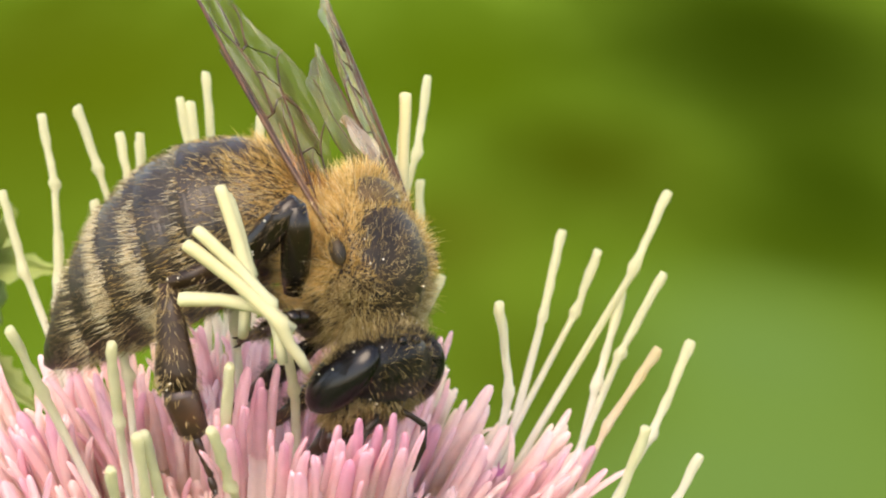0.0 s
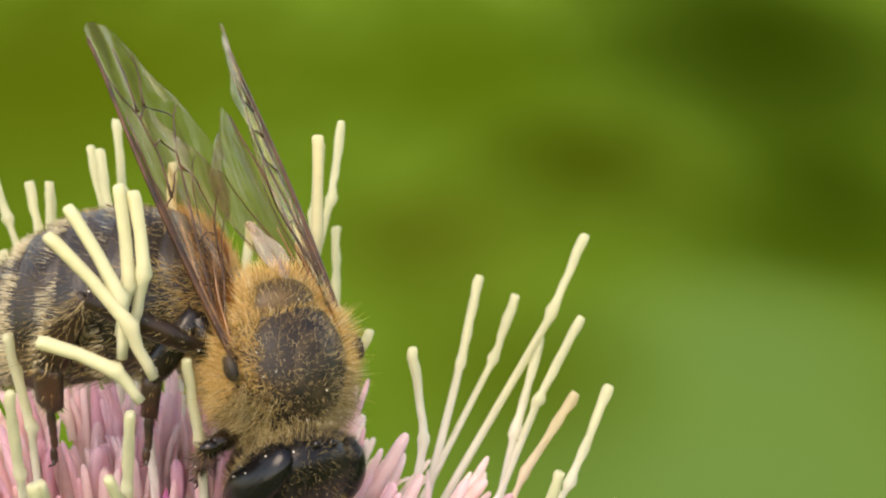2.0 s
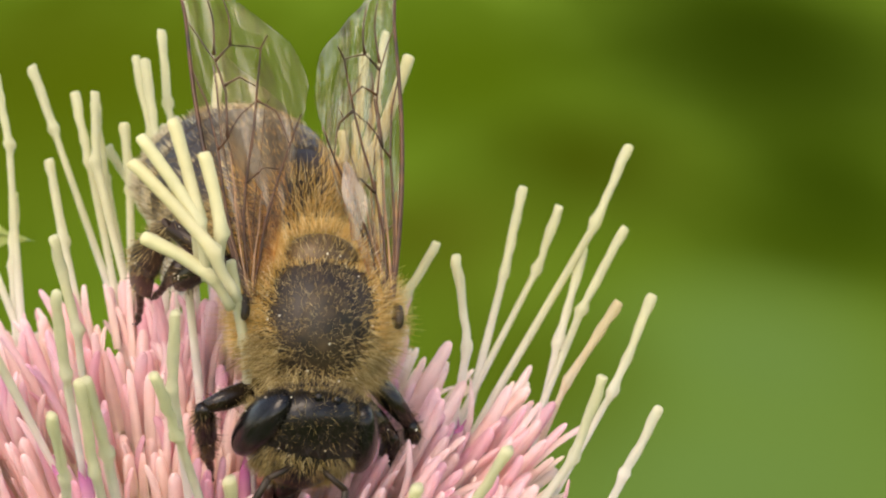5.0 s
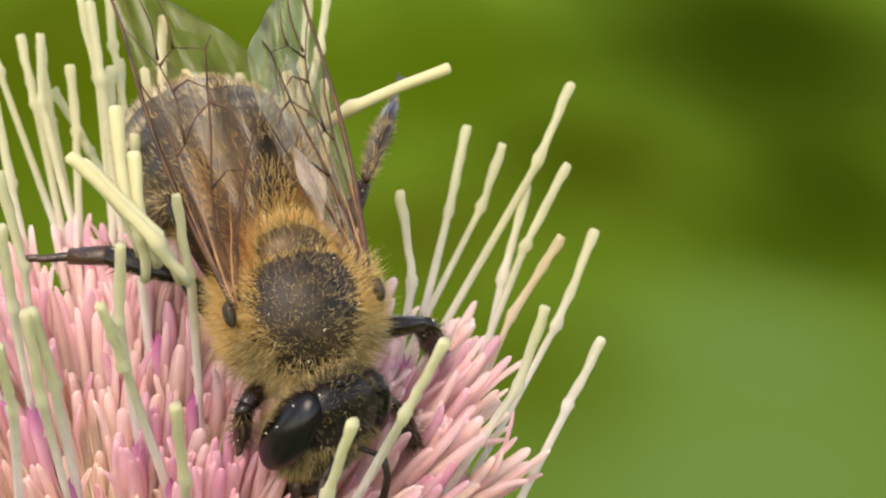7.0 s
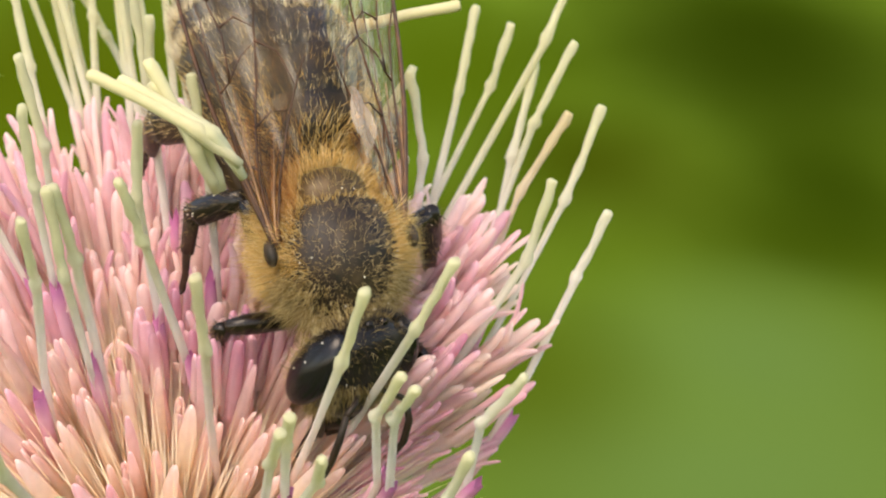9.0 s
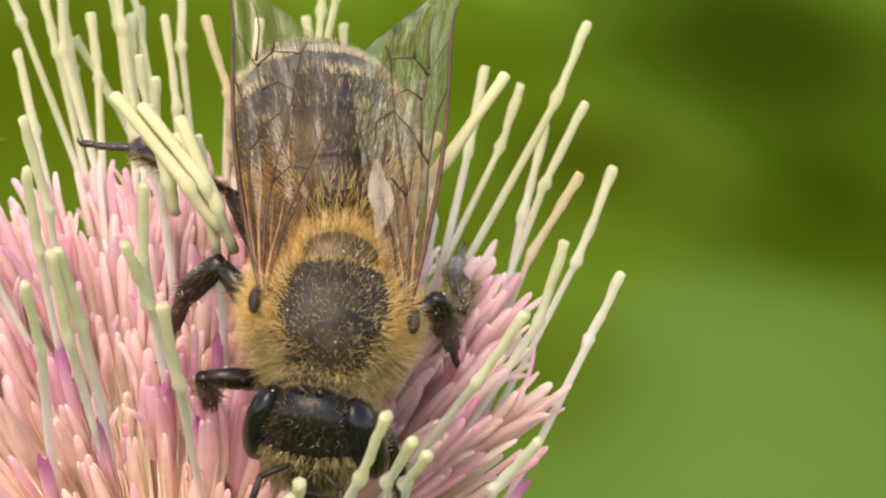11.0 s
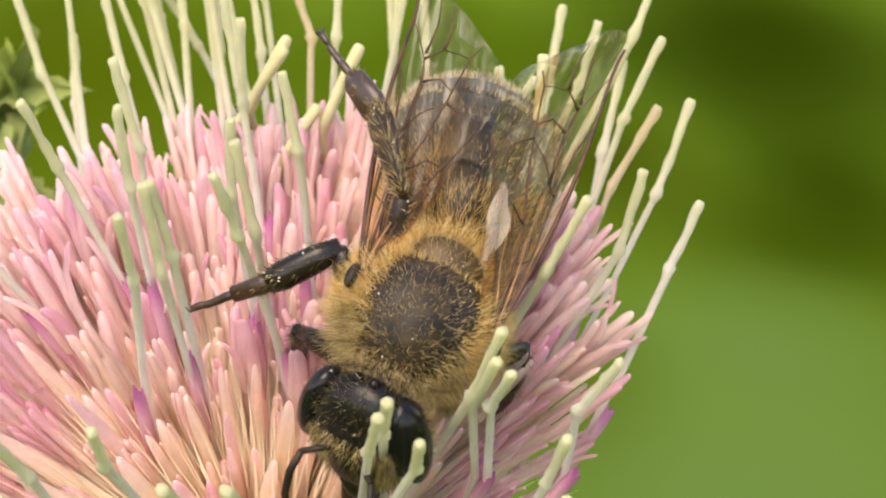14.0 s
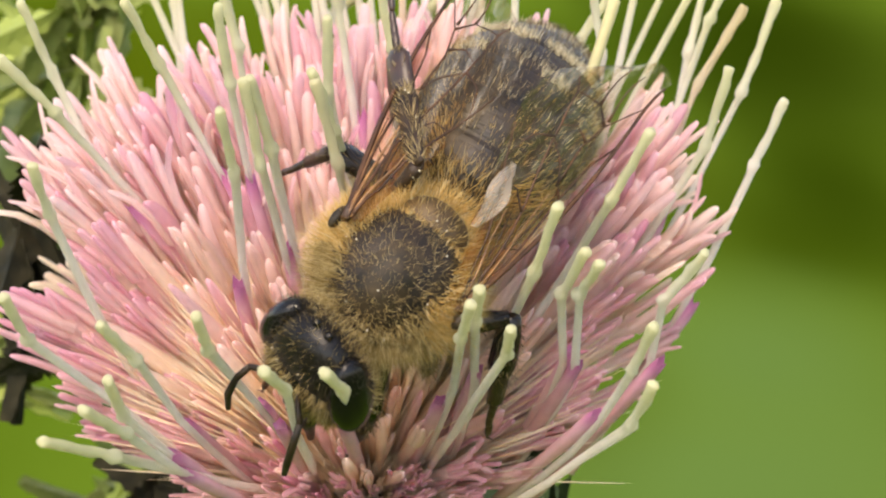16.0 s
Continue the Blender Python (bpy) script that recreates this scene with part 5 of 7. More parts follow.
    walk(bee_head, [
        (0, pose(0.00180, 0.00000, -0.00025, 11.2, -11.1, -3.9)), (0.5, pose(0.00180, 0.00000, -0.00025, 11.0, -12.5, -9.5)),
        (1, pose(0.00180, 0.00000, -0.00025, -2.1, -19.2, -6.4)), (1.5, pose(0.00180, 0.00000, -0.00025, -0.2, -14.3, -9.5)),
        (2, pose(0.00180, 0.00000, -0.00025, -1.0, -11.5, -4.9)), (2.5, pose(0.00180, 0.00000, -0.00025, -5.9, -16.5, -3.9)),
        (3, pose(0.00180, 0.00000, -0.00025, -8.0, -14.8, -1.2)), (3.5, pose(0.00180, 0.00000, -0.00025, -7.2, -11.8, -0.8)),
        (4, pose(0.00180, 0.00000, -0.00025, -9.0, -15.3, -2.7)), (4.5, pose(0.00180, 0.00000, -0.00025, -6.8, -12.7, -4.0)),
        (7, pose(0.00180, 0.00000, -0.00025, -17.2, -8.1, 16.6)), (7.5, pose(0.00180, 0.00000, -0.00025, -15.3, -12.3, 11.0)),
        (8, pose(0.00180, 0.00000, -0.00025, -14.4, -14.2, 8.8)), (8.5, pose(0.00180, 0.00000, -0.00025, -13.1, -14.0, 12.7)),
        (9, pose(0.00180, 0.00000, -0.00025, -13.7, -14.5, 11.5)), (9.5, pose(0.00180, 0.00000, -0.00025, -6.7, -13.8, 3.6)),
        (12, pose(0.00180, 0.00000, -0.00025, 21.0, -13.2, -15.6)), (12.5, pose(0.00180, 0.00000, -0.00025, 11.0, -10.7, -9.8)),
        (13, pose(0.00180, 0.00000, -0.00025, 8.7, -10.3, -9.0)), (13.5, pose(0.00180, 0.00000, -0.00025, 12.7, -7.5, -6.0)),
        (14, pose(0.00180, 0.00000, -0.00025, 22.6, -7.5, -11.6)), (14.5, pose(0.00180, 0.00000, -0.00025, 22.1, -21.0, -15.1)),
        (15, pose(0.00180, 0.00000, -0.00025, 11.6, -0.5, -3.2)), (15.5, pose(0.00180, 0.00000, -0.00025, 18.3, 8.5, -15.0)),
        (16, pose(0.00180, 0.00000, -0.00025, 12.7, 2.3, -14.1))])
    walk(abdomen, [
        (0, pose(-0.00175, 0.00000, -0.00030, -50.5, -62.8, 75.4)), (0.5, pose(-0.00175, 0.00000, -0.00030, -38.4, -58.7, 63.5)),
        (1, pose(-0.00175, 0.00000, -0.00030, -26.4, -41.0, 64.2)), (1.5, pose(-0.00175, 0.00000, -0.00030, -22.7, -36.3, 62.9)),
        (2, pose(-0.00175, 0.00000, -0.00030, -22.4, -36.8, 61.5)), (2.5, pose(-0.00175, 0.00000, -0.00030, -18.1, -28.4, 64.4)),
        (3, pose(-0.00175, 0.00000, -0.00030, -11.6, -26.0, 47.4)), (3.5, pose(-0.00175, 0.00000, -0.00030, -10.9, -32.7, 36.0)),
        (4, pose(-0.00175, 0.00000, -0.00030, -8.7, -28.7, 33.0)), (4.5, pose(-0.00175, 0.00000, -0.00030, -7.9, -27.3, 31.7)),
        (7, pose(-0.00175, 0.00000, -0.00030, -1.1, -16.8, 7.5)), (7.5, pose(-0.00175, 0.00000, -0.00030, -0.1, -3.9, 4.0)),
        (8, pose(-0.00175, 0.00000, -0.00030, -0.1, -5.3, 1.2)), (8.5, pose(-0.00175, 0.00000, -0.00030, -0.5, -15.0, 3.4)),
        (9, pose(-0.00175, 0.00000, -0.00030, -0.0, -2.5, 1.4)), (9.5, pose(-0.00175, 0.00000, -0.00030, -0.7, -12.2, 6.5)),
        (12, pose(-0.00199, 0.00008, -0.00073, 0.2, 1.4, 13.1)), (12.5, pose(-0.00199, 0.00010, -0.00073, 0.2, 1.1, 15.9)),
        (13, pose(-0.00199, 0.00004, -0.00074, -0.3, -5.9, 5.8)), (13.5, pose(-0.00201, -0.00001, -0.00073, -0.7, -11.1, 7.2)),
        (14, pose(-0.00200, 0.00002, -0.00073, -0.8, -9.5, 9.1)), (14.5, pose(-0.00198, -0.00006, -0.00074, 0.0, 0.5, 7.9)),
        (15, pose(-0.00198, 0.00000, -0.00075, -0.0, 0.6, -2.8)), (15.5, pose(-0.00197, -0.00006, -0.00075, -1.0, -8.9, 13.3)),
        (16, pose(-0.00197, -0.00003, -0.00075, 0.2, 3.5, 6.6))])
    walk(wings["fr"], [
        (0, pose(0.00010, -0.00168, 0.00080, 0.0, -12.1, -2.1)), (0.5, pose(0.00010, -0.00168, 0.00080, -20.0, -2.8, -12.0)),
        (1, pose(0.00010, -0.00168, 0.00080, -24.0, -3.8, 9.4)), (1.5, pose(0.00010, -0.00168, 0.00080, -20.0, 0.3, 11.1)),
        (2, pose(0.00010, -0.00168, 0.00080, -18.0, 6.7, 11.0)), (2.5, pose(0.00010, -0.00168, 0.00080, -14.0, 0.3, 13.8)),
        (3, pose(0.00010, -0.00168, 0.00080, -6.0, 13.5, 13.9)), (3.5, pose(0.00010, -0.00168, 0.00080, 6.0, 19.7, 19.2)),
        (4, pose(0.00010, -0.00168, 0.00080, 20.0, -2.2, 12.3)), (4.5, pose(0.00010, -0.00168, 0.00080, 30.0, 2.5, 12.5)),
        (7, pose(0.00010, -0.00168, 0.00080, 30.0, 11.8, 8.9)), (7.5, pose(0.00010, -0.00168, 0.00080, 30.0, 13.2, 7.8)),
        (8, pose(0.00010, -0.00168, 0.00080, 30.0, 14.4, 9.9)), (8.5, pose(0.00010, -0.00168, 0.00080, 30.0, 11.7, 14.3)),
        (9, pose(0.00010, -0.00168, 0.00080, 30.0, 12.0, 11.1)), (9.5, pose(0.00010, -0.00168, 0.00080, 30.0, -6.0, 14.6)),
        (12, pose(0.00017, -0.00170, 0.00093, 30.0, 3.2, 9.5)), (12.5, pose(0.00036, -0.00178, 0.00127, 30.0, -2.4, 9.4)),
        (13, pose(0.00010, -0.00168, 0.00080, 30.0, -1.3, 10.0)), (13.5, pose(0.00010, -0.00168, 0.00080, 30.0, -5.7, 13.7)),
        (14, pose(0.00010, -0.00168, 0.00080, 30.0, 0.4, 14.0)), (14.5, pose(0.00010, -0.00168, 0.00080, 30.0, 12.2, 11.1)),
        (15, pose(0.00010, -0.00168, 0.00080, 30.0, 4.8, 10.3)), (15.5, pose(0.00010, -0.00168, 0.00080, 30.0, -5.7, 18.1)),
        (16, pose(0.00032, -0.00165, 0.00125, 30.0, -5.3, 15.0))])
    walk(wings["fl"], [
        (0, pose(0.00010, 0.00168, 0.00080, -20.0, -7.2, -11.6)), (0.5, pose(0.00010, 0.00168, 0.00080, -22.0, -1.6, -8.5)),
        (1, pose(0.00010, 0.00168, 0.00080, -38.0, -7.9, 5.6)), (1.5, pose(0.00010, 0.00168, 0.00080, -40.0, -2.2, 4.9)),
        (2, pose(0.00010, 0.00168, 0.00080, -40.0, 2.2, 4.0)), (2.5, pose(0.00010, 0.00168, 0.00080, -38.0, -2.7, 5.9)),
        (3, pose(0.00010, 0.00168, 0.00080, -36.0, 8.7, 4.8)), (3.5, pose(0.00010, 0.00168, 0.00080, -36.0, 6.3, 5.5)),
        (4, pose(0.00010, 0.00168, 0.00080, -26.0, -1.1, -2.4)), (4.5, pose(0.00010, 0.00168, 0.00080, -28.0, 8.8, -0.9)),
        (7, pose(0.00010, 0.00168, 0.00080, -28.0, 4.9, -3.7)), (7.5, pose(0.00010, 0.00168, 0.00080, -28.0, 6.4, -4.9)),
        (8, pose(0.00010, 0.00168, 0.00080, -28.0, 6.1, -10.7)), (8.5, pose(0.00010, 0.00168, 0.00080, -28.0, 4.0, -8.7)),
        (9, pose(0.00010, 0.00168, 0.00080, -28.0, 6.3, -10.1)), (9.5, pose(0.00010, 0.00168, 0.00080, -28.0, -4.4, -8.9)),
        (12, pose(0.00010, 0.00168, 0.00080, -28.0, 13.6, -0.8)), (12.5, pose(0.00010, 0.00168, 0.00080, -28.0, 13.3, -2.4)),
        (13, pose(0.00010, 0.00168, 0.00080, -28.0, 19.2, -3.2)), (13.5, pose(0.00010, 0.00168, 0.00080, -28.0, 11.9, -4.3)),
        (14, pose(0.00010, 0.00168, 0.00080, -28.0, 11.8, 1.5)), (14.5, pose(0.00010, 0.00168, 0.00080, -28.0, 8.7, 1.9)),
        (15, pose(0.00010, 0.00168, 0.00080, -28.0, 10.3, -1.3)), (15.5, pose(0.00010, 0.00168, 0.00080, -28.0, 7.5, 2.5)),
        (16, pose(0.00017, 0.00169, 0.00093, -28.0, 2.3, -2.3))])
    walk(wings["hr"], [
        (0, pose(-0.00060, -0.00150, 0.00060, 0.0, -15.1, -4.1)), (0.5, pose(-0.00060, -0.00150, 0.00060, 0.0, -5.8, -14.0)),
        (1, pose(-0.00060, -0.00150, 0.00060, 0.0, -6.8, 7.4)), (1.5, pose(-0.00060, -0.00150, 0.00060, 0.0, -2.7, 9.1)),
        (2, pose(-0.00060, -0.00150, 0.00060, 0.0, 3.7, 9.0)), (2.5, pose(-0.00060, -0.00150, 0.00060, 0.0, -2.7, 11.8)),
        (3, pose(-0.00060, -0.00150, 0.00060, 0.0, 10.5, 11.9)), (3.5, pose(-0.00060, -0.00150, 0.00060, 6.0, 16.7, 17.2)),
        (4, pose(-0.00060, -0.00150, 0.00060, 20.0, -5.2, 10.3)), (4.5, pose(-0.00060, -0.00150, 0.00060, 28.0, -0.5, 10.5)),
        (7, pose(-0.00060, -0.00150, 0.00060, 28.0, 8.8, 6.9)), (7.5, pose(-0.00060, -0.00150, 0.00060, 28.0, 10.2, 5.8)),
        (8, pose(-0.00060, -0.00150, 0.00060, 28.0, 11.4, 7.9)), (8.5, pose(-0.00060, -0.00150, 0.00060, 28.0, 8.7, 12.3)),
        (9, pose(-0.00060, -0.00150, 0.00060, 28.0, 9.0, 9.1)), (9.5, pose(-0.00060, -0.00150, 0.00060, 28.0, -9.0, 12.6)),
        (12, pose(-0.00060, -0.00150, 0.00060, 28.0, 0.2, 7.5)), (12.5, pose(-0.00060, -0.00150, 0.00060, 28.0, -5.4, 7.4)),
        (13, pose(-0.00060, -0.00150, 0.00060, 28.0, -4.3, 8.0)), (13.5, pose(-0.00060, -0.00150, 0.00060, 28.0, -8.7, 11.7)),
        (14, pose(-0.00060, -0.00150, 0.00060, 28.0, -2.6, 12.0)), (14.5, pose(-0.00060, -0.00150, 0.00060, 28.0, 9.2, 9.1)),
        (15, pose(-0.00060, -0.00150, 0.00060, 28.0, 1.8, 8.3)), (15.5, pose(-0.00060, -0.00150, 0.00060, 28.0, -8.7, 16.1)),
        (16, pose(-0.00060, -0.00150, 0.00060, 28.0, -8.3, 13.0))])
    walk(wings["hl"], [
        (0, pose(-0.00060, 0.00150, 0.00060, 0.0, -10.2, -9.6)), (0.5, pose(-0.00060, 0.00150, 0.00060, 0.0, -4.6, -6.5)),
        (1, pose(-0.00060, 0.00150, 0.00060, 0.0, -10.9, 7.6)), (1.5, pose(-0.00060, 0.00150, 0.00060, 0.0, -5.2, 6.9)),
        (2, pose(-0.00060, 0.00150, 0.00060, 0.0, -0.8, 6.0)), (2.5, pose(-0.00060, 0.00150, 0.00060, -4.0, -5.7, 7.9)),
        (3, pose(-0.00060, 0.00150, 0.00060, -8.0, 5.7, 6.8)), (3.5, pose(-0.00060, 0.00150, 0.00060, -14.0, 3.3, 7.5)),
        (4, pose(-0.00060, 0.00150, 0.00060, -20.0, -4.1, -0.4)), (4.5, pose(-0.00060, 0.00150, 0.00060, -26.0, 5.8, 1.1)),
        (7, pose(-0.00060, 0.00150, 0.00060, -26.0, 1.9, -1.7)), (7.5, pose(-0.00060, 0.00150, 0.00060, -26.0, 3.4, -2.9)),
        (8, pose(-0.00060, 0.00150, 0.00060, -26.0, 3.1, -8.7)), (8.5, pose(-0.00060, 0.00150, 0.00060, -26.0, 1.0, -6.7)),
        (9, pose(-0.00060, 0.00150, 0.00060, -26.0, 3.3, -8.1)), (9.5, pose(-0.00060, 0.00150, 0.00060, -26.0, -7.4, -6.9)),
        (12, pose(-0.00060, 0.00150, 0.00060, -26.0, 10.6, 1.2)), (12.5, pose(-0.00060, 0.00150, 0.00060, -26.0, 10.3, -0.4)),
        (13, pose(-0.00060, 0.00150, 0.00060, -26.0, 16.2, -1.2)), (13.5, pose(-0.00060, 0.00150, 0.00060, -26.0, 8.9, -2.3)),
        (14, pose(-0.00060, 0.00150, 0.00060, -26.0, 8.8, 3.5)), (14.5, pose(-0.00060, 0.00150, 0.00060, -26.0, 5.7, 3.9)),
        (15, pose(-0.00060, 0.00150, 0.00060, -26.0, 7.3, 0.7)), (15.5, pose(-0.00060, 0.00150, 0.00060, -26.0, 4.5, 4.5)),
        (16, pose(-0.00060, 0.00150, 0.00060, -26.0, -0.7, -0.3))])
    walk(legs["fr"][0], [
        (0, pose(0.00120, -0.00090, -0.00115, -12.4, -24.4, -87.7)), (0.5, pose(0.00120, -0.00090, -0.00115, -12.6, -26.0, -88.1)),
        (1, pose(0.00120, -0.00090, -0.00115, -13.7, -35.0, -74.1)), (1.5, pose(0.00120, -0.00090, -0.00115, -16.8, -47.7, -84.6)),
        (2, pose(0.00120, -0.00090, -0.00115, -13.2, -32.0, -74.5)), (2.5, pose(0.00120, -0.00090, -0.00115, -11.7, -14.7, -82.4)),
        (3, pose(0.00120, -0.00090, -0.00115, -11.4, -13.8, -75.6)), (3.5, pose(0.00120, -0.00090, -0.00115, -12.4, -24.0, -84.2)),
        (4, pose(0.00120, -0.00090, -0.00115, -10.6, -17.4, -60.1)), (4.5, pose(0.00120, -0.00090, -0.00115, -10.3, -5.3, -64.2)),
        (7, pose(0.00120, -0.00090, -0.00115, -11.9, -39.3, -46.1)), (7.5, pose(0.00120, -0.00090, -0.00115, -11.5, -11.3, -82.4)),
        (8, pose(0.00120, -0.00090, -0.00115, -11.3, -14.7, -71.8)), (8.5, pose(0.00120, -0.00090, -0.00115, -10.5, 4.7, -67.9)),
        (9, pose(0.00120, -0.00090, -0.00115, -11.3, 1.0, -91.0)), (9.5, pose(0.00120, -0.00090, -0.00115, -10.7, -11.6, -65.3)),
        (12, pose(0.00120, -0.00090, -0.00115, -11.3, -4.4, -91.7)), (12.5, pose(0.00120, -0.00090, -0.00115, -11.3, 2.1, -96.1)),
        (13, pose(0.00120, -0.00090, -0.00115, -13.2, 38.8, -123.5)), (13.5, pose(0.00120, -0.00090, -0.00115, -27.5, 71.4, -74.4)),
        (14, pose(0.00120, -0.00090, -0.00115, -12.7, 31.2, -113.8)), (14.5, pose(0.00120, -0.00090, -0.00115, -12.7, 30.3, -111.0)),
        (15, pose(0.00120, -0.00090, -0.00115, -25.6, 69.8, -73.2)), (15.5, pose(0.00120, -0.00090, -0.00115, -24.1, 72.6, -61.0)),
        (16, pose(0.00120, -0.00090, -0.00115, -23.7, 72.9, -59.3))])
    shank = [
        (0, pose(0.00190, 0.00000, 0.00000, -2.3, 40.4, -176.9)), (0.5, pose(0.00190, 0.00000, 0.00000, -2.2, 33.4, -176.6)),
        (1, pose(0.00190, 0.00000, 0.00000, -21.1, 28.5, 167.5)), (1.5, pose(0.00190, 0.00000, 0.00000, -22.4, 23.9, 169.0)),
        (2, pose(0.00190, 0.00000, 0.00000, -23.8, 32.8, 163.6)), (2.5, pose(0.00190, 0.00000, 0.00000, -32.5, 49.0, 150.2)),
        (3, pose(0.00190, 0.00000, 0.00000, -28.4, 64.5, 153.8)), (3.5, pose(0.00190, 0.00000, 0.00000, -26.6, 40.0, 158.6)),
        (4, pose(0.00190, 0.00000, 0.00000, -41.5, 58.3, 138.5)), (4.5, pose(0.00190, 0.00000, 0.00000, -61.0, 64.7, 116.3)),
        (7, pose(0.00190, 0.00000, 0.00000, -28.5, 44.7, 155.6)), (7.5, pose(0.00190, 0.00000, 0.00000, -15.1, 72.6, 168.5)),
        (8, pose(0.00190, 0.00000, 0.00000, -27.3, 55.9, 155.3)), (8.5, pose(0.00190, 0.00000, 0.00000, -53.0, 74.4, 127.2)),
        (9, pose(0.00190, 0.00000, 0.00000, -20.3, 76.6, 162.9)), (9.5, pose(0.00190, 0.00000, 0.00000, -22.2, 64.7, 160.4)),
        (12, pose(0.00190, 0.00000, 0.00000, 5.6, 75.9, -169.4)), (12.5, pose(0.00190, 0.00000, 0.00000, 18.8, 73.4, -155.5)),
        (13, pose(0.00190, 0.00000, 0.00000, 146.3, 52.4, -19.6)), (13.5, pose(0.00190, 0.00000, 0.00000, -136.0, 19.1, 15.8)),
        (14, pose(0.00190, 0.00000, 0.00000, 160.4, 59.5, -10.8)), (14.5, pose(0.00190, 0.00000, 0.00000, 169.7, 58.1, -3.6)),
        (15, pose(0.00190, 0.00000, 0.00000, -136.5, 19.5, 15.6)), (15.5, pose(0.00190, 0.00000, 0.00000, -126.4, 14.6, 15.3)),
        (16, pose(0.00190, 0.00000, 0.00000, -125.1, 14.0, 15.2))]
    walk(legs["fr"][1], shank)
    walk(legs["fr"][3], shank)
    foot = [
        (0, pose(0.00076, -0.00006, -0.00097, -0.5, 37.8, -175.1)), (0.5, pose(0.00065, -0.00007, -0.00083, -1.1, 31.6, -175.6)),
        (1, pose(0.00061, 0.00029, -0.00072, -21.0, 27.3, 167.8)), (1.5, pose(0.00055, 0.00026, -0.00061, -22.2, 23.1, 169.5)),
        (2, pose(0.00069, 0.00036, -0.00081, -23.5, 31.5, 164.1)), (2.5, pose(0.00105, 0.00049, -0.00113, -32.0, 47.9, 150.9)),
        (3, pose(0.00132, 0.00028, -0.00135, -27.0, 64.0, 155.3)), (3.5, pose(0.00083, 0.00042, -0.00096, -26.2, 38.6, 159.3)),
        (4, pose(0.00131, 0.00052, -0.00128, -41.1, 57.7, 139.0)), (4.5, pose(0.00162, 0.00058, -0.00136, -59.8, 64.0, 117.6)),
        (7, pose(0.00093, 0.00044, -0.00105, -28.6, 43.9, 155.7)), (7.5, pose(0.00146, 0.00009, -0.00143, -12.5, 72.0, 171.3)),
        (8, pose(0.00114, 0.00035, -0.00124, -26.6, 54.7, 156.1)), (8.5, pose(0.00166, 0.00032, -0.00144, -50.0, 73.7, 130.4)),
        (9, pose(0.00157, 0.00010, -0.00146, -16.9, 75.8, 166.4)), (9.5, pose(0.00130, 0.00022, -0.00136, -21.3, 63.8, 161.4)),
        (12, pose(0.00154, -0.00007, -0.00146, 8.0, 75.0, -166.8)), (12.5, pose(0.00151, -0.00018, -0.00144, 19.8, 71.9, -154.4)),
        (13, pose(0.00276, -0.00031, -0.00119, 143.9, 52.5, -21.5)), (13.5, pose(0.00326, 0.00039, -0.00049, -136.2, 19.2, 15.9)),
        (14, pose(0.00265, -0.00014, -0.00129, 157.3, 59.7, -13.2)), (14.5, pose(0.00269, -0.00005, -0.00127, 167.7, 58.5, -5.1)),
        (15, pose(0.00326, 0.00038, -0.00050, -136.7, 19.5, 15.6)), (15.5, pose(0.00330, 0.00038, -0.00038, -126.4, 14.6, 15.3)),
        (16, pose(0.00330, 0.00038, -0.00036, -125.1, 14.0, 15.2))]
    walk(legs["fr"][2], foot)
    walk(legs["fr"][4], foot)
    walk(legs["fl"][0], [
        (0, pose(0.00120, 0.00090, -0.00115, 17.7, 66.1, 54.5)), (0.5, pose(0.00120, 0.00090, -0.00115, 22.7, 72.1, 58.3)),
        (1, pose(0.00120, 0.00090, -0.00115, 23.5, 72.8, 58.9)), (1.5, pose(0.00120, 0.00090, -0.00115, 23.6, 72.9, 59.0)),
        (2, pose(0.00120, 0.00090, -0.00115, 23.6, 72.9, 59.0)), (2.5, pose(0.00120, 0.00090, -0.00115, 23.6, 72.9, 59.0)),
        (3, pose(0.00120, 0.00090, -0.00115, 23.6, 72.9, 59.0)), (3.5, pose(0.00120, 0.00090, -0.00115, 23.6, 72.9, 59.0)),
        (4, pose(0.00120, 0.00090, -0.00115, 5.8, 15.0, 31.0)), (4.5, pose(0.00120, 0.00090, -0.00115, 11.0, 32.5, 60.5)),
        (7, pose(0.00120, 0.00090, -0.00115, 8.2, 9.0, 46.6)), (7.5, pose(0.00120, 0.00090, -0.00115, 8.0, 6.2, 45.2)),
        (8, pose(0.00120, 0.00090, -0.00115, 8.0, 5.8, 45.0)), (8.5, pose(0.00120, 0.00090, -0.00115, 8.0, 5.8, 45.0)),
        (9, pose(0.00120, 0.00090, -0.00115, 8.0, 5.8, 45.0)), (9.5, pose(0.00120, 0.00090, -0.00115, 8.7, -32.1, 35.5)),
        (12, pose(0.00120, 0.00090, -0.00115, 16.8, 65.5, 52.4)), (12.5, pose(0.00120, 0.00090, -0.00115, 22.5, 72.1, 58.0)),
        (13, pose(0.00120, 0.00090, -0.00115, 23.5, 72.8, 58.9)), (13.5, pose(0.00120, 0.00090, -0.00115, 11.8, 32.2, 125.1)),
        (14, pose(0.00120, 0.00090, -0.00115, 27.5, 71.0, 75.7)), (14.5, pose(0.00120, 0.00090, -0.00115, 24.3, 72.8, 61.2)),
        (15, pose(0.00120, 0.00090, -0.00115, 23.7, 72.9, 59.3)), (15.5, pose(0.00120, 0.00090, -0.00115, 21.2, 57.7, 118.1)),
        (16, pose(0.00120, 0.00090, -0.00115, 27.1, 72.6, 69.5))])
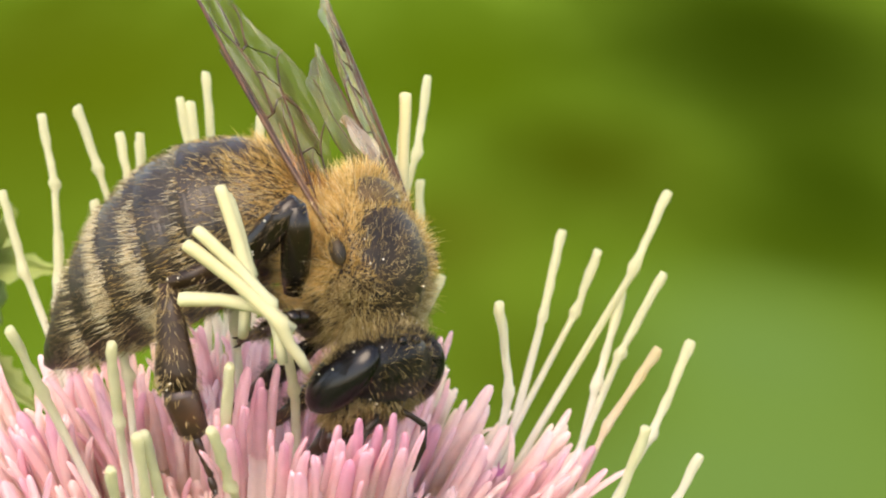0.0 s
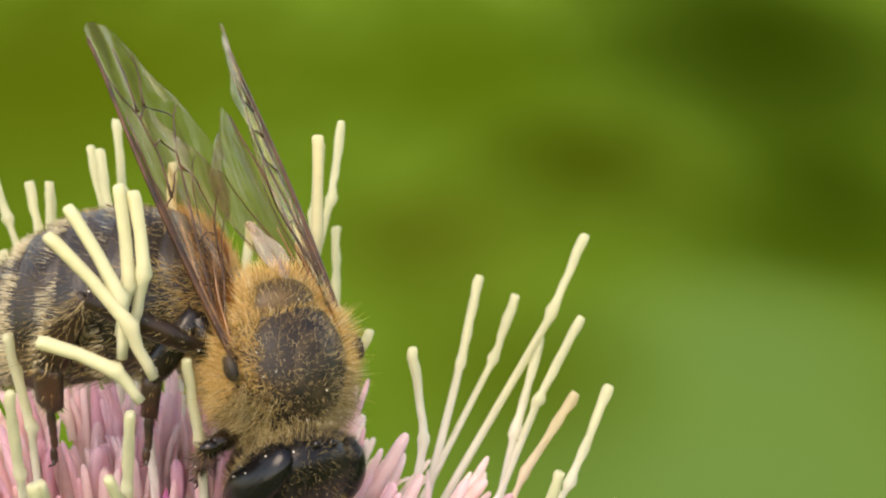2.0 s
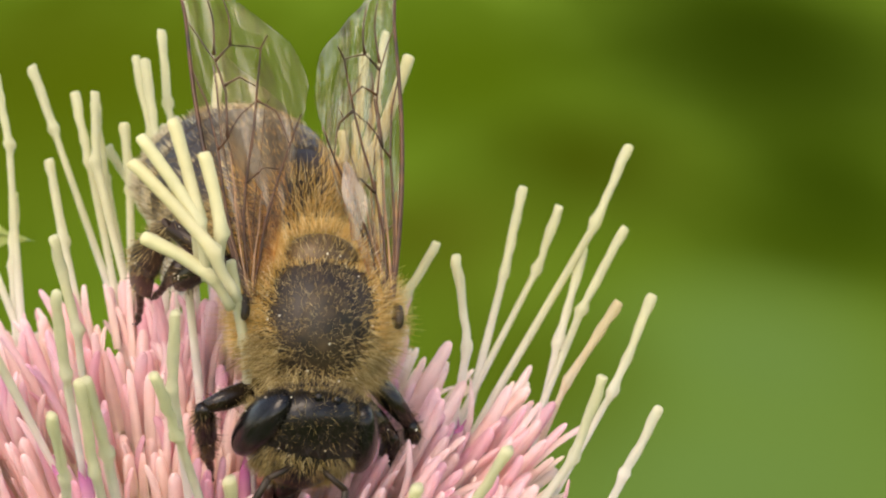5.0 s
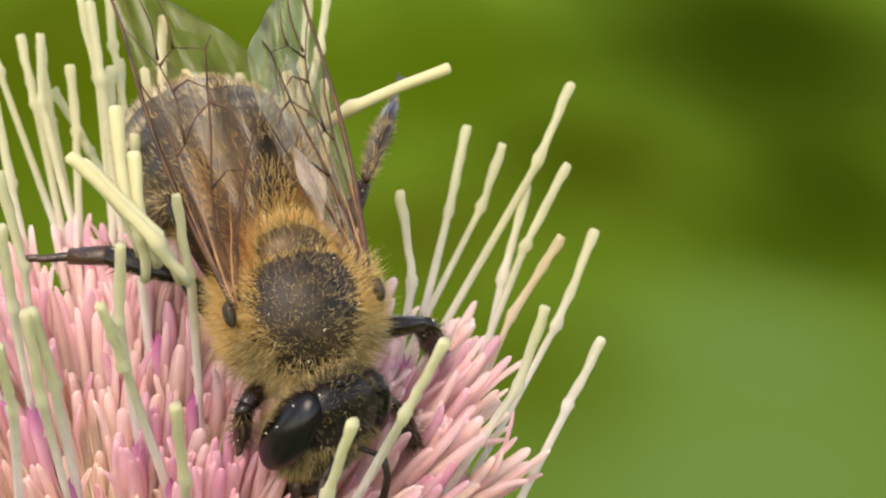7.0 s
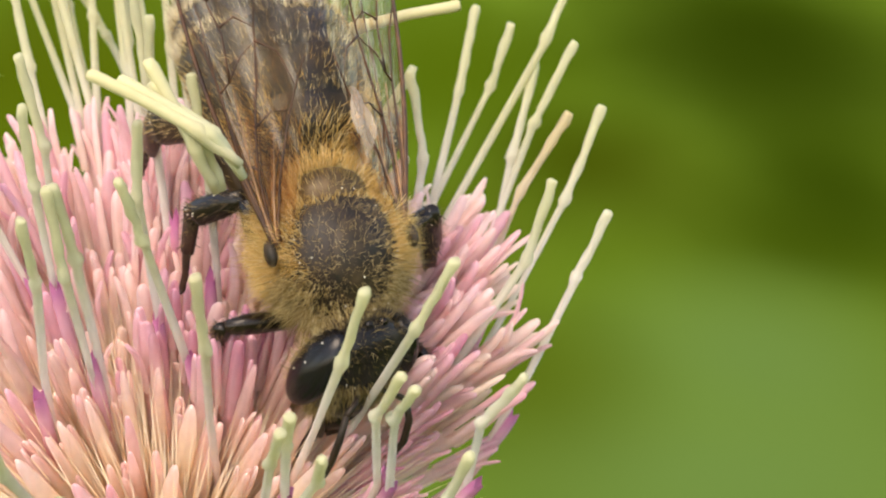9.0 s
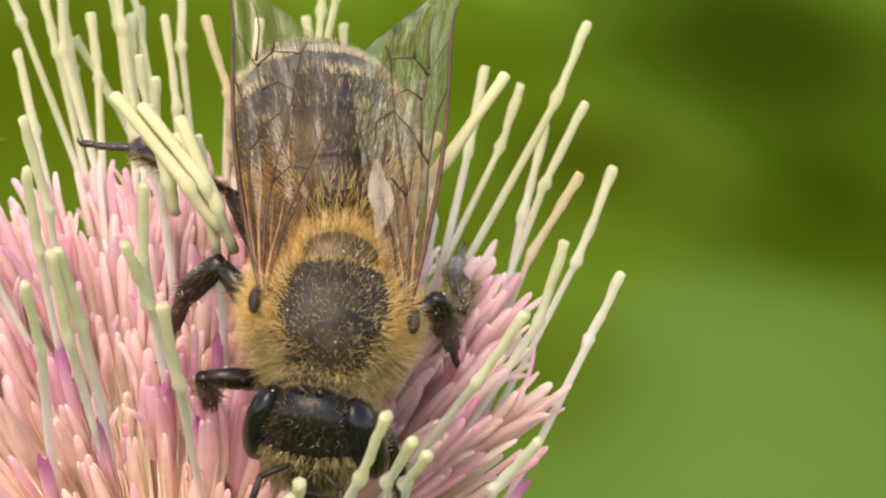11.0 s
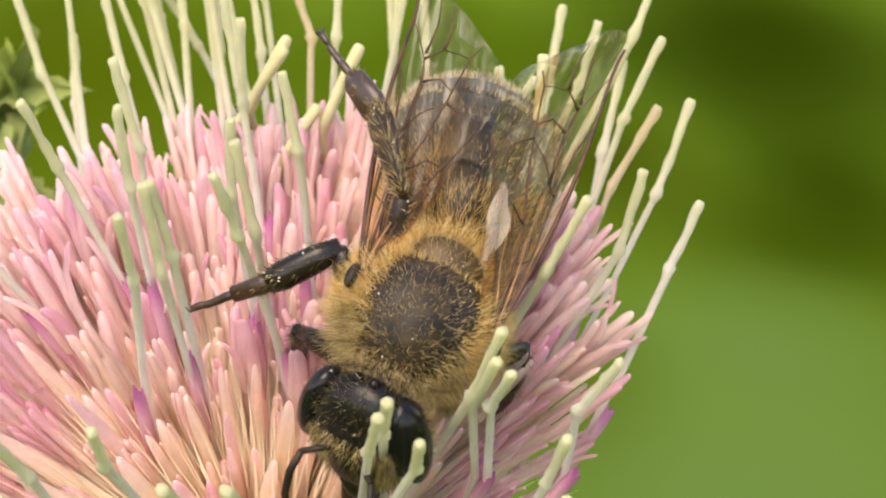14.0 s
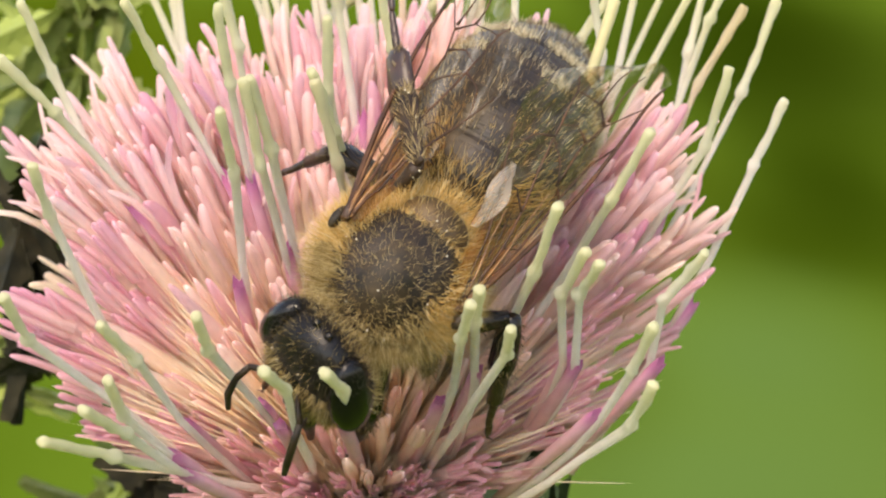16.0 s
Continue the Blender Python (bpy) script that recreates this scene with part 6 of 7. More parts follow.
    shank = [
        (0, pose(0.00190, 0.00000, 0.00000, 156.2, 12.9, -4.9)), (0.5, pose(0.00190, 0.00000, 0.00000, 135.9, 8.3, -5.5)),
        (1, pose(0.00190, 0.00000, 0.00000, 132.5, 7.8, -5.5)), (1.5, pose(0.00190, 0.00000, 0.00000, 132.1, 7.7, -5.5)),
        (2, pose(0.00190, 0.00000, 0.00000, 132.0, 7.7, -5.5)), (2.5, pose(0.00190, 0.00000, 0.00000, 132.0, 7.7, -5.5)),
        (3, pose(0.00190, 0.00000, 0.00000, 132.0, 7.7, -5.5)), (3.5, pose(0.00190, 0.00000, 0.00000, 132.0, 7.7, -5.5)),
        (4, pose(0.00190, 0.00000, 0.00000, -173.3, 61.3, 2.7)), (4.5, pose(0.00190, 0.00000, 0.00000, 174.4, 50.1, -6.4)),
        (7, pose(0.00190, 0.00000, 0.00000, -174.5, 58.3, 0.6)), (7.5, pose(0.00190, 0.00000, 0.00000, -172.2, 59.2, 2.2)),
        (8, pose(0.00190, 0.00000, 0.00000, -171.9, 59.3, 2.4)), (8.5, pose(0.00190, 0.00000, 0.00000, -171.8, 59.3, 2.4)),
        (9, pose(0.00190, 0.00000, 0.00000, -171.8, 59.3, 2.4)), (9.5, pose(0.00190, 0.00000, 0.00000, -9.6, 55.5, 166.1)),
        (12, pose(0.00190, 0.00000, 0.00000, 167.8, 16.8, -4.2)), (12.5, pose(0.00190, 0.00000, 0.00000, 139.8, 8.8, -5.4)),
        (13, pose(0.00190, 0.00000, 0.00000, 133.0, 7.8, -5.5)), (13.5, pose(0.00190, 0.00000, 0.00000, -160.2, 45.7, 7.4)),
        (14, pose(0.00190, 0.00000, 0.00000, 141.7, 11.0, -7.4)), (14.5, pose(0.00190, 0.00000, 0.00000, 133.1, 8.0, -5.8)),
        (15, pose(0.00190, 0.00000, 0.00000, 132.1, 7.7, -5.6)), (15.5, pose(0.00190, 0.00000, 0.00000, 141.9, 29.5, -19.0)),
        (16, pose(0.00190, 0.00000, 0.00000, 120.8, 7.9, -8.1))]
    walk(legs["fl"][1], shank)
    walk(legs["fl"][3], shank)
    foot = [
        (0, pose(0.00336, -0.00013, -0.00033, 156.2, 12.9, -4.9)), (0.5, pose(0.00338, -0.00014, -0.00022, 135.9, 8.3, -5.5)),
        (1, pose(0.00338, -0.00014, -0.00020, 132.5, 7.8, -5.5)), (1.5, pose(0.00338, -0.00014, -0.00020, 132.1, 7.7, -5.5)),
        (2, pose(0.00338, -0.00014, -0.00020, 132.0, 7.7, -5.5)), (2.5, pose(0.00338, -0.00014, -0.00020, 132.0, 7.7, -5.5)),
        (3, pose(0.00338, -0.00014, -0.00020, 132.0, 7.7, -5.5)), (3.5, pose(0.00338, -0.00014, -0.00020, 132.0, 7.7, -5.5)),
        (4, pose(0.00262, 0.00003, -0.00132, -173.5, 61.3, 2.6)), (4.5, pose(0.00286, -0.00011, -0.00115, 174.6, 50.8, -6.3)),
        (7, pose(0.00269, 0.00001, -0.00128, -174.5, 58.3, 0.6)), (7.5, pose(0.00267, 0.00003, -0.00129, -172.2, 59.2, 2.2)),
        (8, pose(0.00267, 0.00003, -0.00129, -171.9, 59.3, 2.4)), (8.5, pose(0.00267, 0.00003, -0.00129, -171.8, 59.3, 2.4)),
        (9, pose(0.00267, 0.00003, -0.00129, -171.8, 59.3, 2.4)), (9.5, pose(0.00108, 0.00020, -0.00124, -9.5, 54.3, 166.2)),
        (12, pose(0.00333, -0.00011, -0.00043, 167.9, 16.9, -4.2)), (12.5, pose(0.00338, -0.00014, -0.00023, 139.9, 8.8, -5.4)),
        (13, pose(0.00338, -0.00014, -0.00020, 133.1, 7.8, -5.5)), (13.5, pose(0.00294, 0.00013, -0.00107, -156.6, 45.4, 9.3)),
        (14, pose(0.00336, -0.00019, -0.00029, 142.4, 11.1, -7.3)), (14.5, pose(0.00338, -0.00015, -0.00021, 133.1, 8.0, -5.8)),
        (15, pose(0.00338, -0.00014, -0.00020, 132.1, 7.7, -5.6)), (15.5, pose(0.00313, -0.00043, -0.00074, 143.0, 30.1, -18.8)),
        (16, pose(0.00337, -0.00021, -0.00021, 120.9, 7.9, -8.1))]
    walk(legs["fl"][2], foot)
    walk(legs["fl"][4], foot)
    walk(legs["mr"][0], [
        (0, pose(0.00054, -0.00206, -0.00063, -7.5, -42.4, -145.9)), (0.5, pose(0.00061, -0.00236, -0.00053, -1.6, -28.3, -172.3)),
        (1, pose(0.00039, -0.00147, -0.00081, -14.5, -44.2, -103.5)), (1.5, pose(0.00029, -0.00127, -0.00102, -14.4, -51.8, -117.2)),
        (2, pose(0.00030, -0.00133, -0.00094, -5.8, -40.1, -153.5)), (2.5, pose(0.00039, -0.00136, -0.00075, -7.7, -37.6, -143.2)),
        (3, pose(0.00034, -0.00135, -0.00061, -5.8, -31.7, -151.4)), (3.5, pose(0.00025, -0.00125, -0.00100, -4.9, -30.3, -156.0)),
        (4, pose(0.00020, -0.00110, -0.00125, -11.3, -48.0, -129.9)), (4.5, pose(0.00024, -0.00112, -0.00116, -5.7, -25.2, -150.6)),
        (7, pose(0.00020, -0.00110, -0.00125, -6.3, -19.1, -146.4)), (7.5, pose(0.00020, -0.00110, -0.00125, -10.3, -37.9, -128.0)),
        (8, pose(0.00020, -0.00110, -0.00125, -4.0, -40.0, -162.1)), (8.5, pose(0.00020, -0.00110, -0.00125, -9.6, -40.9, -134.0)),
        (9, pose(0.00020, -0.00110, -0.00125, -4.5, -32.4, -158.3)), (9.5, pose(0.00020, -0.00110, -0.00125, -7.8, -28.8, -139.5)),
        (12, pose(0.00020, -0.00110, -0.00125, -8.7, -22.1, -131.7)), (12.5, pose(0.00020, -0.00110, -0.00125, -5.0, -27.3, -154.7)),
        (13, pose(0.00020, -0.00110, -0.00125, -8.9, -48.3, -142.1)), (13.5, pose(0.00020, -0.00110, -0.00125, -4.3, -33.2, -159.2)),
        (14, pose(0.00020, -0.00110, -0.00125, -14.8, -51.9, -115.2)), (14.5, pose(0.00020, -0.00110, -0.00125, -5.4, -30.7, -153.2)),
        (15, pose(0.00020, -0.00110, -0.00125, -4.7, -27.3, -156.4)), (15.5, pose(0.00020, -0.00110, -0.00125, -6.4, 13.8, -148.3)),
        (16, pose(0.00020, -0.00110, -0.00125, -3.2, -27.1, -164.3))])
    shank = [
        (0, pose(0.00240, 0.00000, 0.00000, -20.2, 31.5, 165.0)), (0.5, pose(0.00240, 0.00000, 0.00000, 26.2, 38.6, -153.1)),
        (1, pose(0.00240, 0.00000, 0.00000, -69.0, -4.2, 118.4)), (1.5, pose(0.00240, 0.00000, 0.00000, -40.3, 34.7, 146.8)),
        (2, pose(0.00240, 0.00000, 0.00000, -45.8, 23.4, 139.2)), (2.5, pose(0.00240, 0.00000, 0.00000, -60.6, 37.7, 112.6)),
        (3, pose(0.00240, 0.00000, 0.00000, -82.7, 46.8, 79.2)), (3.5, pose(0.00240, 0.00000, 0.00000, -65.9, 51.2, 104.5)),
        (4, pose(0.00240, 0.00000, 0.00000, -44.7, 33.2, 140.2)), (4.5, pose(0.00240, 0.00000, 0.00000, -47.0, 59.5, 129.8)),
        (7, pose(0.00240, 0.00000, 0.00000, -69.9, 16.1, 30.0)), (7.5, pose(0.00240, 0.00000, 0.00000, -54.2, 35.2, 124.4)),
        (8, pose(0.00240, 0.00000, 0.00000, -45.6, 36.2, 133.6)), (8.5, pose(0.00240, 0.00000, 0.00000, -58.8, 42.5, 116.7)),
        (9, pose(0.00240, 0.00000, 0.00000, -61.4, 61.2, 112.3)), (9.5, pose(0.00240, 0.00000, 0.00000, -53.0, 67.2, 124.6)),
        (12, pose(0.00240, 0.00000, 0.00000, -73.3, 58.7, 98.8)), (12.5, pose(0.00240, 0.00000, 0.00000, -61.2, 66.8, 113.9)),
        (13, pose(0.00240, 0.00000, 0.00000, -40.4, 53.4, 140.0)), (13.5, pose(0.00240, 0.00000, 0.00000, -72.2, 65.0, 100.6)),
        (14, pose(0.00240, 0.00000, 0.00000, -68.2, 19.2, 106.5)), (14.5, pose(0.00240, 0.00000, 0.00000, -103.1, 47.8, 53.0)),
        (15, pose(0.00240, 0.00000, 0.00000, -97.7, 31.4, 34.1)), (15.5, pose(0.00240, 0.00000, 0.00000, -70.8, 29.4, 97.0)),
        (16, pose(0.00240, 0.00000, 0.00000, -74.4, 33.3, 82.2))]
    walk(legs["mr"][1], shank)
    walk(legs["mr"][3], shank)
    foot = [
        (0, pose(0.00092, 0.00040, -0.00094, 25.3, 19.9, -157.7)), (0.5, pose(0.00115, -0.00064, -0.00112, 46.7, 30.7, -130.5)),
        (1, pose(0.00155, 0.00158, 0.00013, -60.0, 9.4, 131.0)), (1.5, pose(0.00116, 0.00081, -0.00102, -53.5, 16.4, 139.3)),
        (2, pose(0.00115, 0.00108, -0.00072, -43.6, 0.8, 158.6)), (2.5, pose(0.00185, 0.00132, -0.00110, -43.9, 13.6, 148.2)),
        (3, pose(0.00263, 0.00121, -0.00131, -30.4, 26.9, 155.1)), (3.5, pose(0.00212, 0.00109, -0.00140, -26.6, 33.6, 156.7)),
        (4, pose(0.00124, 0.00097, -0.00099, -27.7, 14.4, 166.0)), (4.5, pose(0.00181, 0.00070, -0.00155, -14.9, 52.6, 166.6)),
        (7, pose(0.00390, 0.00086, -0.00050, -95.1, 34.5, 45.4)), (7.5, pose(0.00157, 0.00121, -0.00104, -52.9, 41.4, 125.3)),
        (8, pose(0.00140, 0.00105, -0.00106, -35.5, 8.3, 158.9)), (8.5, pose(0.00180, 0.00119, -0.00122, -64.4, -6.3, 142.3)),
        (9, pose(0.00207, 0.00080, -0.00158, -29.0, 18.5, 159.2)), (9.5, pose(0.00200, 0.00057, -0.00166, -35.7, 14.3, 156.1)),
        (12, pose(0.00226, 0.00092, -0.00154, -57.4, 58.9, 118.5)), (12.5, pose(0.00211, 0.00065, -0.00165, 4.9, 55.2, -172.5)),
        (13, pose(0.00158, 0.00069, -0.00144, 5.9, 46.9, -170.8)), (13.5, pose(0.00226, 0.00075, -0.00163, 12.1, 67.0, -165.0)),
        (14, pose(0.00192, 0.00163, -0.00059, -67.3, 32.3, 107.8)), (14.5, pose(0.00313, 0.00097, -0.00133, -39.3, 60.7, 138.8)),
        (15, pose(0.00367, 0.00086, -0.00094, -14.8, 75.4, 166.1)), (15.5, pose(0.00221, 0.00156, -0.00088, -80.4, 36.4, 80.9)),
        (16, pose(0.00260, 0.00149, -0.00099, -41.6, 44.5, 136.0))]
    walk(legs["mr"][2], foot)
    walk(legs["mr"][4], foot)
    walk(legs["ml"][0], [
        (0, pose(0.00020, 0.00110, -0.00125, 21.5, 66.0, 68.9)), (0.5, pose(0.00020, 0.00110, -0.00125, 23.5, 72.1, 60.6)),
        (1, pose(0.00020, 0.00110, -0.00125, 23.6, 72.8, 59.2)), (1.5, pose(0.00020, 0.00110, -0.00125, 23.6, 72.9, 59.1)),
        (2, pose(0.00020, 0.00110, -0.00125, 23.6, 72.9, 59.0)), (2.5, pose(0.00020, 0.00110, -0.00125, 23.6, 72.9, 59.0)),
        (3, pose(0.00020, 0.00110, -0.00125, 23.6, 72.9, 59.0)), (3.5, pose(0.00020, 0.00110, -0.00125, 23.6, 72.9, 59.0)),
        (4, pose(0.00020, 0.00110, -0.00125, 23.6, 72.9, 59.0)), (4.5, pose(0.00020, 0.00110, -0.00125, 7.9, 33.9, 39.7)),
        (7, pose(0.00020, 0.00110, -0.00125, 11.3, -1.6, 85.4)), (7.5, pose(0.00020, 0.00110, -0.00125, 11.4, -5.5, 89.4)),
        (8, pose(0.00020, 0.00110, -0.00125, 11.4, -30.1, 114.0)), (8.5, pose(0.00020, 0.00110, -0.00125, 22.6, -59.7, 61.5)),
        (9, pose(0.00020, 0.00110, -0.00125, 11.4, -31.9, 116.0)), (9.5, pose(0.00020, 0.00110, -0.00125, 18.4, -51.7, 79.4)),
        (12, pose(0.00020, 0.00110, -0.00125, 8.9, -40.8, 137.9)), (12.5, pose(0.00020, 0.00110, -0.00125, 26.1, 69.2, 76.8)),
        (13, pose(0.00020, 0.00110, -0.00125, 24.2, 72.6, 61.5)), (13.5, pose(0.00020, 0.00110, -0.00125, 9.4, -18.2, 125.7)),
        (14, pose(0.00020, 0.00110, -0.00125, 7.6, 8.4, 139.8)), (14.5, pose(0.00020, 0.00110, -0.00125, 29.0, 70.7, 81.9)),
        (15, pose(0.00020, 0.00110, -0.00125, 8.8, -17.3, 130.0)), (15.5, pose(0.00020, 0.00110, -0.00125, 7.9, -19.0, 136.2)),
        (16, pose(0.00020, 0.00110, -0.00125, 8.7, -22.5, 132.1))])
    shank = [
        (0, pose(0.00240, 0.00000, 0.00000, 144.6, 13.1, -7.3)), (0.5, pose(0.00240, 0.00000, 0.00000, 133.9, 8.3, -5.8)),
        (1, pose(0.00240, 0.00000, 0.00000, 132.2, 7.7, -5.6)), (1.5, pose(0.00240, 0.00000, 0.00000, 132.0, 7.7, -5.5)),
        (2, pose(0.00240, 0.00000, 0.00000, 132.0, 7.7, -5.5)), (2.5, pose(0.00240, 0.00000, 0.00000, 132.0, 7.7, -5.5)),
        (3, pose(0.00240, 0.00000, 0.00000, 132.0, 7.7, -5.5)), (3.5, pose(0.00240, 0.00000, 0.00000, 132.0, 7.7, -5.5)),
        (4, pose(0.00240, 0.00000, 0.00000, 132.0, 7.7, -5.5)), (4.5, pose(0.00240, 0.00000, 0.00000, -162.3, 52.9, 9.3)),
        (7, pose(0.00240, 0.00000, 0.00000, 157.8, 67.6, -21.9)), (7.5, pose(0.00240, 0.00000, 0.00000, 148.3, 68.7, -30.1)),
        (8, pose(0.00240, 0.00000, 0.00000, 59.7, 72.5, -119.8)), (8.5, pose(0.00240, 0.00000, 0.00000, 11.5, 47.5, -176.0)),
        (9, pose(0.00240, 0.00000, 0.00000, 52.6, 55.1, -125.4)), (9.5, pose(0.00240, 0.00000, 0.00000, 30.5, 47.3, -155.9)),
        (12, pose(0.00240, 0.00000, 0.00000, 20.1, 68.5, -161.9)), (12.5, pose(0.00240, 0.00000, 0.00000, 142.5, 11.6, -7.5)),
        (13, pose(0.00240, 0.00000, 0.00000, 133.2, 8.1, -5.8)), (13.5, pose(0.00240, 0.00000, 0.00000, 103.9, 61.9, -65.6)),
        (14, pose(0.00240, 0.00000, 0.00000, 109.6, 69.2, -64.4)), (14.5, pose(0.00240, 0.00000, 0.00000, 114.7, 8.4, -10.4)),
        (15, pose(0.00240, 0.00000, 0.00000, 88.3, 84.7, -93.2)), (15.5, pose(0.00240, 0.00000, 0.00000, -178.9, 83.5, -2.4)),
        (16, pose(0.00240, 0.00000, 0.00000, 58.6, 51.5, -116.0))]
    walk(legs["ml"][1], shank)
    walk(legs["ml"][3], shank)
    foot = [
        (0, pose(0.00414, -0.00022, -0.00041, 144.6, 13.1, -7.3)), (0.5, pose(0.00417, -0.00018, -0.00026, 133.9, 8.3, -5.8)),
        (1, pose(0.00418, -0.00017, -0.00024, 132.2, 7.7, -5.6)), (1.5, pose(0.00418, -0.00017, -0.00024, 132.0, 7.7, -5.5)),
        (2, pose(0.00418, -0.00017, -0.00024, 132.0, 7.7, -5.5)), (2.5, pose(0.00418, -0.00017, -0.00024, 132.0, 7.7, -5.5)),
        (3, pose(0.00418, -0.00017, -0.00024, 132.0, 7.7, -5.5)), (3.5, pose(0.00418, -0.00017, -0.00024, 132.0, 7.7, -5.5)),
        (4, pose(0.00418, -0.00017, -0.00024, 132.0, 7.7, -5.5)), (4.5, pose(0.00347, 0.00017, -0.00144, -162.1, 53.4, 9.5)),
        (7, pose(0.00304, -0.00026, -0.00166, 157.9, 67.6, -21.9)), (7.5, pose(0.00297, -0.00033, -0.00168, 148.3, 68.7, -30.1)),
        (8, pose(0.00213, -0.00047, -0.00172, 59.2, 72.7, -120.5)), (8.5, pose(0.00119, -0.00008, -0.00133, 11.3, 47.3, -176.3)),
        (9, pose(0.00180, -0.00084, -0.00148, 52.4, 54.4, -125.6)), (9.5, pose(0.00129, -0.00050, -0.00132, 30.4, 46.8, -156.1)),
        (12, pose(0.00177, -0.00021, -0.00167, 18.0, 69.2, -164.2)), (12.5, pose(0.00415, -0.00023, -0.00036, 143.1, 11.7, -7.4)),
        (13, pose(0.00417, -0.00018, -0.00025, 133.3, 8.1, -5.8)), (13.5, pose(0.00275, -0.00077, -0.00159, 105.1, 61.2, -64.0)),
        (14, pose(0.00268, -0.00058, -0.00168, 108.2, 70.0, -66.2)), (14.5, pose(0.00415, -0.00032, -0.00026, 114.8, 8.5, -10.5)),
        (15, pose(0.00239, -0.00017, -0.00179, 93.1, 85.6, -88.8)), (15.5, pose(0.00260, -0.00001, -0.00179, -170.1, 83.0, 5.9)),
        (16, pose(0.00191, -0.00101, -0.00141, 58.3, 50.4, -116.3))]
    walk(legs["ml"][2], foot)
    walk(legs["ml"][4], foot)
    walk(legs["hr"][0], [
        (0, pose(-0.00078, -0.00174, -0.00068, -14.4, 40.6, -83.0)), (0.5, pose(-0.00062, -0.00228, -0.00043, -12.9, 38.4, -125.8)),
        (1, pose(-0.00050, -0.00208, 0.00007, -10.5, 18.7, -122.6)), (1.5, pose(-0.00051, -0.00207, 0.00021, -9.8, 14.0, -125.5)),
        (2, pose(-0.00054, -0.00220, 0.00038, -9.0, 12.6, -131.4)), (2.5, pose(-0.00042, -0.00189, 0.00041, -9.3, 5.0, -126.3)),
        (3, pose(-0.00070, -0.00163, 0.00027, -8.9, 3.4, -129.2)), (3.5, pose(-0.00082, -0.00165, -0.00016, -8.8, 10.8, -132.4)),
        (4, pose(-0.00079, -0.00119, -0.00065, -9.9, -5.3, -118.7)), (4.5, pose(-0.00083, -0.00117, -0.00074, -9.8, -8.0, -119.5)),
        (7, pose(-0.00059, -0.00138, -0.00023, -4.6, -21.0, -156.1)), (7.5, pose(-0.00071, -0.00143, -0.00032, -4.1, -16.1, -158.8)),
        (8, pose(-0.00080, -0.00132, -0.00058, -4.3, -16.5, -157.4)), (8.5, pose(-0.00088, -0.00118, -0.00084, -6.9, -13.7, -142.3)),
        (9, pose(-0.00078, -0.00137, -0.00049, -4.0, -15.2, -159.0)), (9.5, pose(-0.00100, -0.00110, -0.00110, -7.1, -12.6, -141.1)),
        (12, pose(-0.00100, -0.00110, -0.00110, -6.6, -26.5, -145.8)), (12.5, pose(-0.00100, -0.00110, -0.00110, -8.3, -36.4, -139.4)),
        (13, pose(-0.00100, -0.00110, -0.00110, -5.4, -51.9, -158.7)), (13.5, pose(-0.00100, -0.00110, -0.00110, -17.6, -72.3, -135.6)),
        (14, pose(-0.00100, -0.00110, -0.00110, -11.7, -68.3, -146.9)), (14.5, pose(-0.00100, -0.00110, -0.00110, -6.1, -70.3, -163.9)),
        (15, pose(-0.00100, -0.00110, -0.00110, -1.6, -56.4, -174.2)), (15.5, pose(-0.00100, -0.00110, -0.00110, -6.7, -76.9, -165.9)),
        (16, pose(-0.00100, -0.00110, -0.00110, -3.7, -73.7, -171.2))])
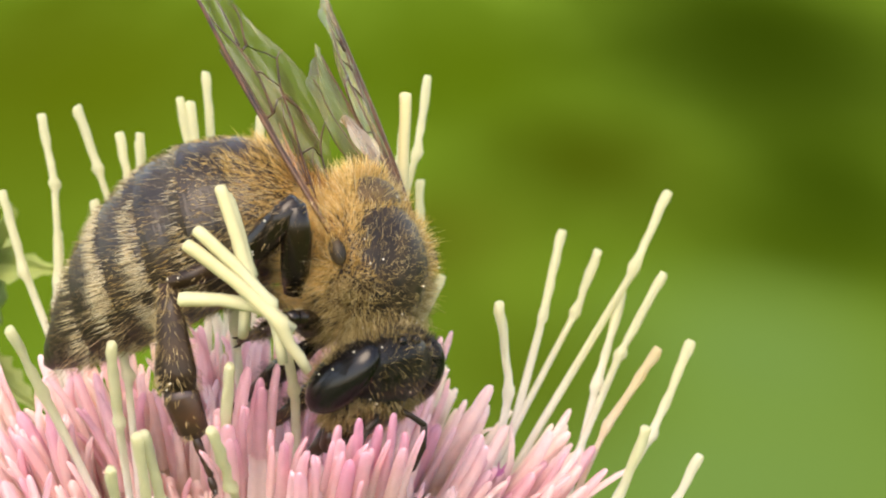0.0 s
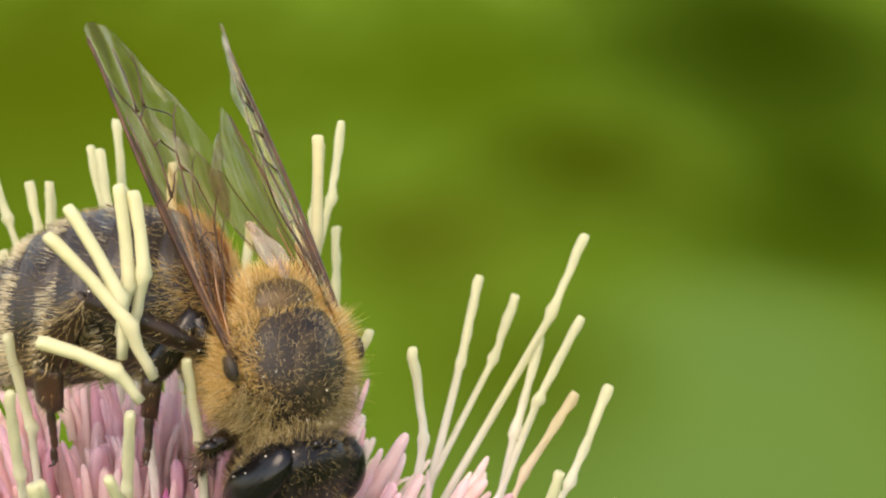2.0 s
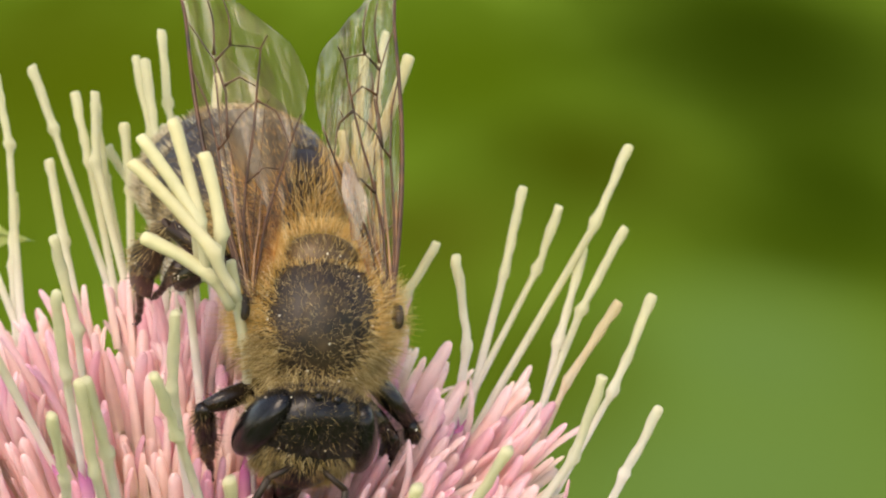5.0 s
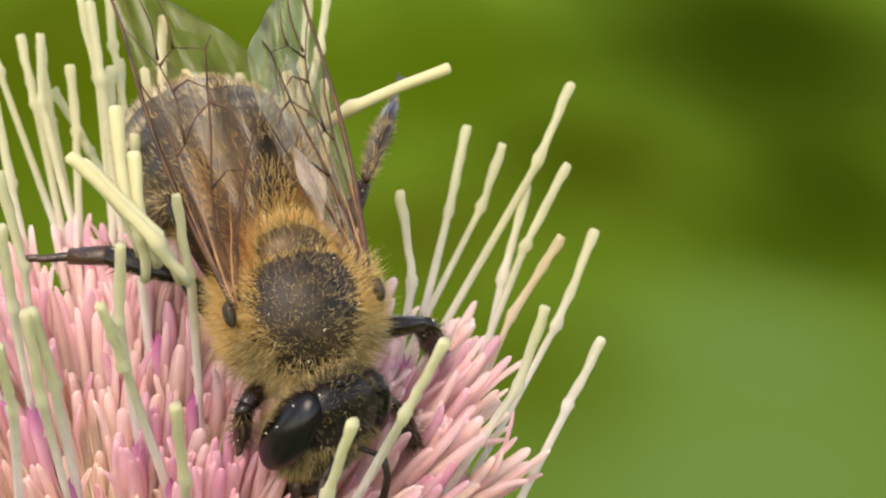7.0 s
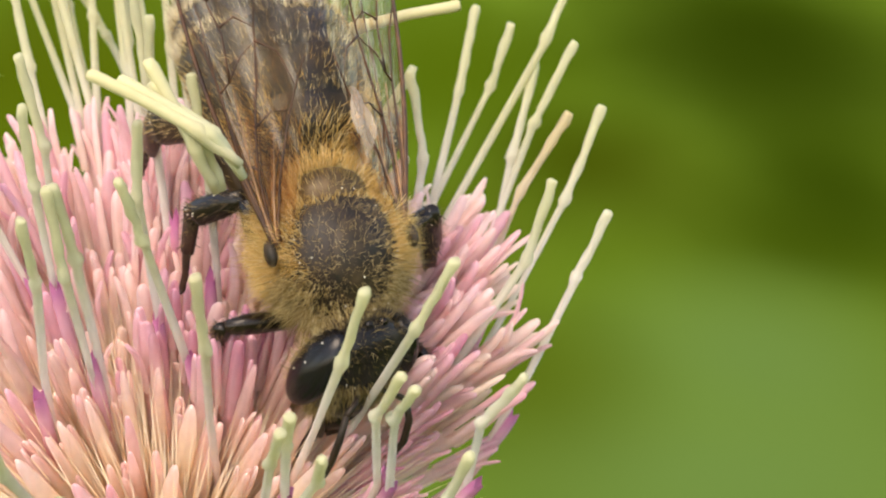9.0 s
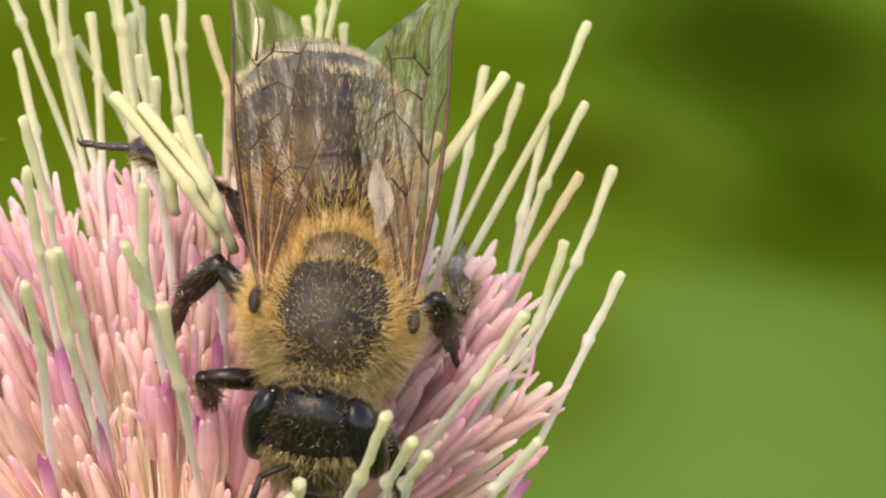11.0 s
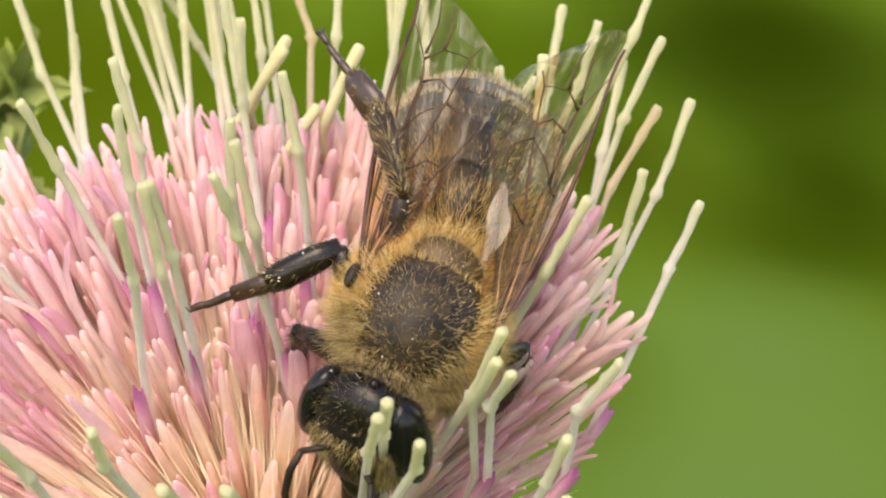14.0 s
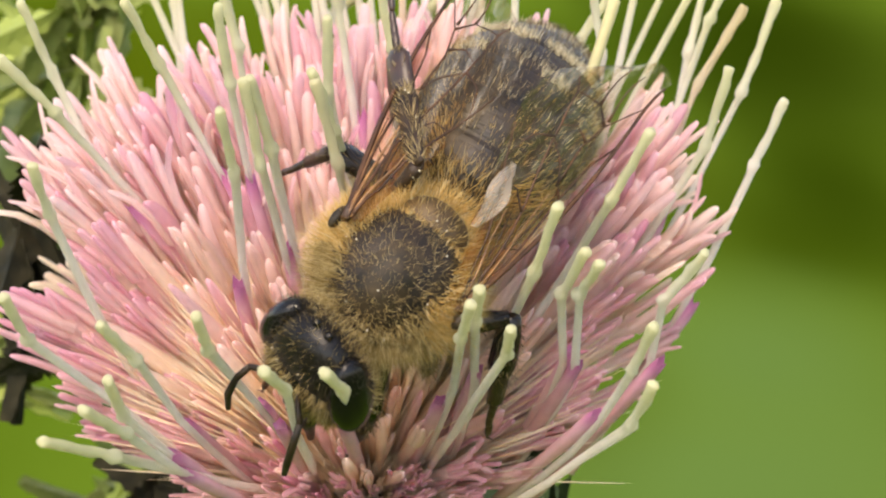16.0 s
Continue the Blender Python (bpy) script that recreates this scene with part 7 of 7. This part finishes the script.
    shank = [
        (0, pose(0.00290, 0.00000, 0.00000, -76.9, 2.1, 76.1)), (0.5, pose(0.00290, 0.00000, 0.00000, -103.0, 37.2, 54.7)),
        (1, pose(0.00290, 0.00000, 0.00000, -98.1, 37.1, 55.1)), (1.5, pose(0.00290, 0.00000, 0.00000, -96.1, 53.2, 70.9)),
        (2, pose(0.00290, 0.00000, 0.00000, -94.1, 67.1, 80.2)), (2.5, pose(0.00290, 0.00000, 0.00000, -97.0, 53.3, 68.6)),
        (3, pose(0.00290, 0.00000, 0.00000, -133.2, 53.1, 33.1)), (3.5, pose(0.00290, 0.00000, 0.00000, -144.2, 65.2, 31.2)),
        (4, pose(0.00290, 0.00000, 0.00000, -63.2, 68.4, 114.4)), (4.5, pose(0.00290, 0.00000, 0.00000, -80.8, 72.9, 96.5)),
        (7, pose(0.00290, 0.00000, 0.00000, -8.2, 85.5, 173.5)), (7.5, pose(0.00290, 0.00000, 0.00000, -85.2, 79.3, 92.0)),
        (8, pose(0.00290, 0.00000, 0.00000, -154.2, 78.7, 25.1)), (8.5, pose(0.00290, 0.00000, 0.00000, -104.3, 78.5, 73.5)),
        (9, pose(0.00290, 0.00000, 0.00000, -154.6, 68.7, 21.7)), (9.5, pose(0.00290, 0.00000, 0.00000, -110.1, 72.8, 65.0)),
        (12, pose(0.00290, 0.00000, 0.00000, -12.1, 6.0, 6.9)), (12.5, pose(0.00290, 0.00000, 0.00000, 174.3, 38.9, 1.8)),
        (13, pose(0.00290, 0.00000, 0.00000, -123.2, 64.6, 48.1)), (13.5, pose(0.00290, 0.00000, 0.00000, -51.6, 80.8, 130.8)),
        (14, pose(0.00290, 0.00000, 0.00000, -133.2, 67.4, 43.4)), (14.5, pose(0.00290, 0.00000, 0.00000, -109.9, 53.1, 58.5)),
        (15, pose(0.00290, 0.00000, 0.00000, -128.8, 58.2, 38.6)), (15.5, pose(0.00290, 0.00000, 0.00000, -69.2, 51.6, 110.8)),
        (16, pose(0.00290, 0.00000, 0.00000, -70.8, 55.0, 106.9))]
    walk(legs["hr"][1], shank)
    walk(legs["hr"][3], shank)
    foot = [
        (0, pose(0.00346, 0.00228, -0.00008, -77.3, 8.5, 91.6)), (0.5, pose(0.00398, 0.00153, -0.00142, -54.3, 65.7, 126.5)),
        (1, pose(0.00397, 0.00154, -0.00142, -66.7, 57.7, 109.7)), (1.5, pose(0.00336, 0.00133, -0.00188, -56.3, 57.3, 121.8)),
        (2, pose(0.00305, 0.00090, -0.00217, -51.4, 45.6, 128.1)), (2.5, pose(0.00341, 0.00131, -0.00188, -68.7, 55.2, 105.1)),
        (3, pose(0.00408, 0.00077, -0.00188, -64.8, 76.8, 114.6)), (3.5, pose(0.00374, 0.00051, -0.00213, -54.8, 81.1, 126.1)),
        (4, pose(0.00254, 0.00079, -0.00219, -56.1, 65.8, 122.0)), (4.5, pose(0.00282, 0.00069, -0.00225, -44.3, 64.4, 135.2)),
        (7, pose(0.00272, 0.00002, -0.00234, 3.2, 74.6, -174.5)), (7.5, pose(0.00288, 0.00044, -0.00231, 10.3, 74.4, -167.1)),
        (8, pose(0.00332, 0.00020, -0.00230, 8.0, 70.6, -169.4)), (8.5, pose(0.00303, 0.00045, -0.00230, -11.7, 77.0, 170.4)),
        (9, pose(0.00369, 0.00032, -0.00219, -5.0, 69.1, 176.3)), (9.5, pose(0.00319, 0.00063, -0.00224, -65.7, 76.3, 112.6)),
        (12, pose(0.00522, 0.00028, -0.00024, -75.1, 18.3, 43.3)), (12.5, pose(0.00473, 0.00006, -0.00148, -94.9, 34.8, 48.5)),
        (13, pose(0.00357, 0.00075, -0.00212, -80.4, 34.8, 78.8)), (13.5, pose(0.00265, 0.00029, -0.00232, -77.8, 82.9, 104.4)),
        (14, pose(0.00356, 0.00062, -0.00217, -103.9, 52.2, 65.5)), (14.5, pose(0.00364, 0.00120, -0.00188, -132.5, 36.6, 25.3)),
        (15, pose(0.00387, 0.00077, -0.00200, -146.8, 28.4, 7.3)), (15.5, pose(0.00238, 0.00136, -0.00184, -100.5, 45.9, 68.6)),
        (16, pose(0.00251, 0.00129, -0.00193, -102.4, 43.8, 62.6))]
    walk(legs["hr"][2], foot)
    walk(legs["hr"][4], foot)
    walk(legs["hl"][0], [
        (0, pose(-0.00100, 0.00110, -0.00110, 28.2, 69.8, 82.5)), (0.5, pose(-0.00100, 0.00110, -0.00110, 24.6, 72.7, 62.2)),
        (1, pose(-0.00100, 0.00110, -0.00110, 23.8, 72.9, 59.4)), (1.5, pose(-0.00100, 0.00110, -0.00110, 23.7, 72.9, 59.1)),
        (2, pose(-0.00100, 0.00110, -0.00110, 23.6, 72.9, 59.0)), (2.5, pose(-0.00100, 0.00110, -0.00110, 23.6, 72.9, 59.0)),
        (3, pose(-0.00100, 0.00110, -0.00110, 23.6, 72.9, 59.0)), (3.5, pose(-0.00100, 0.00110, -0.00110, 23.6, 72.9, 59.0)),
        (4, pose(-0.00100, 0.00110, -0.00110, 23.6, 72.9, 59.0)), (4.5, pose(-0.00100, 0.00110, -0.00110, 23.6, 72.9, 59.0)),
        (7, pose(-0.00100, 0.00110, -0.00110, 7.3, -32.7, 143.6)), (7.5, pose(-0.00100, 0.00110, -0.00110, 7.8, -32.9, 140.9)),
        (8, pose(-0.00100, 0.00110, -0.00110, 7.4, -9.0, 139.3)), (8.5, pose(-0.00100, 0.00110, -0.00110, 7.4, -6.1, 139.1)),
        (9, pose(-0.00100, 0.00110, -0.00110, 7.4, -5.8, 139.1)), (9.5, pose(-0.00100, 0.00110, -0.00110, 7.4, -24.7, 140.7)),
        (12, pose(-0.00100, 0.00110, -0.00110, 27.5, 69.5, 81.0)), (12.5, pose(-0.00100, 0.00110, -0.00110, 24.5, 72.7, 62.0)),
        (13, pose(-0.00100, 0.00110, -0.00110, 23.8, 72.9, 59.4)), (13.5, pose(-0.00100, 0.00110, -0.00110, 23.7, 72.9, 59.1)),
        (14, pose(-0.00100, 0.00110, -0.00110, 23.6, 72.9, 59.0)), (14.5, pose(-0.00100, 0.00110, -0.00110, 23.6, 72.9, 59.0)),
        (15, pose(-0.00100, 0.00110, -0.00110, 23.6, 72.9, 59.0)), (15.5, pose(-0.00100, 0.00110, -0.00110, 23.6, 72.9, 59.0)),
        (16, pose(-0.00100, 0.00110, -0.00110, 23.6, 72.9, 59.0))])
    shank = [
        (0, pose(0.00290, 0.00000, 0.00000, -127.3, 26.8, 22.8)), (0.5, pose(0.00290, 0.00000, 0.00000, -140.1, 34.2, 20.3)),
        (1, pose(0.00290, 0.00000, 0.00000, -141.7, 35.1, 19.8)), (1.5, pose(0.00290, 0.00000, 0.00000, -141.9, 35.2, 19.8)),
        (2, pose(0.00290, 0.00000, 0.00000, -141.9, 35.2, 19.8)), (2.5, pose(0.00290, 0.00000, 0.00000, -141.9, 35.2, 19.8)),
        (3, pose(0.00290, 0.00000, 0.00000, -141.9, 35.2, 19.8)), (3.5, pose(0.00290, 0.00000, 0.00000, -141.9, 35.2, 19.8)),
        (4, pose(0.00290, 0.00000, 0.00000, -141.9, 35.2, 19.8)), (4.5, pose(0.00290, 0.00000, 0.00000, -141.9, 35.2, 19.8)),
        (7, pose(0.00290, 0.00000, 0.00000, 174.9, 54.4, -6.0)), (7.5, pose(0.00290, 0.00000, 0.00000, 165.3, 50.6, -10.8)),
        (8, pose(0.00290, 0.00000, 0.00000, 175.9, 57.6, -5.6)), (8.5, pose(0.00290, 0.00000, 0.00000, 176.5, 58.4, -5.3)),
        (9, pose(0.00290, 0.00000, 0.00000, 176.6, 58.5, -5.2)), (9.5, pose(0.00290, 0.00000, 0.00000, -157.7, 70.8, 14.8)),
        (12, pose(0.00290, 0.00000, 0.00000, -127.7, 28.6, 24.0)), (12.5, pose(0.00290, 0.00000, 0.00000, -140.1, 34.4, 20.4)),
        (13, pose(0.00290, 0.00000, 0.00000, -141.7, 35.1, 19.9)), (13.5, pose(0.00290, 0.00000, 0.00000, -141.9, 35.2, 19.8)),
        (14, pose(0.00290, 0.00000, 0.00000, -141.9, 35.2, 19.8)), (14.5, pose(0.00290, 0.00000, 0.00000, -141.9, 35.2, 19.8)),
        (15, pose(0.00290, 0.00000, 0.00000, -141.9, 35.2, 19.8)), (15.5, pose(0.00290, 0.00000, 0.00000, -141.9, 35.2, 19.8)),
        (16, pose(0.00290, 0.00000, 0.00000, -141.9, 35.2, 19.8))]
    walk(legs["hl"][1], shank)
    walk(legs["hl"][3], shank)
    foot = [
        (0, pose(0.00483, 0.00081, -0.00106, -127.3, 26.8, 22.8)), (0.5, pose(0.00472, 0.00068, -0.00132, -140.1, 34.2, 20.3)),
        (1, pose(0.00471, 0.00065, -0.00135, -141.7, 35.1, 19.8)), (1.5, pose(0.00471, 0.00065, -0.00135, -141.9, 35.2, 19.8)),
        (2, pose(0.00471, 0.00065, -0.00135, -141.9, 35.2, 19.8)), (2.5, pose(0.00471, 0.00065, -0.00135, -141.9, 35.2, 19.8)),
        (3, pose(0.00471, 0.00065, -0.00135, -141.9, 35.2, 19.8)), (3.5, pose(0.00471, 0.00065, -0.00135, -141.9, 35.2, 19.8)),
        (4, pose(0.00471, 0.00065, -0.00135, -141.9, 35.2, 19.8)), (4.5, pose(0.00471, 0.00065, -0.00135, -141.9, 35.2, 19.8)),
        (7, pose(0.00426, -0.00014, -0.00191, 174.7, 52.7, -5.9)), (7.5, pose(0.00437, -0.00028, -0.00182, 164.8, 49.3, -10.8)),
        (8, pose(0.00415, -0.00012, -0.00198, 175.9, 57.5, -5.7)), (8.5, pose(0.00413, -0.00011, -0.00200, 176.5, 58.4, -5.3)),
        (9, pose(0.00412, -0.00011, -0.00200, 176.6, 58.5, -5.2)), (9.5, pose(0.00365, 0.00020, -0.00222, -156.0, 70.4, 16.1)),
        (12, pose(0.00479, 0.00084, -0.00112, -127.7, 28.6, 24.0)), (12.5, pose(0.00472, 0.00068, -0.00133, -140.1, 34.4, 20.4)),
        (13, pose(0.00471, 0.00065, -0.00135, -141.7, 35.1, 19.9)), (13.5, pose(0.00471, 0.00065, -0.00135, -141.9, 35.2, 19.8)),
        (14, pose(0.00471, 0.00065, -0.00135, -141.9, 35.2, 19.8)), (14.5, pose(0.00471, 0.00065, -0.00135, -141.9, 35.2, 19.8)),
        (15, pose(0.00471, 0.00065, -0.00135, -141.9, 35.2, 19.8)), (15.5, pose(0.00471, 0.00065, -0.00135, -141.9, 35.2, 19.8)),
        (16, pose(0.00471, 0.00065, -0.00135, -141.9, 35.2, 19.8))]
    walk(legs["hl"][2], foot)
    walk(legs["hl"][4], foot)


build_meadow()
thistle, pushed, risen = build_thistle()
bee, bee_head, abdomen, wings, legs = build_bee()
motions()
